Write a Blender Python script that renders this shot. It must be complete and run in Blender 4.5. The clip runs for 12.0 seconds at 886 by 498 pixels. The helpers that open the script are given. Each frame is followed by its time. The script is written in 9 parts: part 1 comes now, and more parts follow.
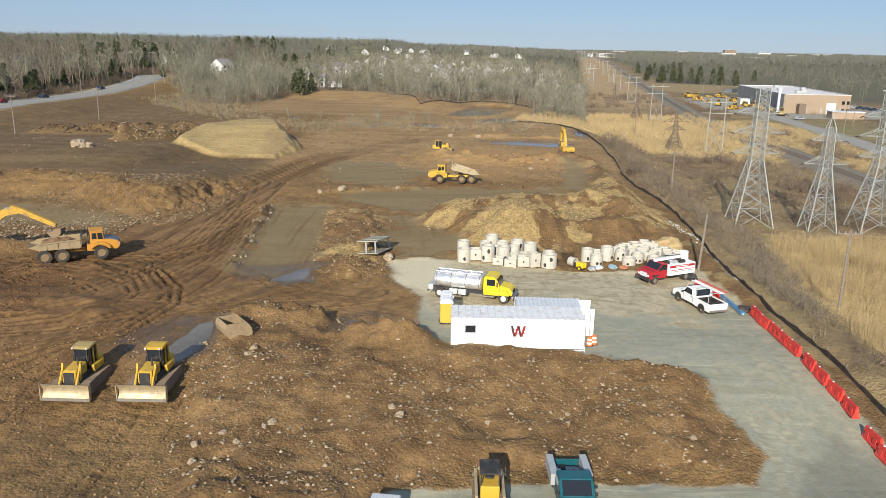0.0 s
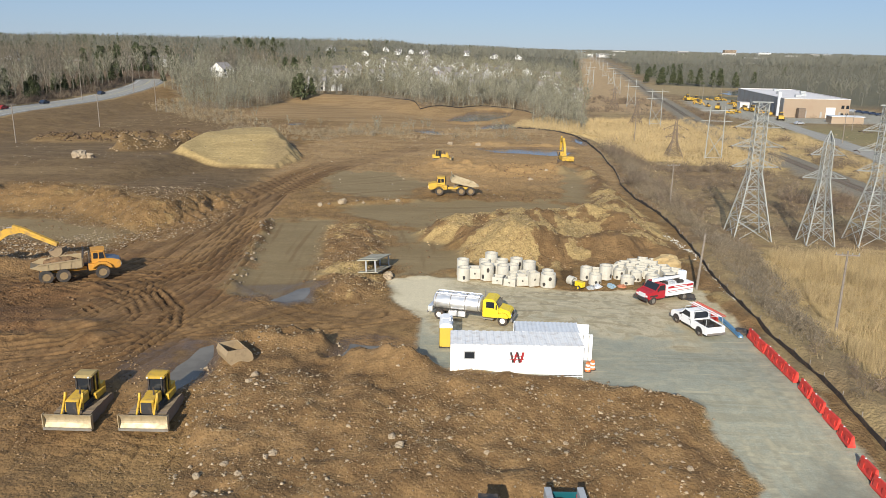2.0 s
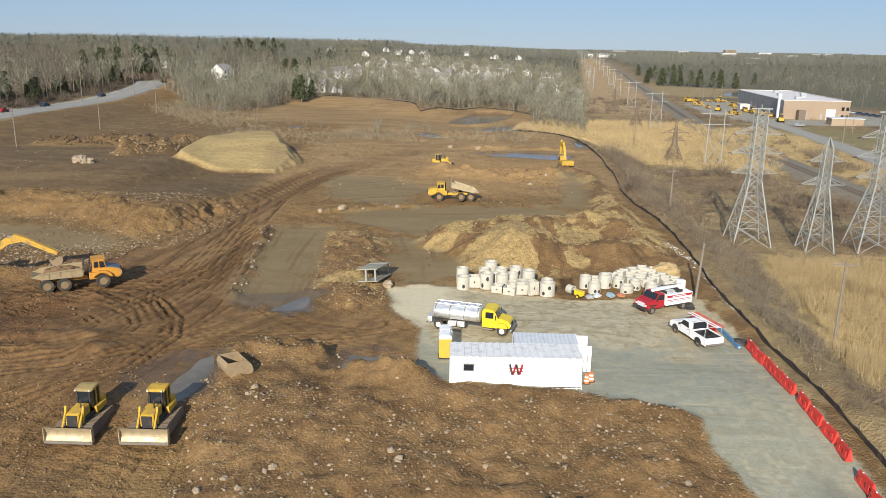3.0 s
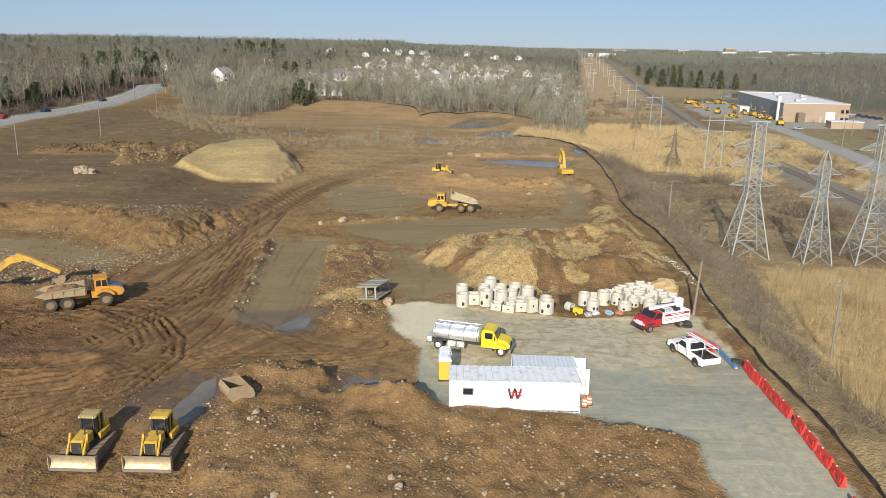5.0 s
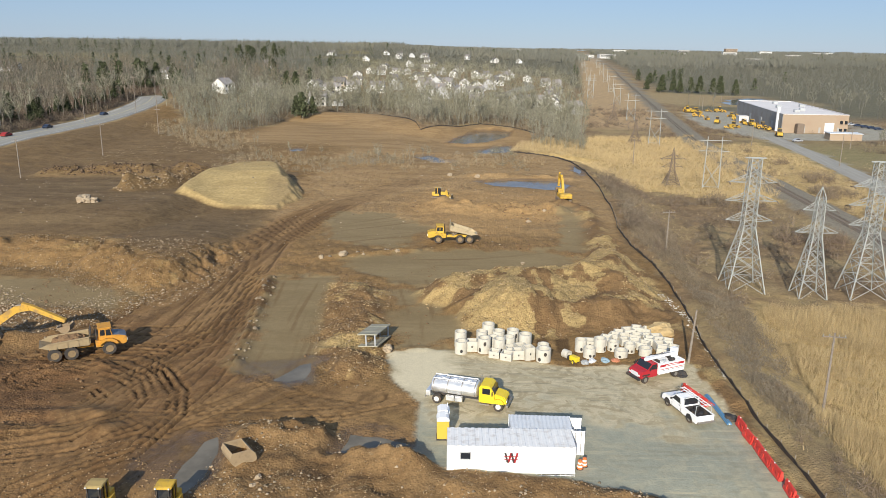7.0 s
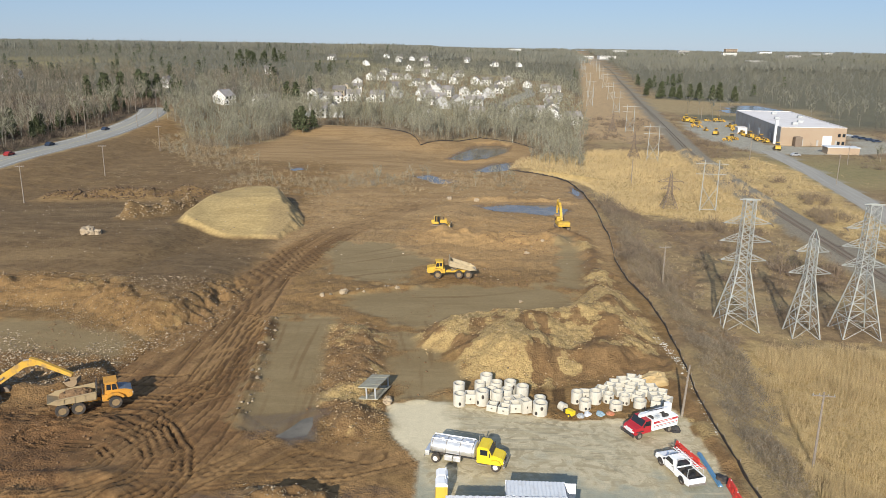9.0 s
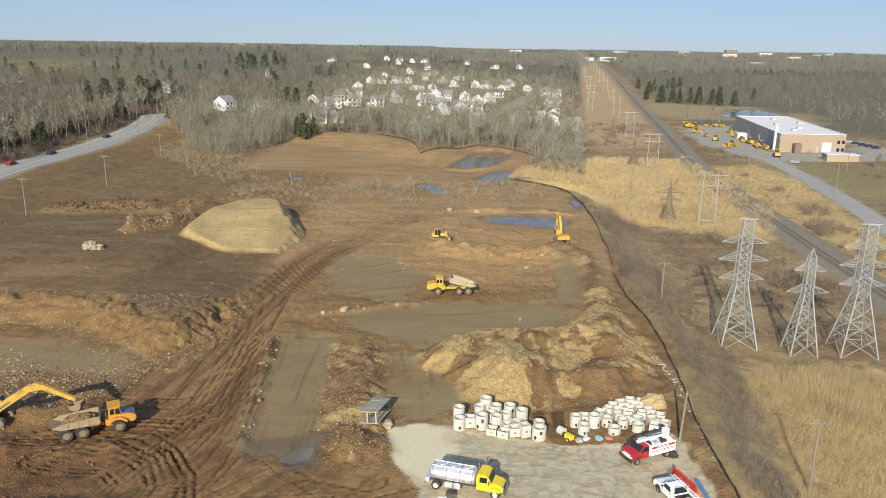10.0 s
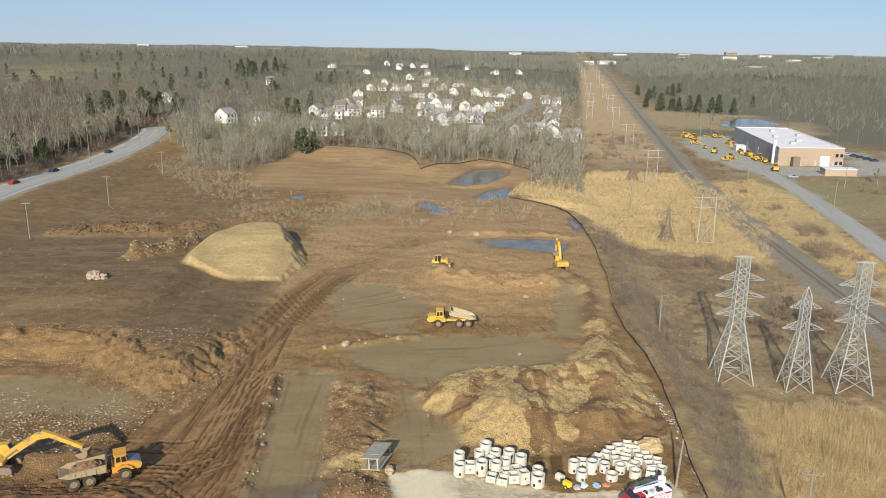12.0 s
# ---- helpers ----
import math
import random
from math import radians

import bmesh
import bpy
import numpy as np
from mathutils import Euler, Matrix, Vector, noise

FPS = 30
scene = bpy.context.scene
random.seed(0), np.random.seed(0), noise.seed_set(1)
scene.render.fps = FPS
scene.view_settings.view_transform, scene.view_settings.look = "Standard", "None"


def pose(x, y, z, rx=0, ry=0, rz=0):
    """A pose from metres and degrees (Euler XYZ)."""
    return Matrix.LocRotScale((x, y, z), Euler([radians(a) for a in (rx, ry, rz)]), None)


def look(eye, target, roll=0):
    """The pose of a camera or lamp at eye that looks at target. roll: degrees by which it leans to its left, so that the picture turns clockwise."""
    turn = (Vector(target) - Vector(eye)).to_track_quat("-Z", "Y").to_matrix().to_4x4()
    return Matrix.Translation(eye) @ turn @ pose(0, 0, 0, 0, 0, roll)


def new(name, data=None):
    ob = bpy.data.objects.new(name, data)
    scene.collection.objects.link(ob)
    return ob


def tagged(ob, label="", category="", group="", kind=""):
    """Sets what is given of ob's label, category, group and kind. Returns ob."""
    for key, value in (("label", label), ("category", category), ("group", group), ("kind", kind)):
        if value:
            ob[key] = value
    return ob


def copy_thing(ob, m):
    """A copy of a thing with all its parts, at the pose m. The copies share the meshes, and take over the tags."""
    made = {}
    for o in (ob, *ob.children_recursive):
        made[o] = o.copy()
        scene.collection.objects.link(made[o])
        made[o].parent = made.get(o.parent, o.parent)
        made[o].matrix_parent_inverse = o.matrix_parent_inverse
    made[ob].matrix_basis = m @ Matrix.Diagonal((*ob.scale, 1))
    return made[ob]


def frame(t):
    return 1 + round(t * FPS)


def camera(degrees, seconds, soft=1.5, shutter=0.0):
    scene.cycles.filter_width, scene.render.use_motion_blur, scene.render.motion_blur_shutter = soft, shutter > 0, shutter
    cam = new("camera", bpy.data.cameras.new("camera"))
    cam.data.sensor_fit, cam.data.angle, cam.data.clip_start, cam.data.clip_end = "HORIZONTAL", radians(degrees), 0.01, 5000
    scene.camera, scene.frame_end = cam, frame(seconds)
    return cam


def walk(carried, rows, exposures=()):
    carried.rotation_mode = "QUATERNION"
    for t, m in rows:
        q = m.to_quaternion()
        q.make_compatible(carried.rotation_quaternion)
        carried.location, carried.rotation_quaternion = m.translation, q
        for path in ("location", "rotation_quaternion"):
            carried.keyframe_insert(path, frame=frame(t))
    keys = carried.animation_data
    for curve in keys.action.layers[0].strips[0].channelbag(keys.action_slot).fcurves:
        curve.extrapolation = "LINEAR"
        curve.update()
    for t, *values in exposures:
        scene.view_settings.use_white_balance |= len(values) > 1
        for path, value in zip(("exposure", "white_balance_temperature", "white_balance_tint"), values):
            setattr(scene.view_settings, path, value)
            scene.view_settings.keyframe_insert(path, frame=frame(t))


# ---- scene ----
cam = camera(60.3, 12.0, soft=0.6)
PATH = [
    (0, (0.25, -0.083, 23.518), (0.229, 1.85, 23.007), 1.0),
    (0.5, (0.242, 0.013, 24.074), (0.222, 1.946, 23.562), 1.0),
    (1, (0.246, 0.011, 24.681), (0.225, 1.944, 24.169), 1.0),
    (1.5, (0.239, 0.073, 25.209), (0.219, 2.007, 24.698), 1.0),
    (2, (0.262, 0.049, 25.75), (0.241, 1.982, 25.238), 1.0),
    (2.5, (0.299, 0.024, 26.319), (0.278, 1.957, 25.806), 1.0),
    (3, (0.33, 0.109, 26.818), (0.308, 2.042, 26.305), 1.0),
    (5, (0.382, 0.03, 29.09), (0.359, 1.962, 28.574), 0.9),
    (5.5, (0.421, 0.075, 30.059), (0.398, 2.007, 29.543), 0.9),
    (6, (0.482, 0.165, 31.537), (0.458, 2.097, 31.021), 0.9),
    (6.5, (0.505, 0.189, 33.225), (0.481, 2.121, 32.708), 0.9),
    (7, (0.554, 0.239, 34.89), (0.529, 2.171, 34.373), 0.8),
    (9, (0.606, 0.116, 41.811), (0.581, 2.048, 41.291), 0.8),
    (9.5, (0.631, 0.098, 43.401), (0.606, 2.029, 42.882), 0.8),
    (10, (0.599, 0.05, 44.959), (0.573, 1.981, 44.44), 0.8),
    (10.5, (0.559, 0.002, 46.55), (0.533, 1.934, 46.032), 0.9),
    (11, (0.49, -0.021, 48.046), (0.464, 1.911, 47.529), 0.9),
    (11.5, (0.467, -0.034, 49.566), (0.44, 1.898, 49.05), 0.9),
    (12, (0.471, -0.019, 51.102), (0.445, 1.913, 50.586), 0.8),
]
walk(cam, [(t, look(eye, target, roll)) for t, eye, target, roll in PATH],
     exposures=[(0, 0.23), (5, 0.24), (7, 0.26), (10, 0.32), (12, 0.37)])

# ---- world, sun, exposure ----
SUN_ELEV, SUN_FROM = 24.0, (-0.20, -0.98)
world = bpy.data.worlds.new("sky")
scene.world = world
world.use_nodes = True
wn = world.node_tree.nodes
sky = wn.new("ShaderNodeTexSky")
sky.sky_type = "NISHITA"
sky.sun_disc = False
sky.sun_elevation = radians(SUN_ELEV)
sky.sun_rotation = math.atan2(SUN_FROM[0], SUN_FROM[1])
sky.altitude, sky.air_density, sky.dust_density, sky.ozone_density = 200, 1.0, 0.0, 3.0
wn["Background"].inputs["Strength"].default_value = 0.065
tint = wn.new("ShaderNodeMix")
tint.data_type, tint.blend_type = "RGBA", "MULTIPLY"
tint.inputs[0].default_value, tint.inputs[7].default_value = 1.0, (0.66, 0.80, 1.05, 1)
world.node_tree.links.new(sky.outputs[0], tint.inputs[6])
haze = wn.new("ShaderNodeMix")
haze.data_type = "RGBA"
haze.inputs[0].default_value, haze.inputs[7].default_value = 0.55, (5.3, 7.1, 10.2, 1)
world.node_tree.links.new(tint.outputs[2], haze.inputs[6])
world.node_tree.links.new(haze.outputs[2], wn["Background"].inputs["Color"])
sun_dir = Vector((SUN_FROM[0], SUN_FROM[1], 0)).normalized() * math.cos(radians(SUN_ELEV))
sun_dir.z = math.sin(radians(SUN_ELEV))
sun = new("sun", bpy.data.lights.new("sun", "SUN"))
sun.data.energy, sun.data.angle, sun.data.color = 5.0, radians(0.6), (1.0, 0.935, 0.81)
sun.matrix_world = look(sun_dir * 100, (0, 0, 0))

# ---- materials ----
def nodes_of(name):
    m = bpy.data.materials.new(name)
    m.use_nodes = True
    return m, m.node_tree.nodes, m.node_tree.links, m.node_tree.nodes["Principled BSDF"]


def mix_rgb(n, l, fac, a, b, kind="MIX"):
    x = n.new("ShaderNodeMix")
    x.data_type, x.blend_type = "RGBA", kind
    for sock, v in ((x.inputs[0], fac), (x.inputs[6], a), (x.inputs[7], b)):
        if isinstance(v, (int, float)):
            sock.default_value = v
        elif isinstance(v, tuple):
            sock.default_value = (*v, 1)
        else:
            l.new(v, sock)
    return x.outputs[2]


def noise_tex(n, l, scale, detail=4, rough=0.6, coord=None, dist=0.0):
    x = n.new("ShaderNodeTexNoise")
    x.inputs["Scale"].default_value, x.inputs["Detail"].default_value = scale, detail
    x.inputs["Roughness"].default_value, x.inputs["Distortion"].default_value = rough, dist
    if coord is not None:
        l.new(coord, x.inputs["Vector"])
    return x.outputs["Fac"]


def ramp(n, l, src, lo, hi, a=0.0, b=1.0):
    x = n.new("ShaderNodeMapRange")
    x.interpolation_type = "SMOOTHSTEP"
    for k, v in zip(range(1, 5), (lo, hi, a, b)):
        x.inputs[k].default_value = v
    l.new(src, x.inputs[0])
    return x.outputs[0]


def bump(n, l, src, strength, dist, prev=None):
    x = n.new("ShaderNodeBump")
    x.inputs["Strength"].default_value, x.inputs["Distance"].default_value = strength, dist
    l.new(src, x.inputs["Height"])
    if prev is not None:
        l.new(prev, x.inputs["Normal"])
    return x.outputs[0]


def paint(name, col, rough=0.45, dirt=(0.20, 0.14, 0.09), amount=0.35, metal=0.0, scale=1.4, spread=0.05):
    """Painted or bare metal with dust and grime in patches and a slightly uneven surface."""
    m, n, l, p = nodes_of(name)
    geo = n.new("ShaderNodeTexCoord").outputs["Object"]
    big, fine = noise_tex(n, l, scale, 5, 0.65, geo), noise_tex(n, l, scale * 14, 3, 0.6, geo)
    info = n.new("ShaderNodeObjectInfo").outputs["Random"]
    base = mix_rgb(n, l, ramp(n, l, info, 0, 1, 0, 1), tuple(c * (1 - spread) for c in col), tuple(min(1, c * (1 + spread)) for c in col))
    c = mix_rgb(n, l, ramp(n, l, big, 0.45, 0.72, 0, amount), base, dirt)
    c = mix_rgb(n, l, ramp(n, l, fine, 0.5, 0.8, 0, amount * 0.6), c, dirt)
    l.new(c, p.inputs["Base Color"])
    l.new(ramp(n, l, big, 0.3, 0.7, rough, min(1, rough + 0.3)), p.inputs["Roughness"])
    p.inputs["Metallic"].default_value = metal
    l.new(bump(n, l, fine, 0.15, 0.02), p.inputs["Normal"])
    return m


def rough_stuff(name, a, b, scale=3.0, rough=0.9, bump_d=0.05, c3=None, c3_scale=0.4, island=False, specular=0.3, vary=0.4):
    """Earth, stone, bark or litter: two tones mixed by grain and by a broad stain, with relief."""
    m, n, l, p = nodes_of(name)
    geo = n.new("ShaderNodeTexCoord").outputs["Object"]
    f1, f2 = noise_tex(n, l, scale, 6, 0.7, geo), noise_tex(n, l, scale * 6, 4, 0.7, geo)
    c = mix_rgb(n, l, ramp(n, l, f1, 0.35, 0.68), a, b)
    c = mix_rgb(n, l, ramp(n, l, f2, 0.45, 0.8, 0, 0.45), c, tuple(x * 0.55 for x in a))
    if c3:
        c = mix_rgb(n, l, ramp(n, l, noise_tex(n, l, c3_scale, 3, 0.6, geo), 0.45, 0.65), c, c3)
    if island:
        r = n.new("ShaderNodeNewGeometry").outputs["Random Per Island"]
        v = n.new("ShaderNodeHueSaturation")
        l.new(ramp(n, l, r, 0, 1, 1 - vary, 1 + vary), v.inputs["Value"])
        l.new(c, v.inputs["Color"])
        c = v.outputs[0]
    l.new(c, p.inputs["Base Color"])
    p.inputs["Roughness"].default_value = rough
    p.inputs["Specular IOR Level"].default_value = specular
    if bump_d:
        l.new(bump(n, l, f2, 0.6, bump_d), p.inputs["Normal"])
    return m


YELLOW = paint("machine_yellow", (0.60, 0.37, 0.035), 0.5, amount=0.6)
OLD_YELLOW = paint("machine_yellow_faded", (0.54, 0.31, 0.035), 0.6, amount=0.75)
ORANGE_YELLOW = paint("machine_orange", (0.58, 0.27, 0.03), 0.55, amount=0.6)
CAB_YELLOW = paint("truck_yellow", (0.74, 0.54, 0.025), 0.3, amount=0.08)
DARK = paint("machine_dark", (0.025, 0.025, 0.027), 0.6, amount=0.5)
STEEL = paint("worn_steel", (0.36, 0.34, 0.31), 0.4, metal=0.7, amount=0.55)
BLADE = paint("blade_steel", (0.50, 0.41, 0.26), 0.42, metal=0.35, amount=0.45)
RUBBER = paint("tyre_rubber", (0.035, 0.032, 0.03), 0.85, amount=0.75)
RIM_W = paint("rim_white", (0.75, 0.74, 0.72), 0.4, amount=0.3)
WHITE = paint("white_paint", (0.82, 0.82, 0.82), 0.4, dirt=(0.45, 0.42, 0.38), amount=0.10)
ROOF_W = paint("white_roof_metal", (0.80, 0.79, 0.77), 0.5, dirt=(0.34, 0.27, 0.21), amount=0.42)
GREYWHITE = paint("grey_white_metal", (0.62, 0.64, 0.66), 0.45, dirt=(0.36, 0.33, 0.30), amount=0.3)
RED = paint("red_paint", (0.40, 0.018, 0.028), 0.35, amount=0.08)
RED_PLASTIC = paint("red_plastic", (0.62, 0.045, 0.032), 0.5, dirt=(0.5, 0.22, 0.16), amount=0.35)
ORANGE = paint("orange_plastic", (0.80, 0.20, 0.05), 0.5, amount=0.15)
BRICK = paint("faded_orange_netting", (0.50, 0.19, 0.10), 0.7, amount=0.3)
DULL_BLUE = paint("faded_blue_sheet", (0.25, 0.36, 0.43), 0.6, amount=0.3)
BLUE = paint("blue_plastic", (0.10, 0.25, 0.42), 0.5, amount=0.2)
MUSTARD = paint("mustard_plastic", (0.60, 0.40, 0.05), 0.5, amount=0.12)
TEAL = paint("dark_teal_paint", (0.01, 0.10, 0.12), 0.3, amount=0.06)
DULL_GREY = paint("dull_grey_metal", (0.40, 0.42, 0.43), 0.5, amount=0.3)
LOGO_RED = paint("logo_dark_red", (0.30, 0.015, 0.02), 0.5, amount=0.05)
ALU = paint("brushed_aluminium", (0.86, 0.86, 0.86), 0.36, dirt=(0.6, 0.58, 0.55), metal=0.85, amount=0.18)
GALV = paint("galvanised_steel", (0.37, 0.38, 0.355), 0.5, dirt=(0.36, 0.34, 0.31), metal=0.25, amount=0.3)
RUST = paint("weathered_steel", (0.22, 0.17, 0.13), 0.7, metal=0.2, amount=0.4)
SCRUB = rough_stuff("golden_scrub_twigs", (0.30, 0.24, 0.155), (0.21, 0.165, 0.105), 0.3, 0.95, 0.0, c3=(0.23, 0.20, 0.15), c3_scale=0.06, island=True)
# Doubles as the painted blue glint on the loaded truck's bonnet.
HOOD = paint("dusty_blue_grey", (0.10, 0.13, 0.17), 0.35, amount=0.4)
CONCRETE = rough_stuff("concrete", (0.57, 0.54, 0.465), (0.47, 0.442, 0.375), 1.2, 0.85, 0.01, specular=0.25)
WOOD = rough_stuff("weathered_wood", (0.28, 0.24, 0.20), (0.20, 0.165, 0.13), 2.0, 0.85, 0.01)
BARK = rough_stuff("bare_wood_bark", (0.26, 0.225, 0.18), (0.18, 0.15, 0.115), 0.6, 0.95, 0.0, c3=(0.32, 0.28, 0.22), c3_scale=0.03, island=True)
MUDDY_RIM = paint("muddy_rim", (0.26, 0.18, 0.09), 0.7, amount=0.6)
BARK_PALE = rough_stuff("pale_bark", (0.34, 0.318, 0.25), (0.22, 0.205, 0.16), 0.6, 0.95, 0.0, island=True)
BARK_FAR = rough_stuff("far_bark", (0.20, 0.185, 0.155), (0.145, 0.133, 0.11), 0.6, 0.95, 0.0, island=True)
# Greyer than the near twigs: distance haze is mixed into the base colour.
TWIG_HAZED = rough_stuff("hazed_far_twigs", (0.182, 0.182, 0.152), (0.130, 0.131, 0.111), 0.05, 0.95, 0.0, c3=(0.186, 0.176, 0.132), c3_scale=0.006)
TWIG = rough_stuff("bare_twigs", (0.285, 0.272, 0.198), (0.195, 0.186, 0.136), 0.3, 0.95, 0.0, c3=(0.215, 0.20, 0.125), c3_scale=0.012, island=True)
TWIG_DARK = rough_stuff("grey_brown_twigs", (0.200, 0.180, 0.137), (0.130, 0.116, 0.090), 0.3, 0.95, 0.0, c3=(0.19, 0.155, 0.10), c3_scale=0.012, island=True)
BRUSH = rough_stuff("brush_twigs", (0.222, 0.172, 0.122), (0.142, 0.110, 0.079), 0.3, 0.95, 0.0, c3=(0.185, 0.135, 0.098), c3_scale=0.05, island=True, vary=0.3)
BRUSH_GREY = rough_stuff("grey_brush_twigs", (0.27, 0.215, 0.145), (0.18, 0.142, 0.095), 0.3, 0.95, 0.0, c3=(0.21, 0.175, 0.13), c3_scale=0.05, island=True)
REED = rough_stuff("dry_reeds", (0.48, 0.365, 0.20), (0.38, 0.285, 0.150), 0.25, 0.9, 0.0, c3=(0.49, 0.37, 0.195), c3_scale=0.06, island=True, vary=0.22)
REED_DULL = rough_stuff("dull_dry_grass", (0.36, 0.275, 0.165), (0.27, 0.20, 0.12), 0.25, 0.9, 0.0, island=True, vary=0.25)
STRAW = rough_stuff("dry_straw", (0.52, 0.40, 0.23), (0.38, 0.28, 0.15), 0.5, 0.9, 0.0, island=True)
NEEDLE = rough_stuff("pine_needles", (0.082, 0.094, 0.046), (0.054, 0.064, 0.032), 0.5, 0.9, 0.0, island=True)
STONE = rough_stuff("field_stone", (0.36, 0.285, 0.195), (0.26, 0.20, 0.135), 1.5, 0.85, 0.03, island=True)
DIRT = rough_stuff("loose_earth", (0.225, 0.138, 0.072), (0.160, 0.095, 0.050), 1.5, 0.95, 0.1)
SIDING = paint("white_siding", (0.64, 0.63, 0.60), 0.5, dirt=(0.6, 0.57, 0.52), amount=0.25, scale=0.3, spread=0.14)
SHINGLE = paint("roof_shingles", (0.24, 0.22, 0.21), 0.8, dirt=(0.13, 0.12, 0.11), amount=0.5, scale=0.5, spread=0.3)
TANWALL = paint("tan_masonry", (0.36, 0.275, 0.195), 0.8, dirt=(0.32, 0.21, 0.15), amount=0.3, scale=0.15)
GREYWALL = paint("grey_masonry", (0.36, 0.35, 0.33), 0.8, amount=0.3, scale=0.15)
MEMBRANE = paint("white_roof_membrane", (0.70, 0.66, 0.63), 0.7, dirt=(0.52, 0.48, 0.45), amount=0.4, scale=0.06)
FABRIC = paint("black_fabric", (0.035, 0.03, 0.028), 0.8, amount=0.5)


def glass_mat():
    m, n, l, p = nodes_of("dark_window_glass")
    p.inputs["Base Color"].default_value = (0.02, 0.024, 0.03, 1)
    p.inputs["Roughness"].default_value = 0.08
    return m


GLASS = glass_mat()


def water_mat(name, col, rough):
    m, n, l, p = nodes_of(name)
    geo = n.new("ShaderNodeTexCoord").outputs["Object"]
    f = noise_tex(n, l, 0.25, 4, 0.6, geo)
    l.new(mix_rgb(n, l, ramp(n, l, f, 0.4, 0.65), col, tuple(c * 1.5 for c in col)), p.inputs["Base Color"])
    p.inputs["Roughness"].default_value = rough
    p.inputs["IOR"].default_value = 1.33
    l.new(bump(n, l, noise_tex(n, l, 3.0, 3, 0.5, geo), 0.08, 0.02), p.inputs["Normal"])
    return m


WATER = water_mat("muddy_water", (0.13, 0.112, 0.082), 0.14)

# ---- noise and plan shapes ----
_table = np.random.RandomState(7).rand(256, 256)


def vnoise(x, y, seed=0):
    x, y = np.asarray(x) + seed * 17.31, np.asarray(y) + seed * 9.77
    xi, yi = np.floor(x).astype(int), np.floor(y).astype(int)
    fx, fy = x - xi, y - yi
    fx, fy = fx * fx * (3 - 2 * fx), fy * fy * (3 - 2 * fy)
    a, b = _table[xi & 255, yi & 255], _table[(xi + 1) & 255, yi & 255]
    c, d = _table[xi & 255, (yi + 1) & 255], _table[(xi + 1) & 255, (yi + 1) & 255]
    return (a * (1 - fx) + b * fx) * (1 - fy) + (c * (1 - fx) + d * fx) * fy - 0.5


def fbm(x, y, size, octaves=4, seed=0, gain=0.5):
    out, amp, f = 0, 1.0, 1.0 / size
    for k in range(octaves):
        out = out + amp * vnoise(x * f, y * f, seed + k)
        amp, f = amp * gain, f * 2.03
    return out


def step(lo, hi, v):
    k = np.clip((np.asarray(v, float) - lo) / (hi - lo), 0, 1)
    return k * k * (3 - 2 * k)


def seg_dist(x, y, a, b):
    dx, dy = b[0] - a[0], b[1] - a[1]
    k = np.clip(((x - a[0]) * dx + (y - a[1]) * dy) / (dx * dx + dy * dy), 0, 1)
    return np.hypot(x - a[0] - k * dx, y - a[1] - k * dy)


def close_to(x, y, pts, margin):
    px, py = [p[0] for p in pts], [p[1] for p in pts]
    return (x > min(px) - margin) & (x < max(px) + margin) & (y > min(py) - margin) & (y < max(py) + margin)


def line_dist(x, y, pts):
    x, y = np.asarray(x, float), np.asarray(y, float)
    out = np.full(np.shape(x), 99.0)
    near = close_to(x, y, pts, 25)
    if near.any():
        xs, ys = x[near], y[near]
        d = np.full(xs.shape, 99.0)
        for a, b in zip(pts[:-1], pts[1:]):
            d = np.minimum(d, seg_dist(xs, ys, a, b))
        out[near] = d
    return out


def inside(x, y, poly):
    """Signed distance to a polygon, positive inside."""
    x, y = np.asarray(x, float), np.asarray(y, float)
    out = np.full(np.shape(x), -99.0)
    near = close_to(x, y, poly, 25)
    if near.any():
        xs, ys = x[near], y[near]
        d, odd = np.full(xs.shape, 99.0), np.zeros(xs.shape, bool)
        for a, b in zip(poly, poly[1:] + poly[:1]):
            d = np.minimum(d, seg_dist(xs, ys, a, b))
            if a[1] != b[1]:
                odd ^= ((a[1] > ys) != (b[1] > ys)) & (xs < (b[0] - a[0]) * (ys - a[1]) / (b[1] - a[1]) + a[0])
        out[near] = np.where(odd, d, -d)
    return out


FENCE = [(31.6, 40), (31.0, 49), (30.7, 58), (30.5, 66), (30.6, 76), (31.3, 87), (32.6, 98), (33.8, 112), (34.2, 124), (33.0, 136), (33.6, 149), (36.3, 172), (38.0, 196), (38.7, 221), (36.6, 242), (28.9, 256), (20.5, 268)]
FAR_FENCE = [(-73, 397), (-47, 388.5), (-23.4, 358.5), (-13.5, 317.5), (-0.6, 336), (12.5, 353), (25, 342), (35, 327)]
PAD = [(-6.7, 83.3), (-6.2, 77), (-2.9, 70.6), (-2.6, 60.7), (0.3, 57.6), (11, 56.4), (17.5, 54.6), (19.7, 53.2), (19.4, 50.4), (20.3, 48.3), (21.0, 44.5), (19.2, 41.5), (10, 41.2), (3, 41.0), (-3, 39.5), (-6, 30), (-8, 0), (27, 0), (29.5, 40), (29.2, 56), (28.8, 66), (28.0, 74), (28.2, 80), (26.5, 85.5), (21, 80.5), (14, 80.0), (6.6, 82.4), (0.4, 84.5), (-3.5, 84.4)]
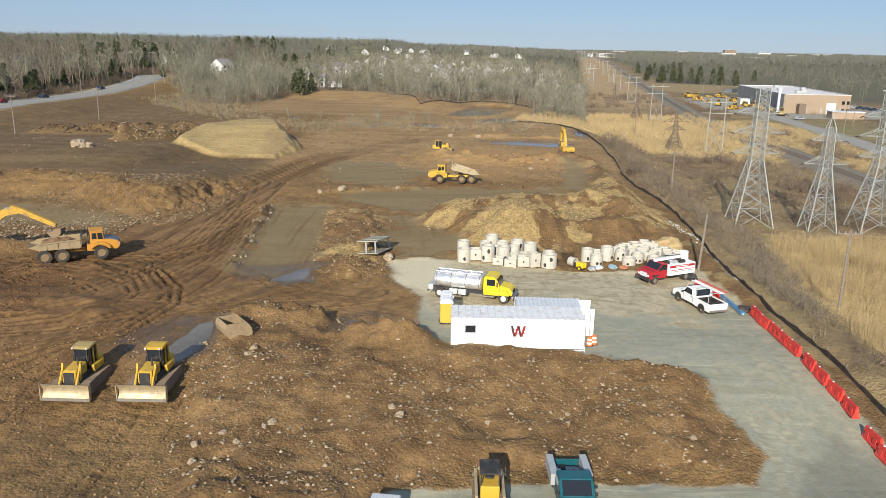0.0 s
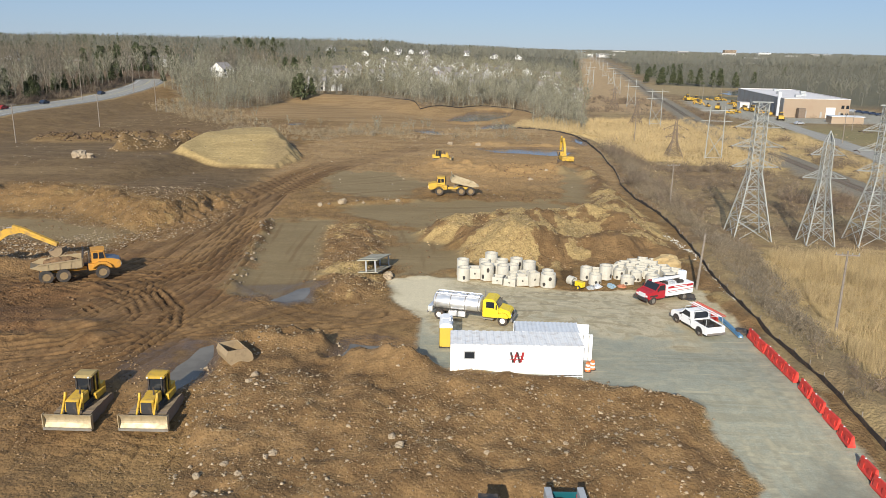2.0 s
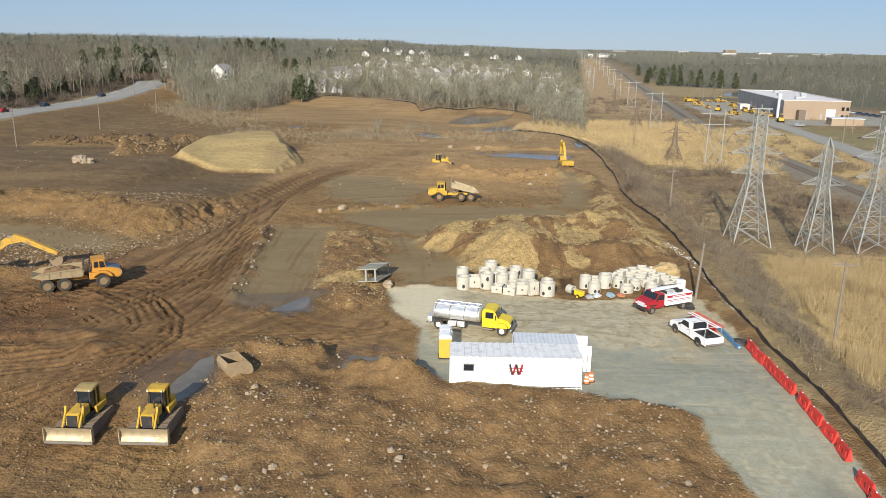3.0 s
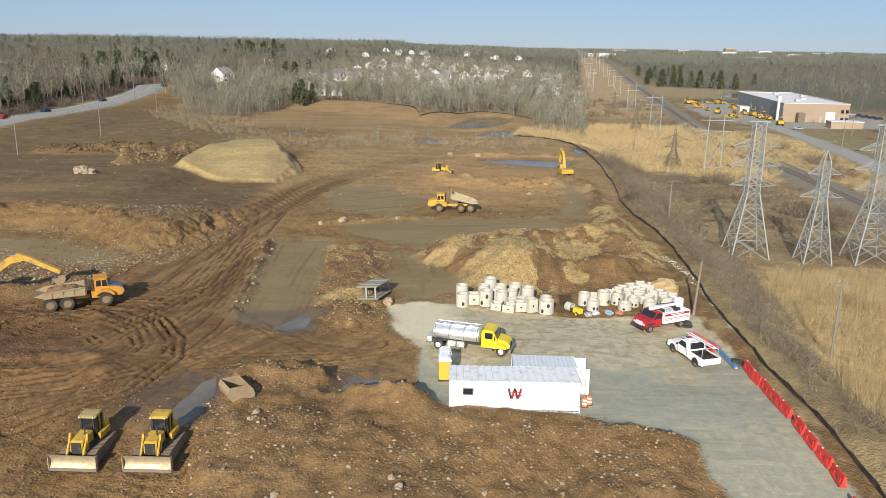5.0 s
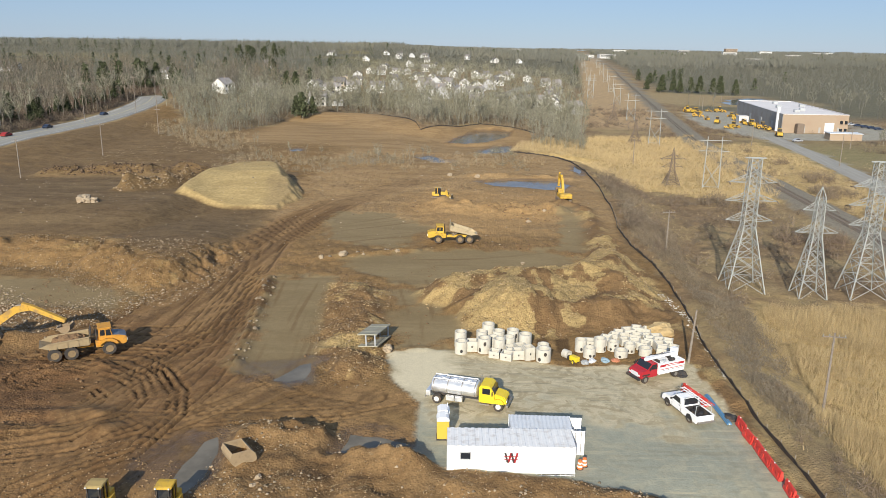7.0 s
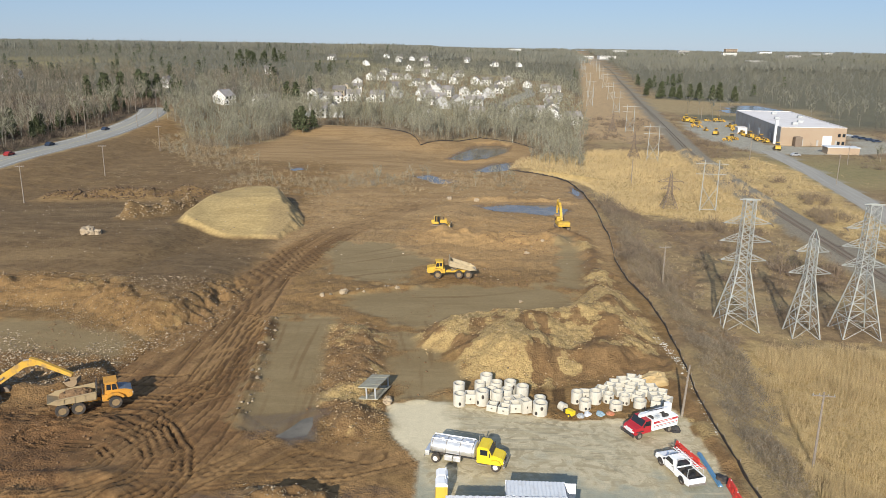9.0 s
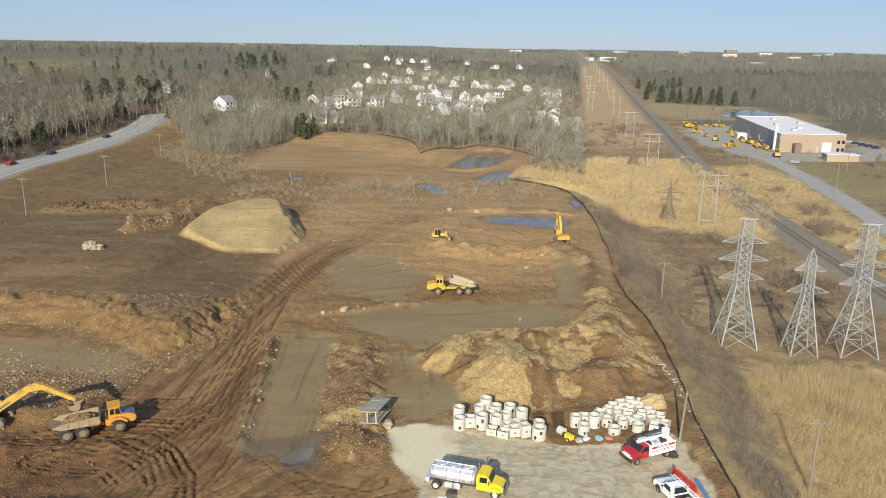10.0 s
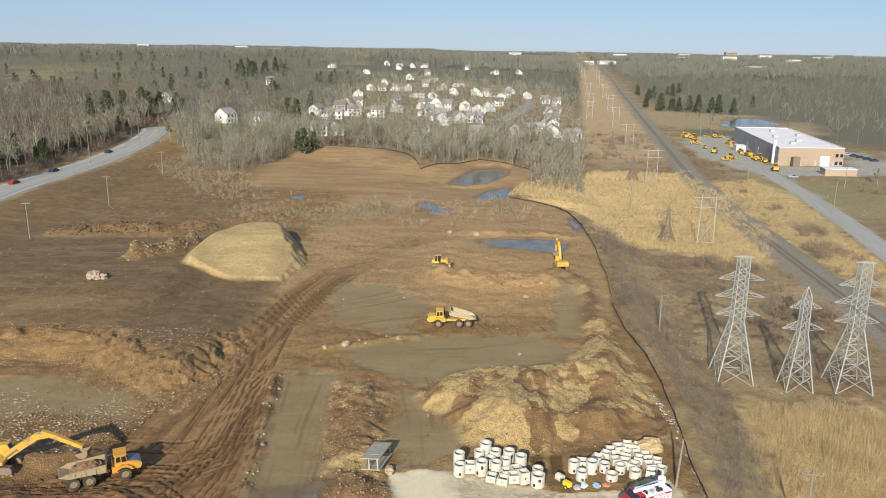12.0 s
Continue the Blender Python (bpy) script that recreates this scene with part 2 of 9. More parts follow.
SITE = [(-138, 20), (-138.5, 250), (-137, 300), (-138.5, 350), (-139.5, 374), (-124, 346), (-110, 312), (-90, 300), (-78, 330), (-73, 396), (-47, 388), (-24, 358), (-13.5, 318), (-0.6, 335), (12.5, 352), (35, 326), (22, 268), (29, 256), (36.4, 242), (38.5, 221), (37.8, 196), (36.1, 172), (33.4, 149), (32.8, 136), (34.0, 124), (33.6, 112), (32.4, 98), (31.1, 87), (30.4, 76), (30.3, 66), (30.5, 58), (30.8, 49), (31.4, 40), (33, 0), (-60, 0)]
GREY = [
    [(-27, 111), (-17.7, 114.5), (-15.8, 95), (-15.2, 76), (-18, 74), (-23.0, 77.5), (-25.3, 97)],
    [(-17.9, 122.2), (-9.6, 128), (4, 131), (19, 130.5), (24, 128), (26, 140), (27.9, 165), (24, 172), (22.5, 150), (19.7, 137), (21, 119.5), (5, 114.5), (-4.6, 109), (-14.3, 116)],
    [(-24.5, 161), (-12, 158), (-4, 147), (-9.5, 131), (-23, 136)],
    [(-8.5, 111), (-4.8, 106), (-3.8, 101.5), (-0.8, 99.4), (1.4, 94.5), (2.4, 88), (0, 84.8), (-5.8, 85), (-7.6, 95)],
    [(-82, 112), (-70, 108), (-58, 108.3), (-45, 103.5), (-43, 95), (-62, 96), (-82, 97)],
]
SAND = [(-61.8, 167), (-64.0, 184), (-60, 199), (-51, 204), (-42, 198), (-35.6, 181), (-34.0, 172), (-37.4, 161.5), (-47.4, 160.8)]
LEDGE = [(-140, 122), (-77, 121.4), (-66.8, 121.5), (-57, 119.5), (-49.4, 112.5), (-44, 108.8), (-39, 110.5), (-37.5, 118), (-36, 129), (-34, 145), (-34, 170), (-40, 215), (-140, 215)]
MOUND = [(-4.6, 105.5), (-2, 110.5), (2, 114.5), (10, 115.2), (18.4, 116.5), (23.5, 126), (28, 141), (31.5, 141), (31, 126), (31.4, 112), (30.2, 97), (25, 92.0), (18, 90.5), (12.6, 89.3), (7, 88.8), (2.8, 90.8), (1.8, 95), (-0.3, 99.6), (-3.4, 101.5)]
HEAP = [(-17.9, 109.5), (-12.5, 110.2), (-9.2, 107), (-8.4, 95), (-7.2, 84), (-7.0, 78), (-9.5, 74.2), (-13, 75.0), (-14.6, 82), (-16.6, 95)]
NEAR_BERM = [(-20.3, 65.2), (-16.8, 65.6), (-9.5, 63.4), (-6.9, 59.8), (-2.4, 60.2), (0.3, 57.4), (11.1, 56.2), (17.5, 54.4), (19.3, 52.8), (18.9, 50.4), (19.8, 48.5), (20.2, 45.2), (17.5, 43.2), (14, 42.4), (4.1, 42.8), (0.4, 42.6), (-3.3, 40.2), (-6, 36), (-14.8, 36), (-17.6, 45.5), (-19.3, 53), (-20.0, 58)]
REEDS_FAR = [(22, 278), (30, 258), (40, 243), (43, 226), (45, 212), (56, 208), (79, 192), (89, 203), (97, 250), (104, 300), (107, 352), (88, 356), (66, 352), (45, 322), (28, 296)]
REEDS_NEAR = [(49, 110.5), (58, 112), (74, 110.5), (84, 102), (86, 60), (80, 30), (38, 26), (38.2, 62), (40, 78), (43.5, 94)]
MEADOW = [(96, 150), (107, 160), (124, 240), (136, 300), (134, 338), (113, 330), (101, 255)]
SCRUB_EDGE = [(-124, 312), (-122, 338), (-98, 330), (-80, 292), (-64, 254), (-74, 250), (-104, 280)]
ROAD = [(-147, 60), (-147.5, 250), (-146, 300), (-147.5, 350), (-151.5, 386), (-157, 402)]
RAIL = [(84, 40), (88, 146), (89.6, 172), (91.5, 200), (95.5, 250), (107.5, 343), (128.5, 473), (172, 748), (352, 1950), (700, 4400)]
ACCESS = [(92, 40), (112, 160), (129, 240), (141, 300), (149, 362), (144, 420), (150, 500)]
LOT = [(141, 352), (133, 410), (140, 470), (152, 508), (182, 515), (178, 482), (168, 440), (158, 384), (182, 380), (205, 381), (212, 440), (222, 440), (226, 372), (188, 352)]
GLADES = [
    [(-525, 900), (-530, 1040), (-415, 840), (-425, 780), (-450, 775)],
    [(-232, 1600), (-206, 1780), (-143, 1260), (-178, 1235)],
    [(172, 726), (150, 604), (165, 562), (207, 552), (238, 525), (262, 540), (268, 600), (262, 676), (230, 684), (200, 706)],
]
PONDS = [
    [(-1.3, 297), (4, 318), (11.5, 337), (19, 341), (24.5, 336), (22, 318), (13.2, 300), (5, 294)],
    [(7.5, 271), (13.8, 286), (21.2, 294), (23, 285), (19.8, 272), (12, 267)],
    [(7.5, 200), (15, 204.5), (28, 204.5), (31, 199), (29, 192), (24, 190.5), (19, 193.5), (11, 195)],
    [(-13, 254), (-8, 258), (-3, 250), (1, 243), (-4, 236), (-7, 244)],
    [(-56, 259), (-53, 262), (-50, 258), (-53, 254)],
    [(-9.6, 60.3), (-8.8, 64.5), (-6, 63.8), (-2.9, 62.6), (-3.2, 60.6), (-6.4, 60.2)],
    [(-22.5, 58.3), (-22.0, 62.6), (-20.6, 63.4), (-19.4, 60.5), (-19.7, 56.0), (-21.2, 52.8), (-22.3, 52)],
    [(-18.6, 75.4), (-17.6, 77.6), (-16.6, 79.8), (-15.2, 80.6), (-14.8, 78.4), (-15.0, 75.8), (-16.8, 74.9)],
    [(36.4, 214), (37.7, 221), (37.9, 230), (36.8, 231), (35.6, 222)],
    [(202, 586), (212, 622), (233, 654), (252, 660), (258, 612), (243, 580), (212, 570)],
]
TRACKS = [
    [(-50, 77), (-40, 78.4), (-35.5, 77.6), (-32.1, 75.7), (-29.2, 70.5), (-29.2, 66.5), (-33, 61), (-44, 58)],
    [(-46, 81), (-35.1, 79.9), (-30.8, 76.6), (-27.5, 72.0), (-26.1, 67.4), (-27.5, 60), (-34, 54)],
    [(-44, 74), (-36, 73.6), (-33, 70.5), (-33.6, 67), (-38, 64), (-52, 62)],
    [(-46, 84), (-37.6, 82.5), (-32, 82.7), (-28, 86.1), (-27.0, 95.2), (-28.4, 110.7)],
    [(-44, 88), (-33.8, 87.8), (-30.1, 90.3), (-29.9, 97.5), (-31.4, 112.2)],
    [(-50, 55), (-36, 58), (-24, 66), (-10, 68), (-2, 72)],
    [(-30, 60), (-22, 68), (-16, 74), (-8, 72)],
    [(-25, 80), (-10, 66), (2, 62)],
    [(-32, 46), (-27, 60), (-23.5, 76)],
    [(-27.4, 38), (-26.2, 49)],
    [(-22.2, 38), (-21.6, 49)],
    [(-34, 38), (-30, 46), (-29, 52)],
    [(-31.5, 36), (-27.8, 44), (-26.4, 52)],
    [(-24.5, 36), (-24.0, 44), (-22.2, 51)],
    [(-19.6, 36), (-19.8, 44), (-20.6, 51)],
]
PAD_TRACKS = [
    [(3, 74), (10, 74.5), (17, 72), (21.5, 66), (23.5, 58), (24.2, 50), (24.5, 42), (24.6, 30)],
    [(-1, 80), (8, 79), (17, 76.5), (22.5, 70), (25.5, 61), (26.4, 50), (26.4, 36)],
    [(4, 66.5), (12, 68), (18, 66.5), (21.5, 60), (22.0, 52), (22.6, 44), (21, 38), (14, 35.5), (2, 35)],
    [(27.5, 30), (27.2, 44), (26.5, 56), (24.5, 64), (22.4, 67.5)],
    [(25, 28), (23.5, 38), (19, 40.2), (10, 39), (-4, 37.6)],
    [(15, 82), (18, 76), (21, 72), (24.4, 70)],
    [(28, 34), (26.0, 41), (22, 39), (17, 37.5), (6, 37)],
]
MOUND_TRACKS = [[(11.2, 108), (11.7, 103.8), (12.2, 95.2), (11.6, 85)], [(13.6, 108), (14.0, 104), (14.7, 95.3), (14.0, 85)]]
# the haul road: its two edges, from the digging up to the far fill
FAN_Y = [66, 74, 82, 89.3, 99.8, 114.5, 133, 153, 171.5, 195, 215, 240]
FAN_L = [-58, -53, -47, -43, -41.2, -38.8, -37, -35, -30.4, -16.2, -9, -7]
FAN_R = [-24, -23, -22.8, -23.6, -26.0, -28.2, -28.4, -24.6, -19.5, -8, -2, 0]
TAN = [
    [(-4.4, 105.2), (2, 112.5), (5, 113), (4.5, 106), (1, 99), (-2.5, 98.5)],
    [(1.6, 90.5), (2.6, 98), (5.5, 103), (10.2, 104.5), (11.0, 98), (10.4, 89.5)],
    [(15.2, 107), (22, 106), (20.5, 100), (17.6, 96), (16.4, 90.5), (15.2, 90.5)],
    [(12.5, 108), (13.3, 108), (13.5, 98), (13.2, 90), (12.5, 90)],
    [(19, 118), (24, 127), (29, 138), (30.5, 130), (27, 118), (23, 113)],
    [(5, 107.5), (9, 114), (19, 115.5), (24.5, 113), (20, 108.5), (12, 107)],
    [(22.5, 99), (27, 112), (30, 120), (30.5, 108), (28, 98)],
]


def along(x, y, pts):
    """Signed offset from a line, way along it, and distance."""
    best, off, way, run = np.full(np.shape(x), 99.0), np.zeros(np.shape(x)), np.zeros(np.shape(x)), 0.0
    for a, b in zip(pts[:-1], pts[1:]):
        dx, dy = b[0] - a[0], b[1] - a[1]
        ln = math.hypot(dx, dy)
        k = np.clip(((x - a[0]) * dx + (y - a[1]) * dy) / ln ** 2, 0, 1)
        d = np.hypot(x - a[0] - k * dx, y - a[1] - k * dy)
        nearer = d < best
        best = np.where(nearer, d, best)
        off = np.where(nearer, np.sign((x - a[0]) * dy - (y - a[1]) * dx) * d, off)
        way = np.where(nearer, run + k * ln, way)
        run += ln
    return off, way, best


def fan_at(x, y):
    """Place across the haul road, 0 at its one edge and 1 at the other, and its width."""
    a, b = np.interp(y, FAN_Y, FAN_L), np.interp(y, FAN_Y, FAN_R)
    return (x - a) / (b - a), b - a


def comb(phase, depth):
    """Grooves with raised lips at each whole number of the phase."""
    c = np.cos(2 * np.pi * phase)
    return (0.30 * step(0.1, -0.9, c) - 0.95 * step(0.35, 0.97, c)) * depth


def rut_field(x, y):
    """Relief of the ruts, long grooves that follow the tracks."""
    out = np.zeros(np.shape(x))
    near = (x > -62) & (x < 4) & (y > 62) & (y < 236)
    if near.any():
        xs, ys = x[near], y[near]
        u, w = fan_at(xs, ys)
        uu = u + 0.5 * fbm(xs, ys, 30, 2, 110) / w
        rim = step(-0.06, 0.05, u) * step(1.06, 0.95, u) * step(64, 82, ys) * (0.12 * step(232, 190, ys) + 0.88 * step(180, 150, ys))
        for k, (n, slant, amp) in enumerate(((27.0, 0.0, 0.25), (19.0, 0.0022, 0.10), (15.0, -0.0026, 0.08))):
            ph = n * (uu + slant * (ys - 118)) + 0.8 * vnoise(uu * 5, ys / 40, 120 + k)
            lane = np.floor(ph + 0.5)
            depth = np.clip(0.40 + 2.4 * vnoise(lane * 3.71, ys / 34 + lane * 1.3, 140 + k), 0.0, 1.25)
            out[near] += amp * comb(ph, depth) * rim
    for k, (pts, half, amp) in enumerate([(t, 2.3, 0.27 if i < 5 else 0.14) for i, t in enumerate(TRACKS)] + [(t, 0.45, 0.30) for t in MOUND_TRACKS]):
        near = close_to(x, y, pts, half + 2)
        if not near.any():
            continue
        xs, ys = x[near], y[near]
        off, way, d = along(xs, ys, pts)
        off = off + 0.5 * fbm(xs, ys, 9, 2, 150 + k)
        ph = off / 0.85 + 0.25 + 0.7 * vnoise(off / 3.0, way / 18, 160 + k)
        depth = np.clip(0.5 + 1.9 * vnoise(np.floor(ph + 0.5) * 2.9, way / 15, 170 + k), 0.0, 1.2)
        if half < 1:
            ph, depth = np.zeros(np.shape(d)), 1.0
        out[near] += amp * (0.75 + 0.25 * step(48, 56, ys)) * comb(ph, depth) * step(half + 0.7, half - 0.4, d)
        # tread marks of crawlers and tyres across the lane
        out[near] += (0.06 + 0.04 * step(54, 50, ys)) * np.cos(way * 2 * np.pi / 0.9) * step(half, half - 0.8, d) * np.clip(2.5 * vnoise(xs / 5, ys / 5, 180 + k), 0, 1)
    return out


TURNING = [(-36, 55), (-23, 52), (-20.5, 66), (-8, 66), (-2.8, 63), (-3, 71), (-7, 75), (-15, 73.5), (-23, 76), (-28, 96), (-36, 92), (-40, 72)]


def worked(x, y):
    """Ground pressed smooth by machines: the haul road and the turning place."""
    u, w = fan_at(x, y)
    m = step(-0.1, 0.1, u) * step(1.08, 0.94, u) * step(70, 84, y) * step(228, 200, y)
    return np.maximum(m, step(-2.5, 2, inside(x, y, TURNING) + 2 * fbm(x, y, 5, 2, 61)))


def ground_z(x, y, fine=True):
    """Height of the ground."""
    x, y = np.asarray(x, float), np.asarray(y, float)
    xf = np.interp(y, [p[1] for p in FENCE], [p[0] for p in FENCE])
    z = -2.0 * step(58.5, 41, y) * step(-60, -30, x) - 1.0 * step(-30, -50, x) * step(60, 45, y)
    z = z + 0.5 * step(-30, -60, x) * step(60, 75, y) * step(130, 100, y)
    low = np.where(y < 200, -3.4, np.where(y < 330, -3.4 - 1.6 * step(200, 330, y), -5.0))
    s = step(0.5, 15, x - xf) * step(1500, 700, y)
    s = np.where(y > 268, step(20, 60, x - 0.06 * (y - 268)) * step(1500, 700, y), s)
    z = z * (1 - s) + low * s
    # the quarry ledge and the terrace behind it
    d = inside(x, y, LEDGE) + 2.6 * fbm(x, y, 9, 3, 3)
    z = z + (2.5 * step(-5.5, 1.2, d) + 0.9 * step(0, 30, d)) * np.maximum(step(205, 140, y) * step(-50, -62, x), step(158, 116, y)) * step(-38, -46, x) \
        + 1.6 * step(-3, 3, d) * step(-46, -40, x) * step(150, 116, y)
    # hollows in the far part of the site
    z = z - 2.6 * step(40, 0, np.hypot((x - 8) * 1.0, (y - 292) * 0.7)) - 1.0 * step(30, 0, np.hypot(x + 8, (y - 246) * 1.6))
    z = z + 3.0 * step(20, 0, line_dist(x, y, [(-62, 370), (-40, 362), (-16, 330)]) * 0.8) * step(420, 380, y)
    # land round about
    z = z + 3.0 * step(-115, -135, x) * step(160, 260, y) + 4.0 * step(-60, -140, x) * step(300, 430, y)
    z = z + 2.5 * step(380, 520, y) * step(90, 40, x)
    z = z + 12 * step(650, 1500, y) * step(420, 60, x - 0.02 * (y - 800)) * step(3600, 2200, y)
    z = z + 3 * step(800, 2000, y) + 9 * step(2500, 5200, y)
    z = z + 5 * fbm(x, y, 420, 2, 11) * step(500, 1200, y)
    # heaps
    d = inside(x, y, SAND)
    top = 3.9 + 0.5 * step(-58, -46, x) - 0.9 * step(-44, -36, x)
    gully = step(-45, -40, x) * (1.6 * np.abs(vnoise((x + y) / 2.2, (x - y) / 7.0, 31)) + 0.9 * fbm(x, y, 2.0, 3, 32))
    pile = np.minimum(np.clip((d + 0.7 * fbm(x, y, 3, 3, 5) + 0.4 - gully) / 4.8, 0, 1), np.clip(0.10 + (y - 160.5) / 27.0, 0, 1)) * (top + 0.5) * (1 + 0.10 * fbm(x, y, 6, 2, 7)) * step(-0.5, 0.6, d)
    z = z + pile
    d = inside(x, y, MOUND) + 1.3 * fbm(x, y, 5, 3, 6)
    z = z + step(-0.6, 6.5, d) * (2.3 + 2.0 * fbm(x, y, 8, 3, 8)) + 0.8 * step(-0.6, 2.4, d) * step(110, 100, y) * step(16, 8, x)
    z = z + 0.9 * np.exp(-((x - 7) / 5) ** 2 - ((y - 97) / 5.0) ** 2) + 0.5 * np.exp(-((x - 0) / 3) ** 2 - ((y - 105.5) / 4) ** 2)
    d = inside(x, y, HEAP) + 0.9 * fbm(x, y, 4, 3, 9)
    z = z + step(-0.5, 3.2, d) * (0.75 + 0.7 * fbm(x, y, 6, 3, 12)) + 0.55 * np.exp(-((x + 10) / 2.6) ** 2 - ((y - 79) / 4.0) ** 2)
    d = inside(x, y, NEAR_BERM) + 0.8 * fbm(x, y, 3.5, 3, 13)
    z = z + step(-0.2, 1.8, d) * (0.62 + 0.75 * fbm(x, y, 5, 4, 14) + 0.35 * np.exp(-((x + 14.5 + 0.12 * (y - 48)) / 3.2) ** 2) * step(64, 58, y))
    crest = np.clip(1 - (line_dist(x, y, [(-19.0, 59.4), (-17.2, 61.6), (-14.2, 62.6), (-11.4, 62.3), (-9.2, 60.6), (-6.6, 58.6), (-3.0, 57.6)]) + 0.9 * fbm(x, y, 1.8, 3, 16)) / 2.6, 0, 1)
    z = z + 1.05 * crest ** 1.25 + 0.45 * step(0.40, 0.8, crest) * (0.5 - 2.2 * np.abs(vnoise(x / 1.3 + 0.35 * y, y / 0.9 - 0.3 * x, 62)))
    z = z + 0.45 * np.exp(-(line_dist(x, y, [(-6.6, 58.2), (-1.5, 58.0), (11, 55.2), (18, 53)]) / 1.4) ** 2)
    # low ridges of earth and rubble
    for pts, h, w in (
        ([(-27.4, 111), (-25.6, 97), (-23.6, 79)], 0.55, 0.9),
        ([(-20, 123), (-9, 128.5), (-6, 129)], 0.5, 1.0),
        ([(-2, 168), (8, 165), (22, 163)], 1.5, 5.0),
        ([(24.5, 172), (29, 166), (29.5, 150), (27, 140), (26, 128), (24, 122)], 0.9, 1.8),
        ([(-74, 172), (-69.5, 178), (-66, 188)], 3.3, 2.3),
        ([(-107, 200), (-97, 203), (-90, 205), (-82, 203), (-70, 209)], 2.3, 3.2),
        ([(-40, 62.5), (-31, 63.5)], 0.5, 1.6),
        ([(-52, 66.5), (-40, 66), (-33, 66.5)], 0.55, 1.4),
        ([(-56, 83.5), (-47, 84.5)], 1.0, 2.0),
        ([(-52, 76.5), (-45, 75.5), (-38, 77.0)], 0.7, 1.6),
        ([(29.8, 72), (29.6, 86), (31, 98)], 0.5, 1.0),
        ([(5, 208), (20, 209), (32, 206)], 0.8, 2.0),
    ):
        z = z + h * np.exp(-(line_dist(x, y, pts) / w) ** 2) * (1 + 0.8 * fbm(x, y, 2.5, 2, 15))
    # ponds
    if not fine:
        return z
    near = step(330, 200, y)
    site = step(-2, 3, inside(x, y, SITE))
    pad = step(-0.3, 0.8, inside(x, y, PAD) + 0.5 * fbm(x, y, 2, 2, 4))
    flat = np.zeros(np.shape(x))
    for g in GREY:
        flat = np.maximum(flat, step(-0.4, 0.8, inside(x, y, g) + 0.8 * fbm(x, y, 2.5, 3, 2)))
    wild = site * (1 - 0.93 * np.maximum(pad, flat)) * (1 - 0.78 * worked(x, y))
    sand = step(0, 2, inside(x, y, SAND))
    terrace = step(2, 6, inside(x, y, LEDGE))
    z = z + wild * near * (1 - 0.6 * sand) * (1 - 0.72 * terrace) * (0.34 * fbm(x, y, 3.2, 5, 20, 0.62) + 0.20 * np.abs(fbm(x, y, 1.1, 2, 21)))
    heap = np.maximum(step(-1, 2, inside(x, y, MOUND)), np.maximum(step(-1, 1, inside(x, y, NEAR_BERM)), step(-1, 1, inside(x, y, HEAP))))
    z = z + heap * (0.46 - 0.22 * step(70, 66, y)) * fbm(x, y, 1.2, 3, 23, 0.7)
    z = z + np.exp(-(inside(x, y, LEDGE) / 4.5) ** 2) * step(-30, -40, x) * step(135, 125, y) * (0.95 * fbm(x, y, 1.8, 4, 24, 0.75) - 1.0 * np.abs(vnoise(x / 1.5 + 0.2 * y, y / 6.0, 25)) + 0.2)
    # ruts of wheels and crawlers
    z = z + rut_field(x, y) * (1 - 0.8 * pad)
    # ditch along the silt fence, ballast of the railway
    z = z - 0.5 * np.exp(-((x - xf - 0.9) / 0.7) ** 2) * (y < 262) * (y > 20)
    rd = line_dist(x, y, RAIL)
    z = z + 1.1 * step(7, 3.2, rd)
    for k, (pts, level) in enumerate(zip(PONDS, LEVELS)):
        sd = inside(x, y, pts) + 0.6 * fbm(x, y, 3, 2, 18)
        w = step(-3.0 if k < 5 or k > 8 else -1.7, -0.2, sd)
        z = z * (1 - w) + (level - (0.62 if k < 5 else 0.42) * step(-0.8, 1.2, sd)) * w
    z = z + 0.35 * fbm(x, y, 5, 3, 60) * (1 - site) * step(5.5, 9, np.abs(line_dist(x, y, ROAD))) * step(5, 8, line_dist(x, y, ACCESS)) * step(3.2, 7, rd) * step(500, 250, y)
    return z


LEVELS = [float(ground_z(np.array([sum(p[0] for p in q) / len(q)]), np.array([sum(p[1] for p in q) / len(q)]), False)[0]) for q in PONDS]


def axis(parts):
    out = [np.arange(a, b, s) for a, b, s in parts]
    return np.concatenate(out)


def grow(start, end, first, ratio):
    out, v, s = [], start, first
    while abs(v - start) < abs(end - start):
        v += s if end > start else -s
        s *= ratio
        out.append(v)
    return np.array(out)


XS = np.concatenate([grow(-160, -4900, 1.5, 1.14)[::-1], axis([(-160, -60, 1.0), (-60, -46, 0.36), (-46, -16, 0.29), (-16, 38, 0.37), (38, 110, 0.9)]), grow(110, 4900, 1.2, 1.12)])
YS = np.concatenate([grow(36, -900, 0.8, 1.3)[::-1], axis([(36, 70, 0.25), (70, 130, 0.35), (130, 215, 0.55), (215, 420, 1.5)]), grow(420, 4950, 1.8, 1.035)])


def grid_mesh(name, xs, ys, zf):
    gx, gy = np.meshgrid(xs, ys)
    gz = zf(gx, gy)
    nx, ny = len(xs), len(ys)
    me = bpy.data.meshes.new(name)
    co = np.stack([gx, gy, gz], -1).reshape(-1, 3)
    i = (np.arange(ny - 1)[:, None] * nx + np.arange(nx - 1)[None]).reshape(-1)
    quads = np.stack([i, i + 1, i + 1 + nx, i + nx], -1)
    fill_mesh(me, co, quads)
    return me, gx, gy


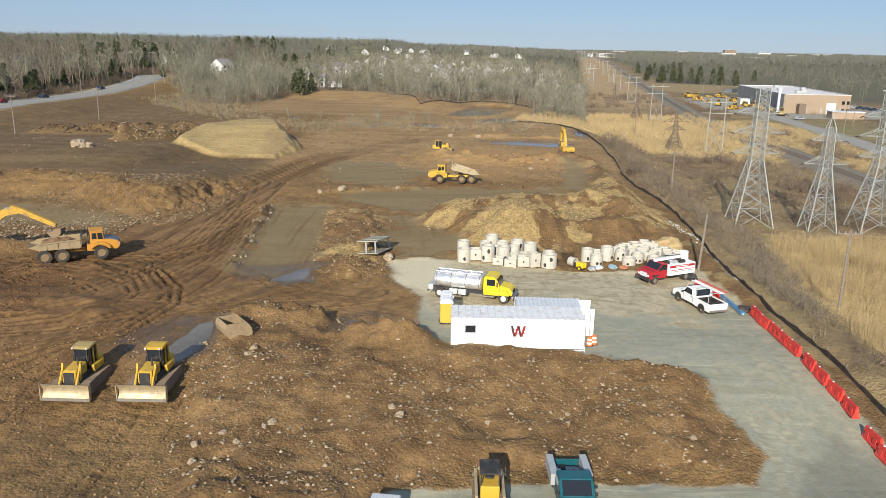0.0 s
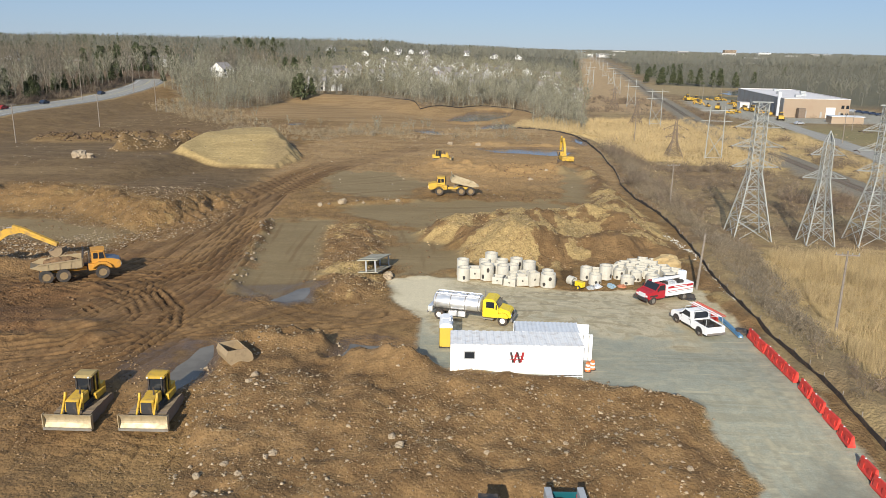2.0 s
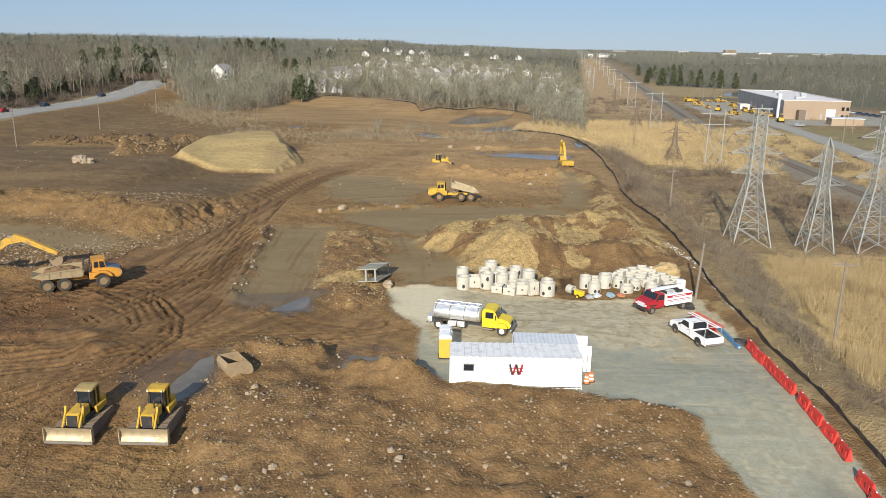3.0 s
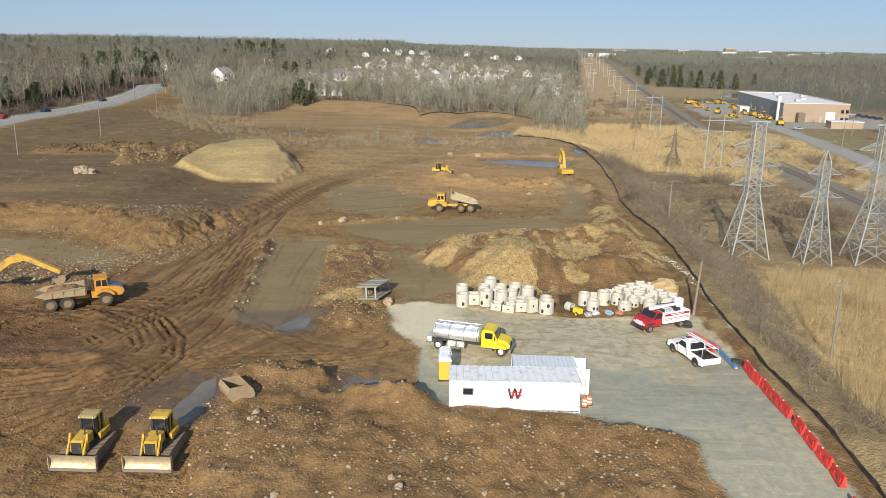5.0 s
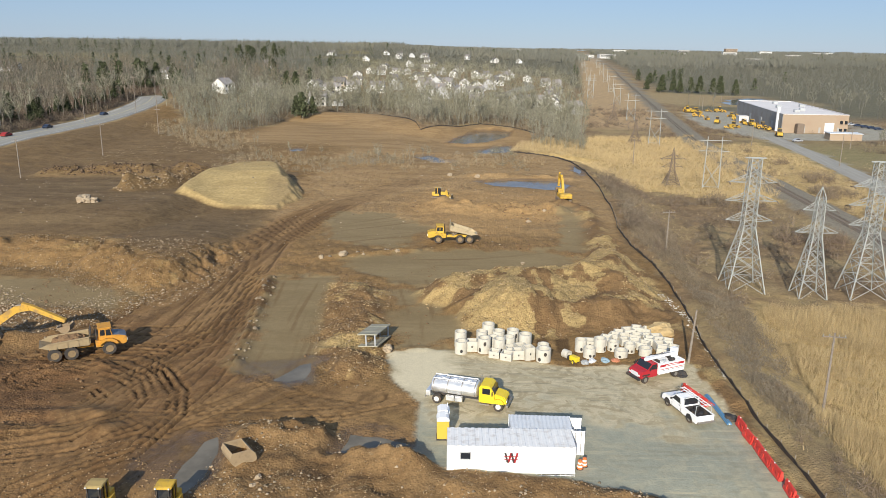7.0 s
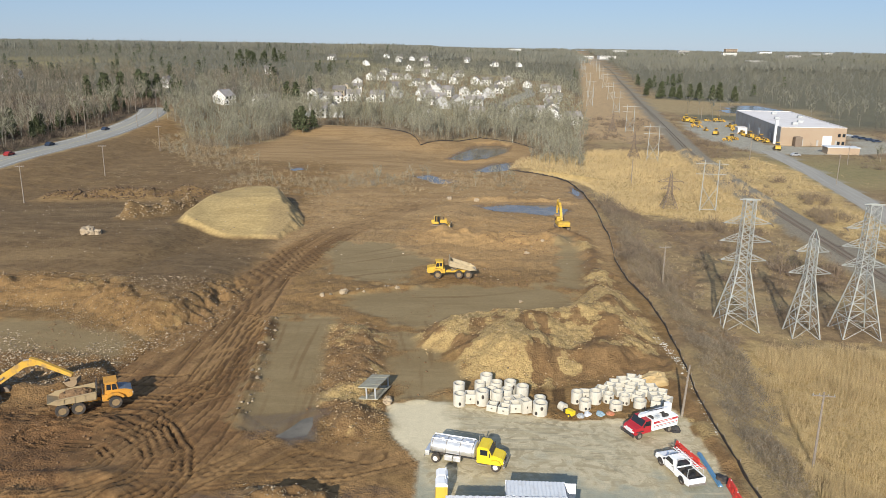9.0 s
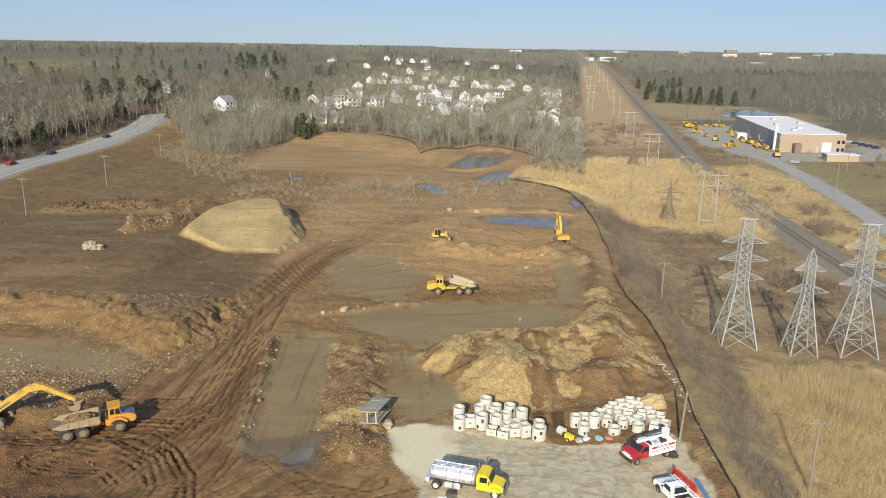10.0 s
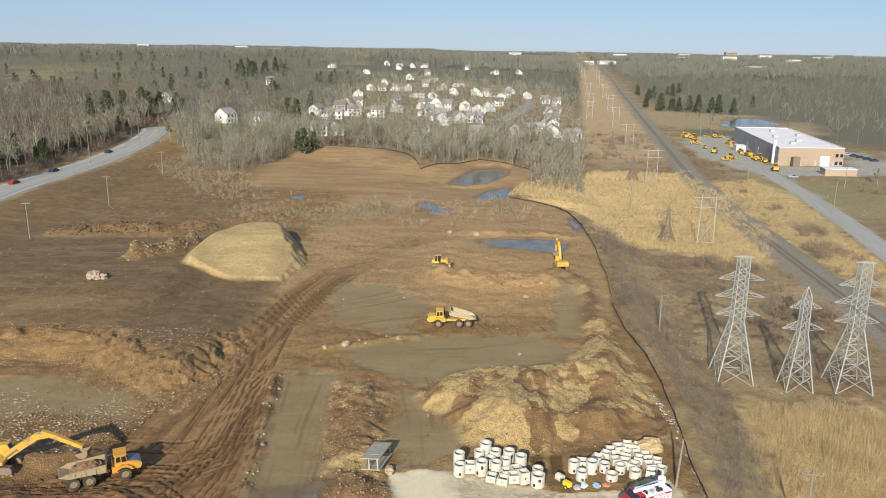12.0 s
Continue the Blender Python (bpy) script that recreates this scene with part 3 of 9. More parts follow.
def fill_mesh(me, co, faces):
    k = faces.shape[1]
    me.vertices.add(len(co))
    me.vertices.foreach_set("co", co.astype(np.float32).ravel())
    me.loops.add(faces.size)
    me.loops.foreach_set("vertex_index", faces.astype(np.int32).ravel())
    me.polygons.add(len(faces))
    me.polygons.foreach_set("loop_start", np.arange(0, faces.size, k, dtype=np.int32))
    me.polygons.foreach_set("loop_total", np.full(len(faces), k, np.int32))
    me.update(calc_edges=True)


ground_me, GX, GY = grid_mesh("ground", XS, YS, ground_z)
ground_me.polygons.foreach_set("use_smooth", np.ones(len(ground_me.polygons), bool))


def zone(name, values):
    a = ground_me.attributes.new(name, "FLOAT", "POINT")
    a.data.foreach_set("value", values.astype(np.float32).ravel())


rag = fbm(GX, GY, 3.0, 4, 70, 0.6)
in_site = step(-0.8, 0.8, inside(GX, GY, SITE) + 2 * rag)
zone("bare", in_site)
zone("gravel", step(-0.16, 0.22, inside(GX, GY, PAD) + 0.55 * rag))
grey = np.zeros(GX.shape)
for g in GREY:
    grey = np.maximum(grey, step(-1.8, 2.0, inside(GX, GY, g) + 4.0 * rag) * (0.8 if g is GREY[-1] else 1.0))
grey = np.maximum(grey, 0.25 * step(-3, 3, inside(GX, GY, [(-60, 20), (-58, 46), (-32, 48), (-18.5, 47.5), (-16, 38), (-14, 20)]) + 5 * rag))
zone("clay", grey)
strip_marks = np.zeros(GX.shape)
for k in range(9):
    a, b = -26 + 1.15 * k, -22 + 0.75 * k
    sway = np.interp(GY, [72, 112], [b, a]) + 1.6 * vnoise(GY / 16, np.zeros_like(GY) + k, 210)
    strip_marks = np.maximum(strip_marks, step(0.38, 0.12, np.abs(GX - sway)) * np.clip(0.3 + 2.2 * vnoise(GY / 11, np.zeros_like(GY) + 3.3 * k, 211), 0, 1) * (GY > 70) * (GY < 116))
for k in range(14):
    sway = 112 + 4.3 * k + 2.5 * vnoise(GX / 14, np.zeros_like(GX) + k, 212) + 0.06 * k * GX
    strip_marks = np.maximum(strip_marks, step(0.7, 0.25, np.abs(GY - sway)) * np.clip(0.1 + 2.2 * vnoise(GX / 11, np.zeros_like(GX) + 2.7 * k, 213), 0, 1) * (GY > 110) * (GX > -26))
for k in range(5):
    sway = -7.5 + 1.9 * k - 0.10 * (GY - 96) + 1.2 * vnoise(GY / 10, np.zeros_like(GY) + k, 214)
    strip_marks = np.maximum(strip_marks, step(0.42, 0.15, np.abs(GX - sway)) * np.clip(0.3 + 2 * vnoise(GY / 8, np.zeros_like(GY) + 5.1 * k, 215), 0, 1) * (GY > 84) * (GY < 112))
zone("strip_marks", strip_marks)
zone("north_pad", step(63.5, 69.5, GY + 7 * rag + 2.5 * fbm(GX, GY, 9, 2, 72)))
wheel_marks = np.zeros(GX.shape)
for k, q in enumerate(PAD_TRACKS):
    near = close_to(GX, GY, q, 3)
    off, way, d = along(GX[near], GY[near], q)
    off = off + 0.5 * fbm(GX[near], GY[near], 8, 2, 190 + k)
    worn = np.clip(0.55 + 1.6 * vnoise(way / 7, np.zeros_like(off) + k, 200), 0.1, 1)
    wheel_marks[near] = np.maximum(wheel_marks[near], worn * np.maximum(step(0.42, 0.16, np.abs(np.abs(off) - 0.95)), 0.6 * step(0.35, 0.12, np.abs(np.abs(off + 0.9) - 1.0))))
zone("wheel_marks", wheel_marks)
zone("damp", step(-1.5, 1.5, inside(GX, GY, [(21.5, 34), (22.5, 44), (26.5, 47.5), (29, 44), (29, 20), (20, 20)]) + 3 * rag))
zone("pad_east", step(14, 24, GX + 4 * rag) * step(76, 66, GY))
zone("fresh", step(-0.5, 1.5, inside(GX, GY, [(-7, 84), (-6.4, 76.5), (-2.5, 70.3), (4, 72), (1.5, 78), (0, 84.5)]) + 1.5 * rag))
zone("sand_rough", step(-44, -40, GX + 2.5 * rag + 0.12 * (GY - 175)))
zone("sand", step(-0.4, 0.6, inside(GX, GY, SAND) + 0.8 * rag))
pale = np.maximum(step(-0.6, 1.0, inside(GX, GY, MOUND) + 1.5 * rag), step(-0.5, 1.0, inside(GX, GY, HEAP) + 1.2 * rag))
pale = np.maximum(pale, 0.5 * np.exp(-(inside(GX, GY, LEDGE) / 5.0) ** 2) * step(-30, -38, GX) * step(140, 128, GY))
pale = np.maximum(pale, np.exp(-(line_dist(GX, GY, [(24.5, 172), (29, 166), (29.5, 150), (27, 140), (26, 128), (24, 122)]) / 2.2) ** 2))
pale = np.maximum(pale, 0.7 * step(-12, -6, -np.abs(GX + 55)) * step(2, 0, np.abs(GY - 85) / 6))
pale = np.maximum(pale, 0.9 * step(-1.7, -0.6, -line_dist(GX, GY, [(30.6, 112), (29.6, 98), (28.9, 86), (29.3, 76), (29.6, 64), (30.0, 48)]) + 1.2 * rag))
zone("pale", pale)
tan = 0.36 + 0.75 * fbm(GX, GY, 6, 4, 75, 0.6) - 0.20 * step(-30, -40, GX)
for q in TAN:
    tan = tan + 0.44 * step(-1.2, 1.2, inside(GX, GY, q) + 5.5 * rag)
for q in MOUND_TRACKS:
    tan = tan - 0.7 * step(0.75, 0.35, line_dist(GX, GY, q) + 0.4 * rag)
tan = np.where(inside(GX, GY, HEAP) > -1, tan + 0.16 * step(-12.5, -15, GX) + 0.10 * step(80, 77, GY), tan)
zone("tan", np.clip(tan, 0, 1))
zone("worked", np.maximum(worked(GX, GY), 0.55 * step(-0.5, 0.8, inside(GX, GY, NEAR_BERM) + 1.0 * rag)))
# churned red-brown mud where the machines load and turn
churned = step(-4, 4, inside(GX, GY, [(-70, 100), (-44, 98), (-24, 88), (-17, 76), (-20, 66), (-22, 50), (-24, 34), (-70, 34)]) + 8 * rag)
zone("fresh_mud", np.maximum(step(-3, 3, inside(GX, GY, [(-64, 82), (-50, 79.5), (-43, 78.5), (-36, 76), (-33, 71), (-36, 65), (-46, 61), (-64, 62)]) + 6 * rag), 0.5 * churned))
zone("berm", step(-0.5, 0.8, inside(GX, GY, NEAR_BERM) + 1.0 * rag))
# Floor of the roadside wood: leaf litter, also darkened for the trees' shade.
zone("litter", step(-155, -162, GX + 3 * rag) * step(480, 440, GY))
zone("woodfloor", step(430, 500, GY) * (1 - step(-10, 10, inside(GX, GY, [(-105, 440), (-105, 960), (118, 960), (118, 700), (80, 450)]))) * step(16, 30, line_dist(GX, GY, RAIL)) * (1 - step(-8, 0, inside(GX, GY, LOT))))
zone("reed", np.maximum(step(-4, 4, inside(GX, GY, MEADOW) + 8 * rag) * 0.95, np.maximum(step(-4, 4, inside(GX, GY, REEDS_FAR) + 9 * rag), step(-4, 4, inside(GX, GY, REEDS_NEAR) + 8 * rag))))
zone("terrace", np.maximum(step(0, 5, inside(GX, GY, LEDGE) + 3 * rag), step(-46, -70, GX + 30 * fbm(GX, GY, 40, 3, 85)) * step(190, 215, GY) * step(360, 280, GY) * 0.85) * in_site)
wet = np.zeros(GX.shape)
for p in PONDS:
    wet = np.maximum(wet, step(-2.6, 0.3, inside(GX, GY, p) + 2.0 * rag))
# First patch darkens the ground behind the dozers for wet mud and their shadow.
for q in ([(-28, 53.5), (-27.4, 58), (-24.4, 63), (-22.4, 64), (-21, 57), (-22.6, 52.5), (-25, 54)], [(-22, 74), (-23, 79), (-16, 81), (-14.6, 76), (-17, 73.4)], [(-9, 59), (-9, 65.5), (-3, 63.5), (-3, 60)]):
    wet = np.maximum(wet, 0.75 * step(-1.0, 1.2, inside(GX, GY, q) + 3.0 * rag))
zone("wet", wet)
zone("far_fill", in_site * step(126, 160, GY + 14 * fbm(GX, GY, 22, 2, 76)) * step(-44, -32, GX + 8 * rag) + in_site * step(262, 285, GY) * step(-90, -70, GX))
zone("red", 0.7 * step(-4, 4, inside(GX, GY, [(-9, 172), (-6, 187), (25, 183), (25, 172), (21, 154), (10, 143), (-1, 142), (-2, 150), (-10, 160)]) + 7 * rag))
road = step(7.0, 6.5, line_dist(GX, GY, ROAD) + 0.15 * rag)
road = np.maximum(road, step(3.9, 3.3, line_dist(GX, GY, ACCESS)))
road = np.maximum(road, step(-0.5, 0.5, inside(GX, GY, LOT)))
road = np.maximum(road, step(5.5, 4.0, line_dist(GX, GY, [(28.2, 507), (41, 560), (71, 726), (74, 800)])))
zone("asphalt", road)
zone("ballast", step(6.5, 4.5, line_dist(GX, GY, RAIL) + 1.2 * rag))
FU, FW = fan_at(GX, GY)
rut = step(-0.12, 0.06, FU + 0.12 * rag) * step(1.12, 0.94, FU + 0.12 * rag) * step(62, 76, GY + 4 * rag) * (0.25 * step(232, 190, GY) + 0.75 * step(184, 152, GY + 8 * rag))
# Mask from rut depth, for the shade painted into the ruts.
zone("groove_shade", np.clip(-5.5 * rut_field(GX, GY), 0, 1) * (1 - step(-1, 1, inside(GX, GY, MOUND))))
for pts in TRACKS:
    rut = np.maximum(rut, 0.8 * step(3.2, 1, line_dist(GX, GY, pts) + 2 * rag) * (0.25 + 0.75 * step(49, 57, GY)))
lines = 0.5 + 0.9 * vnoise(FU * FW / 0.75, GY / 24, 220) + 0.6 * vnoise(FU * FW / 1.9, GY / 40, 221)
zone("lines", np.clip(lines, 0, 1))
zone("mud", np.maximum(rut, step(11, 4, np.hypot((GX + 44) * 0.8, GY - 72)) * 1.0) * in_site)
lawn = step(30, 0, np.hypot((GX - 150) / 3.2, (GY - 300) / 2.5)) + step(0.1, 0.3, fbm(GX, GY, 160, 2, 81)) * step(430, 520, GY) * step(1300, 900, GY) * step(70, 30, GX)
for q in GLADES[:2]:
    lawn = np.maximum(lawn, step(-8, 8, inside(GX, GY, q) + 14 * fbm(GX, GY, 40, 2, 82)))
zone("lawn", np.clip(lawn, 0, 1))
rail_at = np.interp(GY, [p[1] for p in RAIL], [p[0] for p in RAIL])
lane = step(-54, -46, GX - rail_at) * step(-2, -7, GX - rail_at) * step(372, 410, GY + 14 * fbm(GX, GY, 14, 2, 83))
zone("red_lane", lane)
zone("dry_field", step(-6, 6, inside(GX, GY, GLADES[2]) + 9 * fbm(GX, GY, 30, 2, 84)))


def ground_material():
    m, n, l, p = nodes_of("site_ground")
    co = n.new("ShaderNodeTexCoord").outputs["Object"]

    def at(name):
        a = n.new("ShaderNodeAttribute")
        a.attribute_name = name
        return a.outputs["Fac"]

    n_big, n_mid = noise_tex(n, l, 0.045, 5, 0.6, co), noise_tex(n, l, 0.35, 6, 0.65, co, 0.4)
    n_fine, n_grit = noise_tex(n, l, 2.2, 5, 0.7, co), noise_tex(n, l, 9.0, 3, 0.7, co)
    vor = n.new("ShaderNodeTexVoronoi")
    vor.inputs["Scale"].default_value = 3.2
    l.new(co, vor.inputs["Vector"])
    stones = ramp(n, l, vor.outputs["Distance"], 0.16, 0.10)

    def two(a, b, src=n_fine, lo=0.36, hi=0.66):
        return mix_rgb(n, l, ramp(n, l, src, lo, hi), a, b)

    # land outside the site: winter grass, leaf litter and scrub
    c = two((0.275, 0.192, 0.112), (0.180, 0.122, 0.074), n_mid)
    c = mix_rgb(n, l, ramp(n, l, n_big, 0.42, 0.62, 0, 0.7), c, (0.37, 0.285, 0.155))
    c = mix_rgb(n, l, at("woodfloor"), c, two((0.165, 0.155, 0.108), (0.125, 0.116, 0.082), n_mid))
    c = mix_rgb(n, l, at("litter"), c, two((0.135, 0.098, 0.062), (0.085, 0.062, 0.042), n_mid))
    c = mix_rgb(n, l, at("lawn"), c, two((0.225, 0.200, 0.100), (0.285, 0.232, 0.125), n_mid))
    c = mix_rgb(n, l, at("red_lane"), c, two((0.47, 0.335, 0.200), (0.36, 0.256, 0.150), n_mid))
    c = mix_rgb(n, l, at("dry_field"), c, two((0.36, 0.28, 0.165), (0.29, 0.22, 0.125), n_mid))
    c = mix_rgb(n, l, at("reed"), c, two((0.50, 0.37, 0.18), (0.40, 0.29, 0.135), n_mid))
    # stripped soil
    md = n.new("ShaderNodeMapping")
    md.inputs["Scale"].default_value, md.inputs["Rotation"].default_value = (0.05, 0.16, 1), (0, 0, -0.35)
    l.new(co, md.inputs["Vector"])
    drift = noise_tex(n, l, 1.0, 7, 0.66, md.outputs[0], 0.6)
    soil = two((0.330, 0.208, 0.103), (0.228, 0.140, 0.069), n_mid)
    soil = mix_rgb(n, l, ramp(n, l, n_big, 0.45, 0.63, 0, 0.75), soil, two((0.375, 0.235, 0.120), (0.30, 0.184, 0.092)))
    soil = mix_rgb(n, l, at("terrace"), soil, mix_rgb(n, l, ramp(n, l, drift, 0.50, 0.64, 0, 0.8), two((0.232, 0.154, 0.088), (0.168, 0.110, 0.063), n_mid), (0.295, 0.202, 0.118)))
    soil = mix_rgb(n, l, ramp(n, l, at("far_fill"), 0, 1, 0, 0.9), soil, two((0.480, 0.325, 0.190), (0.355, 0.232, 0.130), drift, 0.36, 0.64))
    soil = mix_rgb(n, l, at("red"), soil, two((0.54, 0.345, 0.180), (0.43, 0.265, 0.133), n_mid))
    soil = mix_rgb(n, l, at("mud"), soil, two((0.350, 0.215, 0.113), (0.205, 0.120, 0.060), at("lines"), 0.25, 0.75))
    soil = mix_rgb(n, l, ramp(n, l, at("fresh_mud"), 0, 1, 0, 0.85), soil, two((0.235, 0.125, 0.065), (0.140, 0.074, 0.040), n_mid))
    # Ruts darkened in the colour, in place of shade the low sun leaves out.
    soil = mix_rgb(n, l, ramp(n, l, at("groove_shade"), 0.10, 0.8, 0, 0.72), soil, (0.085, 0.048, 0.025))
    soil = mix_rgb(n, l, ramp(n, l, at("clay"), 0, 1, 0, 0.9), soil, mix_rgb(n, l, ramp(n, l, at("strip_marks"), 0.1, 0.9, 0, 0.7), two((0.335, 0.262, 0.168), (0.275, 0.208, 0.128), drift, 0.35, 0.65), (0.215, 0.142, 0.080)))
    soaked = n.new("ShaderNodeMath")
    soaked.operation = "MULTIPLY"
    l.new(ramp(n, l, noise_tex(n, l, 0.22, 6, 0.65, co, 0.8), 0.50, 0.60), soaked.inputs[0])
    l.new(ramp(n, l, at("worked"), 0.6, 1, 0, 0.55), soaked.inputs[1])
    soil = mix_rgb(n, l, soaked.outputs[0], soil, two((0.185, 0.112, 0.060), (0.135, 0.080, 0.043), n_fine))
    clod = n.new("ShaderNodeTexVoronoi")
    clod.inputs["Scale"].default_value = 4.2
    l.new(co, clod.inputs["Vector"])
    lumps = mix_rgb(n, l, ramp(n, l, clod.outputs["Distance"], 0.45, 0.95), two((0.55, 0.405, 0.220), (0.43, 0.312, 0.165), n_fine), (0.33, 0.228, 0.120))
    ragged = n.new("ShaderNodeMath")
    ragged.operation = "MULTIPLY_ADD"
    l.new(noise_tex(n, l, 1.1, 7, 0.75, co, 0.4), ragged.inputs[0])
    ragged.inputs[1].default_value = 0.9
    l.new(at("tan"), ragged.inputs[2])
    patchy = mix_rgb(n, l, ramp(n, l, ragged.outputs[0], 0.92, 1.10), two((0.285, 0.178, 0.098), (0.205, 0.125, 0.068), n_mid), lumps)
    soil = mix_rgb(n, l, at("pale"), soil, patchy)
    soil = mix_rgb(n, l, at("berm"), soil, two((0.300, 0.188, 0.102), (0.185, 0.112, 0.060), n_mid, 0.36, 0.64))
    chips = mix_rgb(n, l, ramp(n, l, noise_tex(n, l, 0.12, 3, 0.6, co), 0.45, 0.62), soil, (0.36, 0.27, 0.17))
    soil = mix_rgb(n, l, stones, soil, chips)
    soil = mix_rgb(n, l, 1.0, soil, (0.79, 0.785, 0.71), "MULTIPLY")
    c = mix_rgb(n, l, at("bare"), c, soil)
    c = mix_rgb(n, l, at("sand"), c, mix_rgb(n, l, ramp(n, l, at("sand_rough"), 0, 1, 0, 0.75), two((0.440, 0.330, 0.165), (0.365, 0.270, 0.132), drift, 0.38, 0.62), two((0.36, 0.265, 0.14), (0.25, 0.18, 0.10), n_fine)))
    mp = n.new("ShaderNodeMapping")
    mp.inputs["Scale"].default_value, mp.inputs["Rotation"].default_value = (0.13, 1.5, 1), (0, 0, 0.30)
    l.new(co, mp.inputs["Vector"])
    streak = noise_tex(n, l, 1.0, 6, 0.65, mp.outputs[0], 0.5)
    grav = two((0.55, 0.485, 0.365), (0.45, 0.395, 0.295), n_grit)
    grav = mix_rgb(n, l, at("north_pad"), two((0.335, 0.345, 0.300), (0.275, 0.283, 0.245), n_grit), grav)
    mp2 = n.new("ShaderNodeMapping")
    mp2.inputs["Scale"].default_value, mp2.inputs["Rotation"].default_value = (1.5, 0.12, 1), (0, 0, 0.22)
    l.new(co, mp2.inputs["Vector"])
    streak2 = noise_tex(n, l, 1.0, 6, 0.65, mp2.outputs[0], 0.7)
    worn = ramp(n, l, noise_tex(n, l, 0.09, 4, 0.6, co, 0.5), 0.40, 0.60, 0.15, 0.85)
    for sk_, side in ((streak, 0), (streak2, 1)):
        where = n.new("ShaderNodeMath")
        where.operation = "MULTIPLY"
        l.new(ramp(n, l, sk_, 0.51, 0.57), where.inputs[0])
        l.new(ramp(n, l, worn, 0.15, 0.85, 0.0, 0.42) if side == 0 else ramp(n, l, at("pad_east"), 0, 1, 0, 0.18), where.inputs[1])
        grav = mix_rgb(n, l, where.outputs[0], grav, (0.24, 0.215, 0.155))
    grav = mix_rgb(n, l, ramp(n, l, streak, 0.46, 0.32, 0, 0.5), grav, (0.58, 0.50, 0.36))
    smear = noise_tex(n, l, 0.5, 6, 0.7, co, 1.2)
    grav = mix_rgb(n, l, ramp(n, l, smear, 0.48, 0.66, 0, 0.35), grav, (0.46, 0.43, 0.34))
    mudded = n.new("ShaderNodeMath")
    mudded.operation = "MULTIPLY"
    l.new(ramp(n, l, smear, 0.46, 0.56), mudded.inputs[0])
    l.new(ramp(n, l, at("north_pad"), 0, 1, 0.08, 0.8), mudded.inputs[1])
    grav = mix_rgb(n, l, mudded.outputs[0], grav, two((0.30, 0.25, 0.165), (0.40, 0.345, 0.24), streak, 0.42, 0.58))
    grav = mix_rgb(n, l, ramp(n, l, at("wheel_marks"), 0.1, 0.9, 0, 0.55), grav, two((0.245, 0.228, 0.178), (0.44, 0.405, 0.31), streak, 0.42, 0.6))
    grav = mix_rgb(n, l, ramp(n, l, at("damp"), 0, 1, 0, 0.55), grav, two((0.19, 0.195, 0.175), (0.14, 0.142, 0.128), smear))
    grav = mix_rgb(n, l, at("fresh"), grav, two((0.68, 0.61, 0.47), (0.54, 0.48, 0.36), n_grit))
    c = mix_rgb(n, l, at("gravel"), c, grav)
    c = mix_rgb(n, l, at("ballast"), c, two((0.275, 0.245, 0.205), (0.205, 0.182, 0.150), n_grit))
    c = mix_rgb(n, l, at("asphalt"), c, two((0.375, 0.360, 0.325), (0.315, 0.302, 0.272), n_mid))
    c = mix_rgb(n, l, ramp(n, l, at("wet"), 0, 1, 0, 0.55), c, (0.09, 0.06, 0.04))
    crumb = noise_tex(n, l, 8.0, 8, 0.8, co)
    smooth_z = n.new("ShaderNodeMath")
    smooth_z.operation = "MAXIMUM"
    l.new(at("clay"), smooth_z.inputs[0])
    l.new(at("gravel"), smooth_z.inputs[1])
    pressed = n.new("ShaderNodeMath")
    pressed.operation = "MULTIPLY"
    pressed.inputs[1].default_value = 0.75
    l.new(at("worked"), pressed.inputs[0])
    flatter = n.new("ShaderNodeMath")
    flatter.operation = "MAXIMUM"
    l.new(smooth_z.outputs[0], flatter.inputs[0])
    l.new(pressed.outputs[0], flatter.inputs[1])
    sandy = n.new("ShaderNodeMath")
    sandy.operation = "MAXIMUM"
    l.new(flatter.outputs[0], sandy.inputs[0])
    calm = n.new("ShaderNodeMath")
    calm.operation = "MAXIMUM"
    l.new(ramp(n, l, at("sand"), 0, 1, 0, 0.7), calm.inputs[0])
    l.new(ramp(n, l, at("terrace"), 0, 1, 0, 0.45), calm.inputs[1])
    l.new(calm.outputs[0], sandy.inputs[1])
    flatter = sandy
    rough_z = ramp(n, l, flatter.outputs[0], 0, 1, 1.0, 0.12)

    def weigh(v):
        k = n.new("ShaderNodeMath")
        k.operation = "MULTIPLY"
        l.new(v, k.inputs[0])
        l.new(rough_z, k.inputs[1])
        return k.outputs[0]

    c = mix_rgb(n, l, weigh(ramp(n, l, crumb, 0.56, 0.78, 0, 0.42)), c, (0.065, 0.042, 0.024))
    c = mix_rgb(n, l, weigh(ramp(n, l, crumb, 0.44, 0.28, 0, 0.5)), c, (0.46, 0.35, 0.21))
    grain = n.new("ShaderNodeHueSaturation")
    l.new(ramp(n, l, noise_tex(n, l, 1.3, 9, 0.78, co), 0.32, 0.68, 0.80, 1.22), grain.inputs["Value"])
    l.new(c, grain.inputs["Color"])
    c = mix_rgb(n, l, ramp(n, l, smooth_z.outputs[0], 0, 1, 1.0, 0.35), c, grain.outputs[0])
    c = mix_rgb(n, l, 1.0, c, (1.0, 0.97, 0.86), "MULTIPLY")
    l.new(c, p.inputs["Base Color"])
    rgh = ramp(n, l, at("wet"), 0.2, 1, 0.92, 0.35)
    l.new(rgh, p.inputs["Roughness"])
    p.inputs["Specular IOR Level"].default_value = 0.25
    b = bump(n, l, weigh(n_fine), 0.7, 0.18)
    b = bump(n, l, weigh(crumb), 0.7, 0.09, b)
    b = bump(n, l, weigh(clod.outputs["Distance"]), 0.5, -0.18, b)
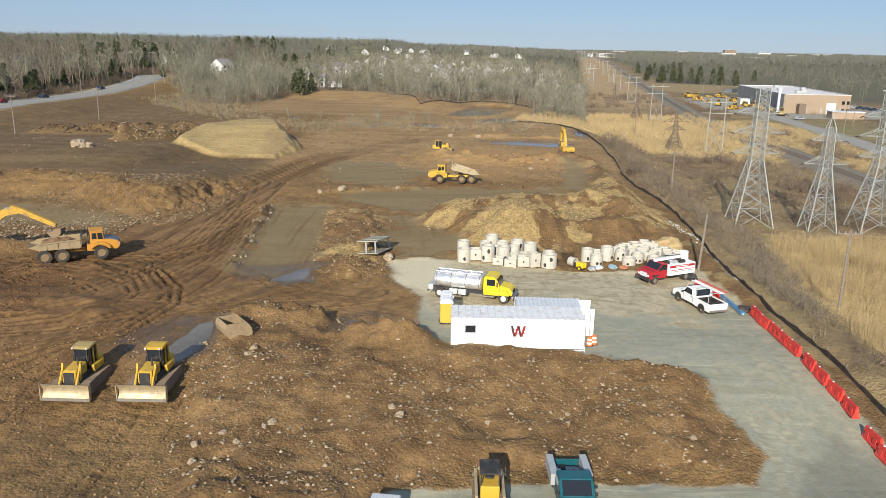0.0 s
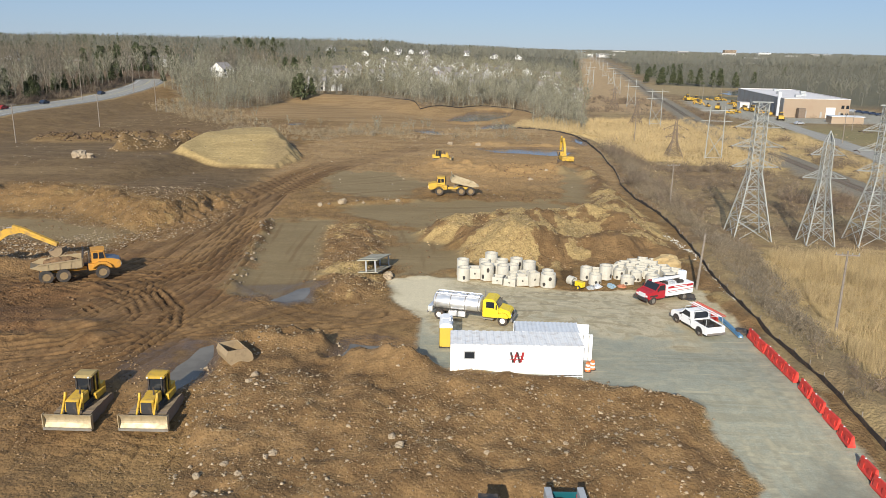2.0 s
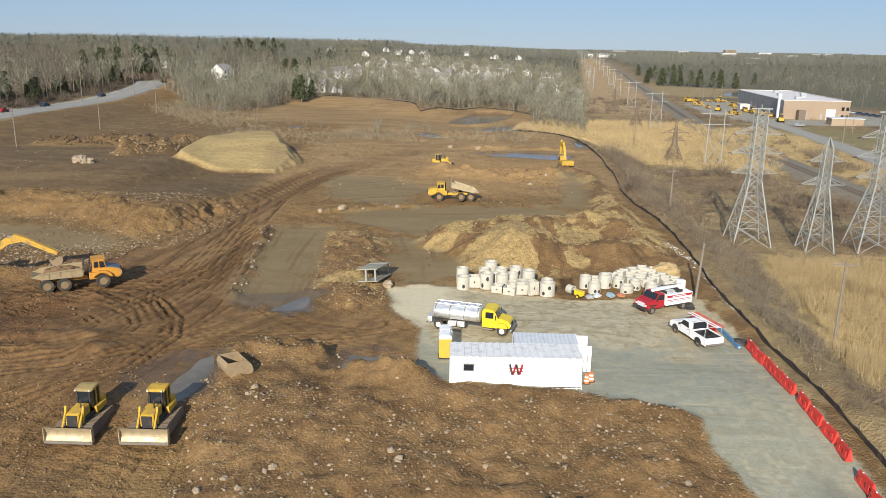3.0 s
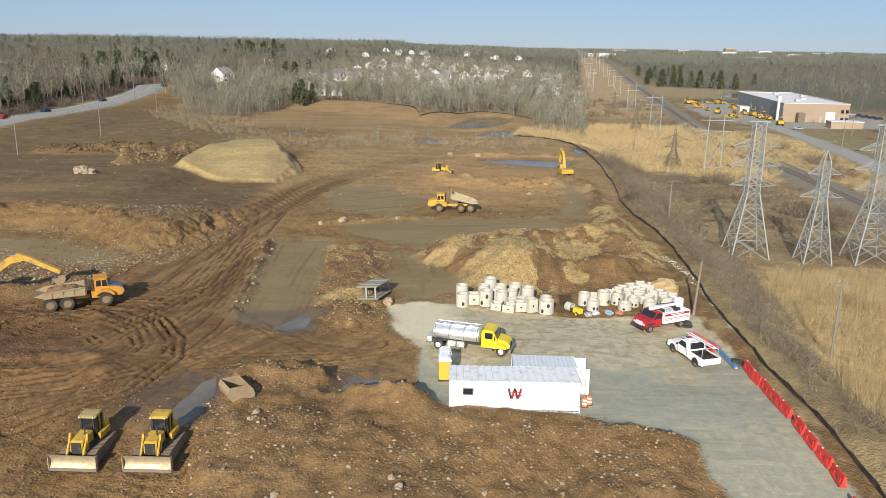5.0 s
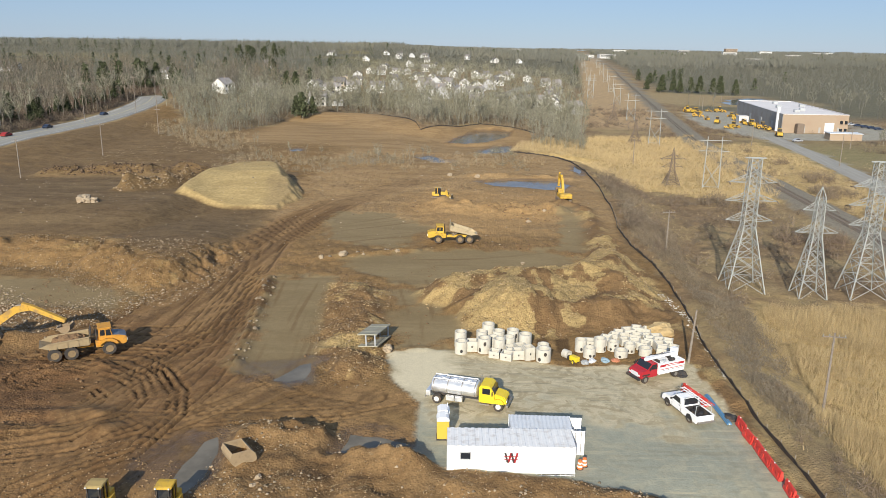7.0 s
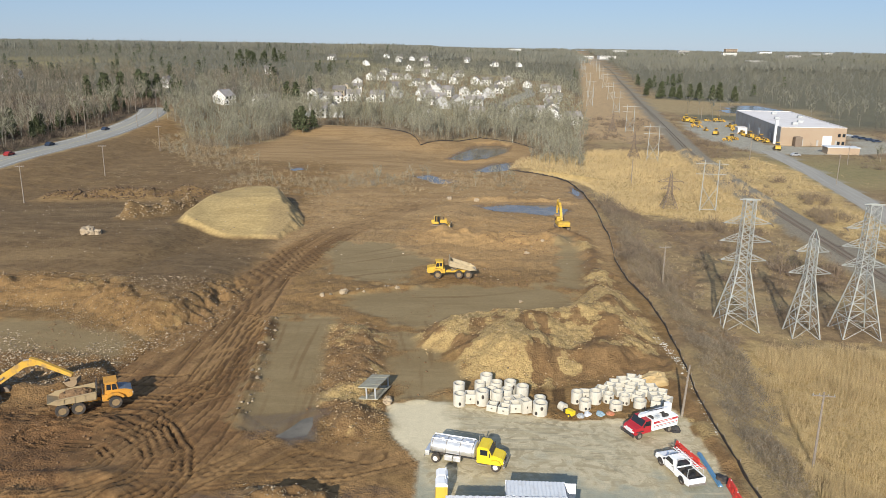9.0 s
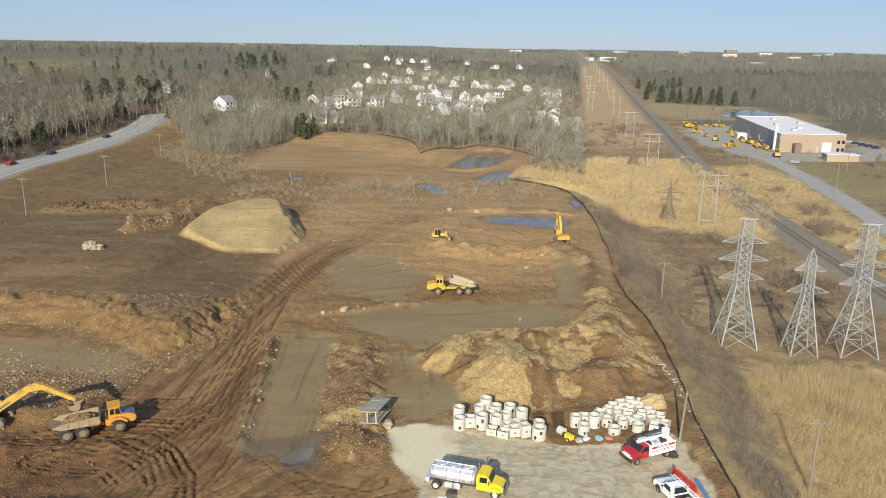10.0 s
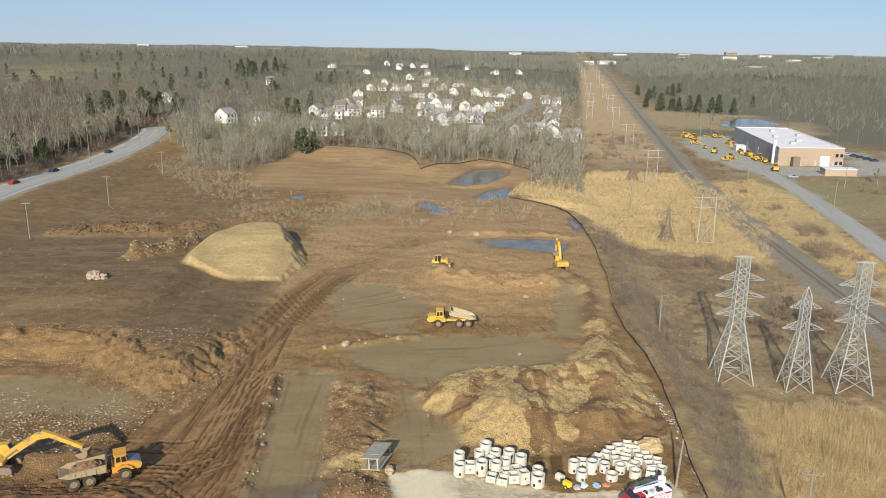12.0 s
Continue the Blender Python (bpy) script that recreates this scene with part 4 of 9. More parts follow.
    b = bump(n, l, weigh(vor.outputs["Distance"]), 0.3, 0.06, b)
    l.new(b, p.inputs["Normal"])
    return m


def road_material(name, a, b, lines=()):
    """Worn paving; lines: offsets across it, widths and colours of painted stripes."""
    m, n, l, p = nodes_of(name)
    uv = n.new("ShaderNodeUVMap").outputs[0]
    co = n.new("ShaderNodeTexCoord").outputs["Object"]
    sep = n.new("ShaderNodeSeparateXYZ")
    l.new(uv, sep.inputs[0])
    lane = n.new("ShaderNodeMapping")
    lane.inputs["Scale"].default_value = (1.3, 0.03, 1)
    l.new(uv, lane.inputs["Vector"])
    f = noise_tex(n, l, 1.0, 5, 0.6, lane.outputs[0])
    c = mix_rgb(n, l, ramp(n, l, f, 0.35, 0.65), a, b)
    c = mix_rgb(n, l, ramp(n, l, noise_tex(n, l, 0.25, 5, 0.7, co), 0.5, 0.75, 0, 0.5), c, tuple(v * 0.72 for v in a))
    for off, width, col in lines:
        d = n.new("ShaderNodeMath")
        d.operation = "SUBTRACT"
        l.new(sep.outputs[0], d.inputs[0])
        d.inputs[1].default_value = off
        e = n.new("ShaderNodeMath")
        e.operation = "ABSOLUTE"
        l.new(d.outputs[0], e.inputs[0])
        c = mix_rgb(n, l, ramp(n, l, e.outputs[0], width * 0.6, width * 0.45, 0, 0.8), c, col)
    l.new(c, p.inputs["Base Color"])
    p.inputs["Roughness"].default_value, p.inputs["Specular IOR Level"].default_value = 0.92, 0.12
    l.new(bump(n, l, noise_tex(n, l, 14, 3, 0.6, co), 0.2, 0.02), p.inputs["Normal"])
    return m


def ribbon(name, pts, half, mat, label, lift=0.10):
    """Paving that follows a line over the ground, with a low edge down to it."""
    way, run = [], 0.0
    for a, b in zip(pts[:-1], pts[1:]):
        ln = math.hypot(b[0] - a[0], b[1] - a[1])
        k = max(1, int(ln // 5))
        way += [(a[0] + (b[0] - a[0]) * i / k, a[1] + (b[1] - a[1]) * i / k) for i in range(k)]
    way = np.array(way + [pts[-1]])
    for _ in range(6):
        way[1:-1] = (way[:-2] + 2 * way[1:-1] + way[2:]) / 4
    d = np.gradient(way, axis=0)
    d /= np.linalg.norm(d, axis=1)[:, None]
    side = np.stack([d[:, 1], -d[:, 0]], 1)
    offs = [-half - 0.15, -half, -half / 2, 0, half / 2, half, half + 0.15]
    run = np.concatenate([[0], np.cumsum(np.linalg.norm(np.diff(way, axis=0), axis=1))])
    co = np.stack([way + side * o for o in offs], 1)
    z = ground_z(co[..., 0], co[..., 1]) + lift
    z[:, 1:6] = np.maximum(z[:, 1:6], z[:, 3:4] - 0.02)
    z[:, 0] -= lift + 0.1
    z[:, 6] -= lift + 0.1
    k = len(offs)
    i = (np.arange(len(way) - 1)[:, None] * k + np.arange(k - 1)[None]).reshape(-1)
    me = bpy.data.meshes.new(name)
    quads = np.stack([i, i + 1, i + 1 + k, i + k], -1)
    fill_mesh(me, np.concatenate([co, z[..., None]], -1).reshape(-1, 3), quads)
    uv = np.stack([np.tile(offs, len(way)), np.repeat(run, k)], 1).astype(np.float32)
    me.uv_layers.new(name="across").data.foreach_set("uv", uv[quads.ravel()].ravel())
    me.materials.append(mat)
    return tagged(new(name, me), label, "road", kind="structure")


ribbon("road_main", ROAD, 7.0, road_material("worn_asphalt", (0.350, 0.335, 0.295), (0.292, 0.279, 0.246), ((-5.6, 0.25, (0.62, 0.60, 0.56)), (5.6, 0.25, (0.62, 0.60, 0.56)), (0.0, 0.3, (0.55, 0.47, 0.25)))), "worn grey asphalt main road with painted lines")
ribbon("road_access", ACCESS[:5], 3.9, road_material("pale_asphalt", (0.385, 0.360, 0.310), (0.330, 0.308, 0.264)), "pale paved access road to the depot")
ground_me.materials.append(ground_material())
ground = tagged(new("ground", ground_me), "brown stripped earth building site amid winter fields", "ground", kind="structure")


def gz(x, y):
    return float(ground_z(np.array([float(x)]), np.array([float(y)]))[0])


def gz_many(x, y):
    return ground_z(np.asarray(x, float), np.asarray(y, float))


# ---- water ----
for k, (pts, level) in enumerate(zip(PONDS, LEVELS)):
    cell = 0.4 if 5 <= k <= 8 else 0.8
    reach = 0.45 if 5 <= k <= 8 else 1.2
    px_, py_ = [p[0] for p in pts], [p[1] for p in pts]
    ax, ay = np.arange(min(px_) - 2, max(px_) + 2, cell), np.arange(min(py_) - 2, max(py_) + 2, cell)
    gx, gy = np.meshgrid(ax, ay)
    hold = inside(gx, gy, pts) + (0.5 if 5 <= k <= 8 else 2.2) * fbm(gx, gy, 3.0, 3, 18) > -reach
    i = (np.arange(len(ay) - 1)[:, None] * len(ax) + np.arange(len(ax) - 1)[None])
    cells = (hold[:-1, :-1] & hold[1:, 1:] & hold[1:, :-1] & hold[:-1, 1:])
    i = i[cells]
    me = bpy.data.meshes.new("puddle")
    fill_mesh(me, np.stack([gx, gy, np.full(gx.shape, level - (0.20 if 5 <= k <= 8 else 0.30))], -1).reshape(-1, 3), np.stack([i, i + 1, i + 1 + len(ax), i + len(ax)], -1))
    me.materials.append(WATER)
    tagged(new("water_puddle", me), "shallow muddy standing water reflecting the sky", "water", kind="structure")

# ---- building blocks ----
def link_mesh(name, bm, mat, parent=None, label="", smooth=False):
    bmesh.ops.recalc_face_normals(bm, faces=bm.faces[:])
    me = bpy.data.meshes.new(name)
    bm.to_mesh(me)
    bm.free()
    me.materials.append(mat)
    if smooth:
        me.polygons.foreach_set("use_smooth", np.ones(len(me.polygons), bool))
    ob = new(name, me)
    if parent is not None:
        ob.parent = parent
    if label:
        ob["label"] = label
    return ob


def part(name, bm, material, parent, label="", smooth=False):
    return link_mesh(name, bm, material, parent, label, smooth)


def thing(name, label, category, group="", m=None):
    ob = new(name)
    ob.empty_display_size = 0.3
    tagged(ob, label, category, group)
    if m is not None:
        ob.matrix_world = m
    return ob


def box(bm, c, s, rot=None, bevel=0.0):
    """A box of size s about c; rot: degrees about x, y, z."""
    m = Matrix.Translation(c) @ (pose(0, 0, 0, *rot) if rot else Matrix()) @ Matrix.Diagonal((*s, 1))
    r = bmesh.ops.create_cube(bm, size=1, matrix=m)
    if bevel:
        edges = {e for v in r["verts"] for e in v.link_edges}
        bmesh.ops.bevel(bm, geom=list(edges), offset=bevel, segments=2, affect="EDGES", profile=0.6)
    return bm


def rod(bm, a, b, r0, r1=None, n=6, caps=True):
    a, b = Vector(a), Vector(b)
    d = b - a
    q = d.to_track_quat("Z", "Y").to_matrix().to_4x4()
    m = Matrix.Translation((a + b) / 2) @ q
    bmesh.ops.create_cone(bm, cap_ends=caps, cap_tris=False, segments=n, radius1=r0, radius2=r0 if r1 is None else r1, depth=d.length, matrix=m)
    return bm


def prism(bm, outline, y0, y1, axis_map=lambda u, v, w: (u, w, v)):
    """Extrude an outline given in the side view (x, z) from y0 to y1."""
    a = [bm.verts.new(axis_map(u, v, y0)) for u, v in outline]
    b = [bm.verts.new(axis_map(u, v, y1)) for u, v in outline]
    bm.faces.new(a)
    bm.faces.new(b[::-1])
    k = len(outline)
    for i in range(k):
        bm.faces.new((a[i], b[i], b[(i + 1) % k], a[(i + 1) % k]))
    return bm


def ring(bm, r_out, r_in, z0, z1, n=24, cx=0.0, cy=0.0):
    """A hollow upright tube."""
    loops = []
    for r, z in ((r_out, z0), (r_out, z1), (r_in, z1), (r_in, z0)):
        loops.append([bm.verts.new((cx + r * math.cos(2 * math.pi * i / n), cy + r * math.sin(2 * math.pi * i / n), z)) for i in range(n)])
    for k in range(4):
        p, q = loops[k], loops[(k + 1) % 4]
        for i in range(n):
            bm.faces.new((p[i], p[(i + 1) % n], q[(i + 1) % n], q[i]))
    return bm


def B():
    return bmesh.new()


def wheel(parent, x, y, r, w, tyre=RUBBER, rim=RIM_W, lugs=0):
    """A wheel whose axle runs along y, as part of a vehicle: tyre, and rim under it."""
    bm = B()
    n = 2 * lugs if lugs else 20
    prof = [(r * 0.55, -w / 2), (r * 0.92, -w / 2), (r, -w * 0.36), (r, w * 0.36), (r * 0.92, w / 2), (r * 0.55, w / 2)]
    loops = [[bm.verts.new((q * math.cos(2 * math.pi * i / n), py, q * math.sin(2 * math.pi * i / n))) for i in range(n) for q in (pr * (0.93 if lugs and i % 2 and pr > r * 0.95 else 1),)] for pr, py in prof]
    for a, b in zip(loops, loops[1:] + loops[:1]):
        for i in range(n):
            bm.faces.new((a[i], a[(i + 1) % n], b[(i + 1) % n], b[i]))
    t = part("tyre", bm, tyre, parent)
    t.location = (x, y, r)
    bm = B()
    rod(bm, (0, -w * 0.42, 0), (0, w * 0.42, 0), r * 0.56, n=16)
    rod(bm, (0, -w * 0.48, 0), (0, w * 0.48, 0), r * 0.2, n=10)
    part("rim", bm, rim, t)
    return t


def merge_stuff(name, mat, chunks, label, category):
    """One object from many (verts, tris) chunks."""
    vs, fs, off = [], [], 0
    for v, f in chunks:
        vs.append(v)
        fs.append(f + off)
        off += len(v)
    me = bpy.data.meshes.new(name)
    fill_mesh(me, np.concatenate(vs), np.concatenate(fs))
    me.materials.append(mat)
    return tagged(new(name, me), label, category, kind="stuff")


def spread(proto_list, xs, ys, zs, sizes, rs):
    """Copies of prototype arrays (verts, tris), turned and scaled, as merged arrays."""
    V, F, off = [], [], 0
    which = rs.randint(len(proto_list), size=len(xs))
    for k, (pv, pf) in enumerate(proto_list):
        idx = np.nonzero(which == k)[0]
        if not len(idx):
            continue
        a = rs.rand(len(idx)) * 2 * np.pi
        c, s = np.cos(a)[:, None], np.sin(a)[:, None]
        sz = sizes[idx][:, None]
        wd = sz * (0.85 + 0.3 * rs.rand(len(idx)))[:, None]
        vx = (pv[None, :, 0] * c - pv[None, :, 1] * s) * wd + xs[idx][:, None]
        vy = (pv[None, :, 0] * s + pv[None, :, 1] * c) * wd + ys[idx][:, None]
        vz = pv[None, :, 2] * sz + zs[idx][:, None]
        V.append(np.stack([vx, vy, vz], -1).reshape(-1, 3))
        F.append((pf[None] + (np.arange(len(idx)) * len(pv))[:, None, None]).reshape(-1, 3) + off)
        off += len(idx) * len(pv)
    return np.concatenate(V), np.concatenate(F)


class Tris:
    """Collects thin branches and blades as triangles."""

    def __init__(self):
        self.v, self.f = [], []

    def limb(self, a, b, r0, r1, n=3):
        a, b = np.array(a, float), np.array(b, float)
        d = b - a
        d = d / (np.linalg.norm(d) + 1e-9)
        u = np.cross(d, (0.31, 0.17, 0.93) if abs(d[2]) < 0.9 else (1, 0, 0))
        u = u / np.linalg.norm(u)
        w = np.cross(d, u)
        k = len(self.v)
        for c, r in ((a, r0), (b, r1)):
            for i in range(n):
                t = 2 * np.pi * i / n
                self.v.append(c + r * (u * np.cos(t) + w * np.sin(t)))
        for i in range(n):
            j = (i + 1) % n
            self.f += [(k + i, k + j, k + n + j), (k + i, k + n + j, k + n + i)]

    def blade(self, a, b, w, side=None):
        a, b = np.array(a, float), np.array(b, float)
        s = np.array(side, float)
        s = s / (np.linalg.norm(s) + 1e-9) * w / 2
        k = len(self.v)
        self.v += [a - s, a + s, b]
        self.f.append((k, k + 1, k + 2))

    def leaf(self, c, r, rs):
        k = len(self.v)
        u, v = rs.randn(3), rs.randn(3)
        u, v = u / np.linalg.norm(u) * r, v / np.linalg.norm(v) * r
        self.v += [np.array(c) + u, np.array(c) - u * 0.6 + v, np.array(c) - u * 0.6 - v]
        self.f.append((k, k + 1, k + 2))

    def arrays(self):
        return np.array(self.v), np.array(self.f, int)

    def mesh(self, name, mat):
        me = bpy.data.meshes.new(name)
        fill_mesh(me, *self.arrays())
        me.materials.append(mat)
        return me


def bare_tree(rs, leaders=3, limbs=5, twigs=8, thick=1.0, girth=1.0):
    """A leafless tree one metre tall with steep leaders: wood and twig triangles."""
    wood, fine = Tris(), Tris()
    fork = np.array((rs.randn() * 0.015, rs.randn() * 0.015, 0.22 + 0.2 * rs.rand()))
    wood.limb((0, 0, -0.03), fork, 0.011 * girth, 0.008 * girth, 3)
    turn = rs.rand() * 6.28
    for q in range(leaders):
        a = turn + 6.28 * q / leaders + 0.5 * rs.randn()
        out = np.array((np.cos(a), np.sin(a), 0.0))
        mid = fork + out * (0.05 + 0.05 * rs.rand()) + np.array((0, 0, 0.22 + 0.1 * rs.rand()))
        end = mid + out * (0.03 + 0.10 * rs.rand()) + np.array((0, 0, 0.24 + 0.16 * rs.rand()))
        if girth < 1:
            wood.blade(fork, end, 0.011, (-np.sin(a), np.cos(a), 0.2))
            wood.blade(fork, end, 0.011, (np.cos(a), np.sin(a), 0.2))
        else:
            wood.limb(fork, mid, 0.0065, 0.0045)
            wood.limb(mid, end, 0.0045, 0.001)
        for i in range(limbs):
            k = (i + rs.rand()) / limbs
            base = fork + (mid - fork) * (0.3 + 1.4 * k) if k < 0.5 else mid + (end - mid) * (2 * k - 1)
            b = a + 1.5 * rs.randn()
            ln = (0.26 - 0.12 * k) * (0.7 + 0.6 * rs.rand())
            tip = base + ln * np.array((0.55 * np.cos(b), 0.55 * np.sin(b), 0.83))
            wood.blade(base, tip, 0.009, (-np.sin(b), np.cos(b), 0.3))
            for j in range(twigs):
                p = base + (tip - base) * (0.25 + 0.75 * rs.rand())
                d = np.array((0.5 * np.cos(b), 0.5 * np.sin(b), 0.75)) + rs.randn(3) * 0.42
                d = d / np.linalg.norm(d) * (0.07 + 0.10 * rs.rand())
                fine.blade(p, p + d, 0.0115 * thick, rs.randn(3))
    return wood, fine


def pine_tree(rs, whorls=13, boughs=9):
    """An evergreen one metre tall: trunk and needle clumps."""
    wood, fine = Tris(), Tris()
    wood.limb((0, 0, -0.03), (0, 0, 0.95), 0.02, 0.004, 5)
    for i in range(whorls):
        h = 0.14 + 0.84 * i / whorls
        r = 0.27 * (1 - h) ** 0.75 + 0.03
        for j in range(boughs):
            a = rs.rand() * 2 * np.pi
            ln = r * (0.65 + 0.5 * rs.rand())
            e = np.array((ln * np.cos(a), ln * np.sin(a), h + 0.03 - 0.05 * rs.rand()))
            wood.limb((0, 0, h), e, 0.004, 0.001)
            for k in range(5):
                c = np.array((0, 0, h)) + (e - np.array((0, 0, h))) * (0.35 + 0.65 * rs.rand()) + rs.randn(3) * 0.02
                fine.leaf(c, 0.045 * (0.7 + 0.6 * rs.rand()), rs)
    return wood, fine


def bush(rs, stems=9, width=0.55, thick=1.0, twigs=34):
    """A rounded leafless shrub about one metre tall: a few stems and a cloud of short twigs."""
    fine = Tris()
    for i in range(stems):
        a, b = rs.rand() * 2 * np.pi, rs.rand() ** 0.6
        p = np.array((0.12 * rs.randn(), 0.12 * rs.randn(), -0.05))
        fine.blade(p, p + np.array((width * b * np.cos(a), width * b * np.sin(a), (0.7 + 0.4 * rs.rand()) * math.sqrt(max(0.08, 1 - 0.8 * b * b)))), 0.030 * thick, rs.randn(3))
    for i in range(twigs):
        d = rs.randn(3)
        d[2] = abs(d[2])
        d = d / np.linalg.norm(d) * (0.45 + 0.5 * rs.rand())
        c = d * np.array((width, width, 0.9)) * (1 + 0.25 * rs.randn())
        c[2] = max(c[2], 0.05)
        e = d * 0.12 + rs.randn(3) * 0.09 + np.array((0, 0, 0.05))
        fine.blade(c - e * 0.5, c + e, 0.024 * thick, rs.randn(3))
    return fine


# ---- woods, brush, reeds ----
rs = np.random.RandomState(11)
protos = [bare_tree(rs) for _ in range(8)]
wood_protos, twig_protos = [p[0].arrays() for p in protos], [p[1].arrays() for p in protos]
light = [bare_tree(rs, 2, 4, 6, 2.6, 0.8) for _ in range(7)]
l_wood, l_twig = [p[0].arrays() for p in light], [p[1].arrays() for p in light]


def scatter(n, x0, x1, y0, y1, keep, seed):
    r = np.random.RandomState(seed)
    x, y = x0 + (x1 - x0) * r.rand(n), y0 + (y1 - y0) * r.rand(n)
    k = keep(x, y)
    return x[k], y[k], r


def clear_of(x, y):
    """Where trees may stand: off the site, the roads, the railway corridor, the reeds and the yards."""
    ok = inside(x, y, SITE) < -1.5
    ok &= line_dist(x, y, ROAD) > 10
    rail_x = np.interp(y, [p[1] for p in RAIL], [p[0] for p in RAIL])
    corridor = (x > rail_x - 50) & (x < rail_x + 9) & (y < 900)
    corridor |= (x > rail_x - 48) & (x < rail_x + 9)
    ok &= ~corridor
    ok &= ~((x > rail_x + 9) & (x < 235) & (y < 520))
    ok &= inside(x, y, LOT) < -4
    for q in GLADES:
        ok &= inside(x, y, q) < 3
    return ok


def in_houses(x, y):
    return (x > -105) & (x < 118) & (y > 428) & (y < 960)


def trees(name, x, y, h, r, wood, twig, label):
    z = ground_z(x, y, False)
    state = r.get_state()
    v, f = spread(wood, x, y, z, h, r)
    merge_stuff(name + "_trunks", BARK_FAR if name in ("wide_wood", "garden_trees") else (BARK if name == "roadside_wood" else BARK_PALE), [(v, f)], label, "trees")
    r.set_state(state)
    v, f = spread(twig, x, y, z, h, r)
    merge_stuff(name + "_twigs", TWIG_HAZED if name == "wide_wood" else (TWIG_DARK if name == "roadside_wood" else TWIG), [(v, f)], "grey-brown bare twigs of " + label, "trees")


# wood behind the site, thick with saplings, and tall trees in it
x, y, r = scatter(3300, -146, 76, 285, 450, lambda x, y: clear_of(x, y) & (x < 76) & ~((np.abs(x + 127) < 9) & (y > 416) & (y < 445)), 21)
h = (4.5 + 5.5 * r.rand(len(x)) + 5.0 * (r.rand(len(x)) > 0.86)) * (0.8 + 0.2 * step(300, 400, y))
trees("winter_wood", x, y, h, r, wood_protos, twig_protos, "leafless winter wood behind the cleared site")
# wood beyond the road
x, y, r = scatter(2100, -420, -100, 150, 620, lambda x, y: clear_of(x, y) & ((x < -158) | (y > 440)) & ((line_dist(x, y, ROAD) < 60) | (fbm(x, y, 50, 2, 86) > -0.1)), 22)
trees("roadside_wood", x, y, 9 + 8 * r.rand(len(x)), r, wood_protos, twig_protos, "leafless wood beside the main road")
# garden trees among the houses and the wood behind them
x, y, r = scatter(1500, -120, 122, 430, 980, clear_of, 23)
trees("garden_trees", x, y, 7 + 7 * r.rand(len(x)), r, l_wood, l_twig, "leafless garden trees between houses")
x, y, r = scatter(9500, -1100, 1250, 430, 1750, lambda x, y: clear_of(x, y) & ~in_houses(x, y) & (np.abs(x) < 0.62 * y + 60) & (fbm(x, y, 120, 3, 87) > -0.33), 24)
trees("wide_wood", x, y, 9 + 8 * r.rand(len(x)), r, l_wood, l_twig, "wide leafless wood on low hills")


# the woods further out are clumps of crowns
def crown(rs):
    t = Tris()
    for _ in range(13):
        a = rs.randn(2) * 0.22
        b = a * 1.5 + rs.randn(2) * 0.14
        t.blade((a[0], a[1], 0.1 + 0.3 * rs.rand()), (b[0], b[1], 0.62 + 0.38 * rs.rand()), 0.15, rs.randn(3))
    return t.arrays()


crowns = [crown(rs) for _ in range(8)]
x, y, r = scatter(30000, -3300, 3300, 1350, 4900, lambda x, y: (np.abs(x) < 0.64 * y + 60) & (np.abs(x - np.interp(y, [p[1] for p in RAIL], [p[0] for p in RAIL])) > 34) & (fbm(x, y, 330, 3, 91) > -0.26), 25)
v, f = spread(crowns, x, y, ground_z(x, y, False), 12 + 6 * r.rand(len(x)), r)
merge_stuff("distant_woods", TWIG_HAZED, [(v, f)], "distant grey-brown leafless woods to the horizon", "trees")
x, y, r = scatter(2600, -2200, 1600, 760, 3600, lambda x, y: clear_of(x, y) & (np.abs(x) < 0.62 * y) & (fbm(x, y, 150, 2, 92) > 0.27), 26)
pp = [pine_tree(rs, 7, 5) for _ in range(3)]
v, f = spread([p[1].arrays() for p in pp], x, y, ground_z(x, y, False), 12 + 6 * r.rand(len(x)), r)
merge_stuff("distant_pines", NEEDLE, [(v, f)], "dark evergreens dotted among distant woods", "trees")

# evergreens in the nearer woods
x, y, r = scatter(900, -520, 300, 300, 1100, lambda x, y: clear_of(x, y) & ~in_houses(x, y) & ((x < -150) | (y > 560)) & (fbm(x, y, 60, 2, 98) > 0.24), 33)
v, f = spread([p[1].arrays() for p in [pine_tree(rs, 9, 6) for _ in range(3)]], x, y, ground_z(x, y, False), 10 + 7 * r.rand(len(x)), r)
merge_stuff("evergreens", NEEDLE, [(v, f)], "dark evergreens dotted among leafless woods", "trees")

# brush between the silt fence and the towers, and along the railway
bushes = [bush(rs, 9, 0.55, 1.7, 42).arrays() for _ in range(7)]
thickets = [bush(rs, 7, 0.8, 1.7, 74).arrays() for _ in range(6)]


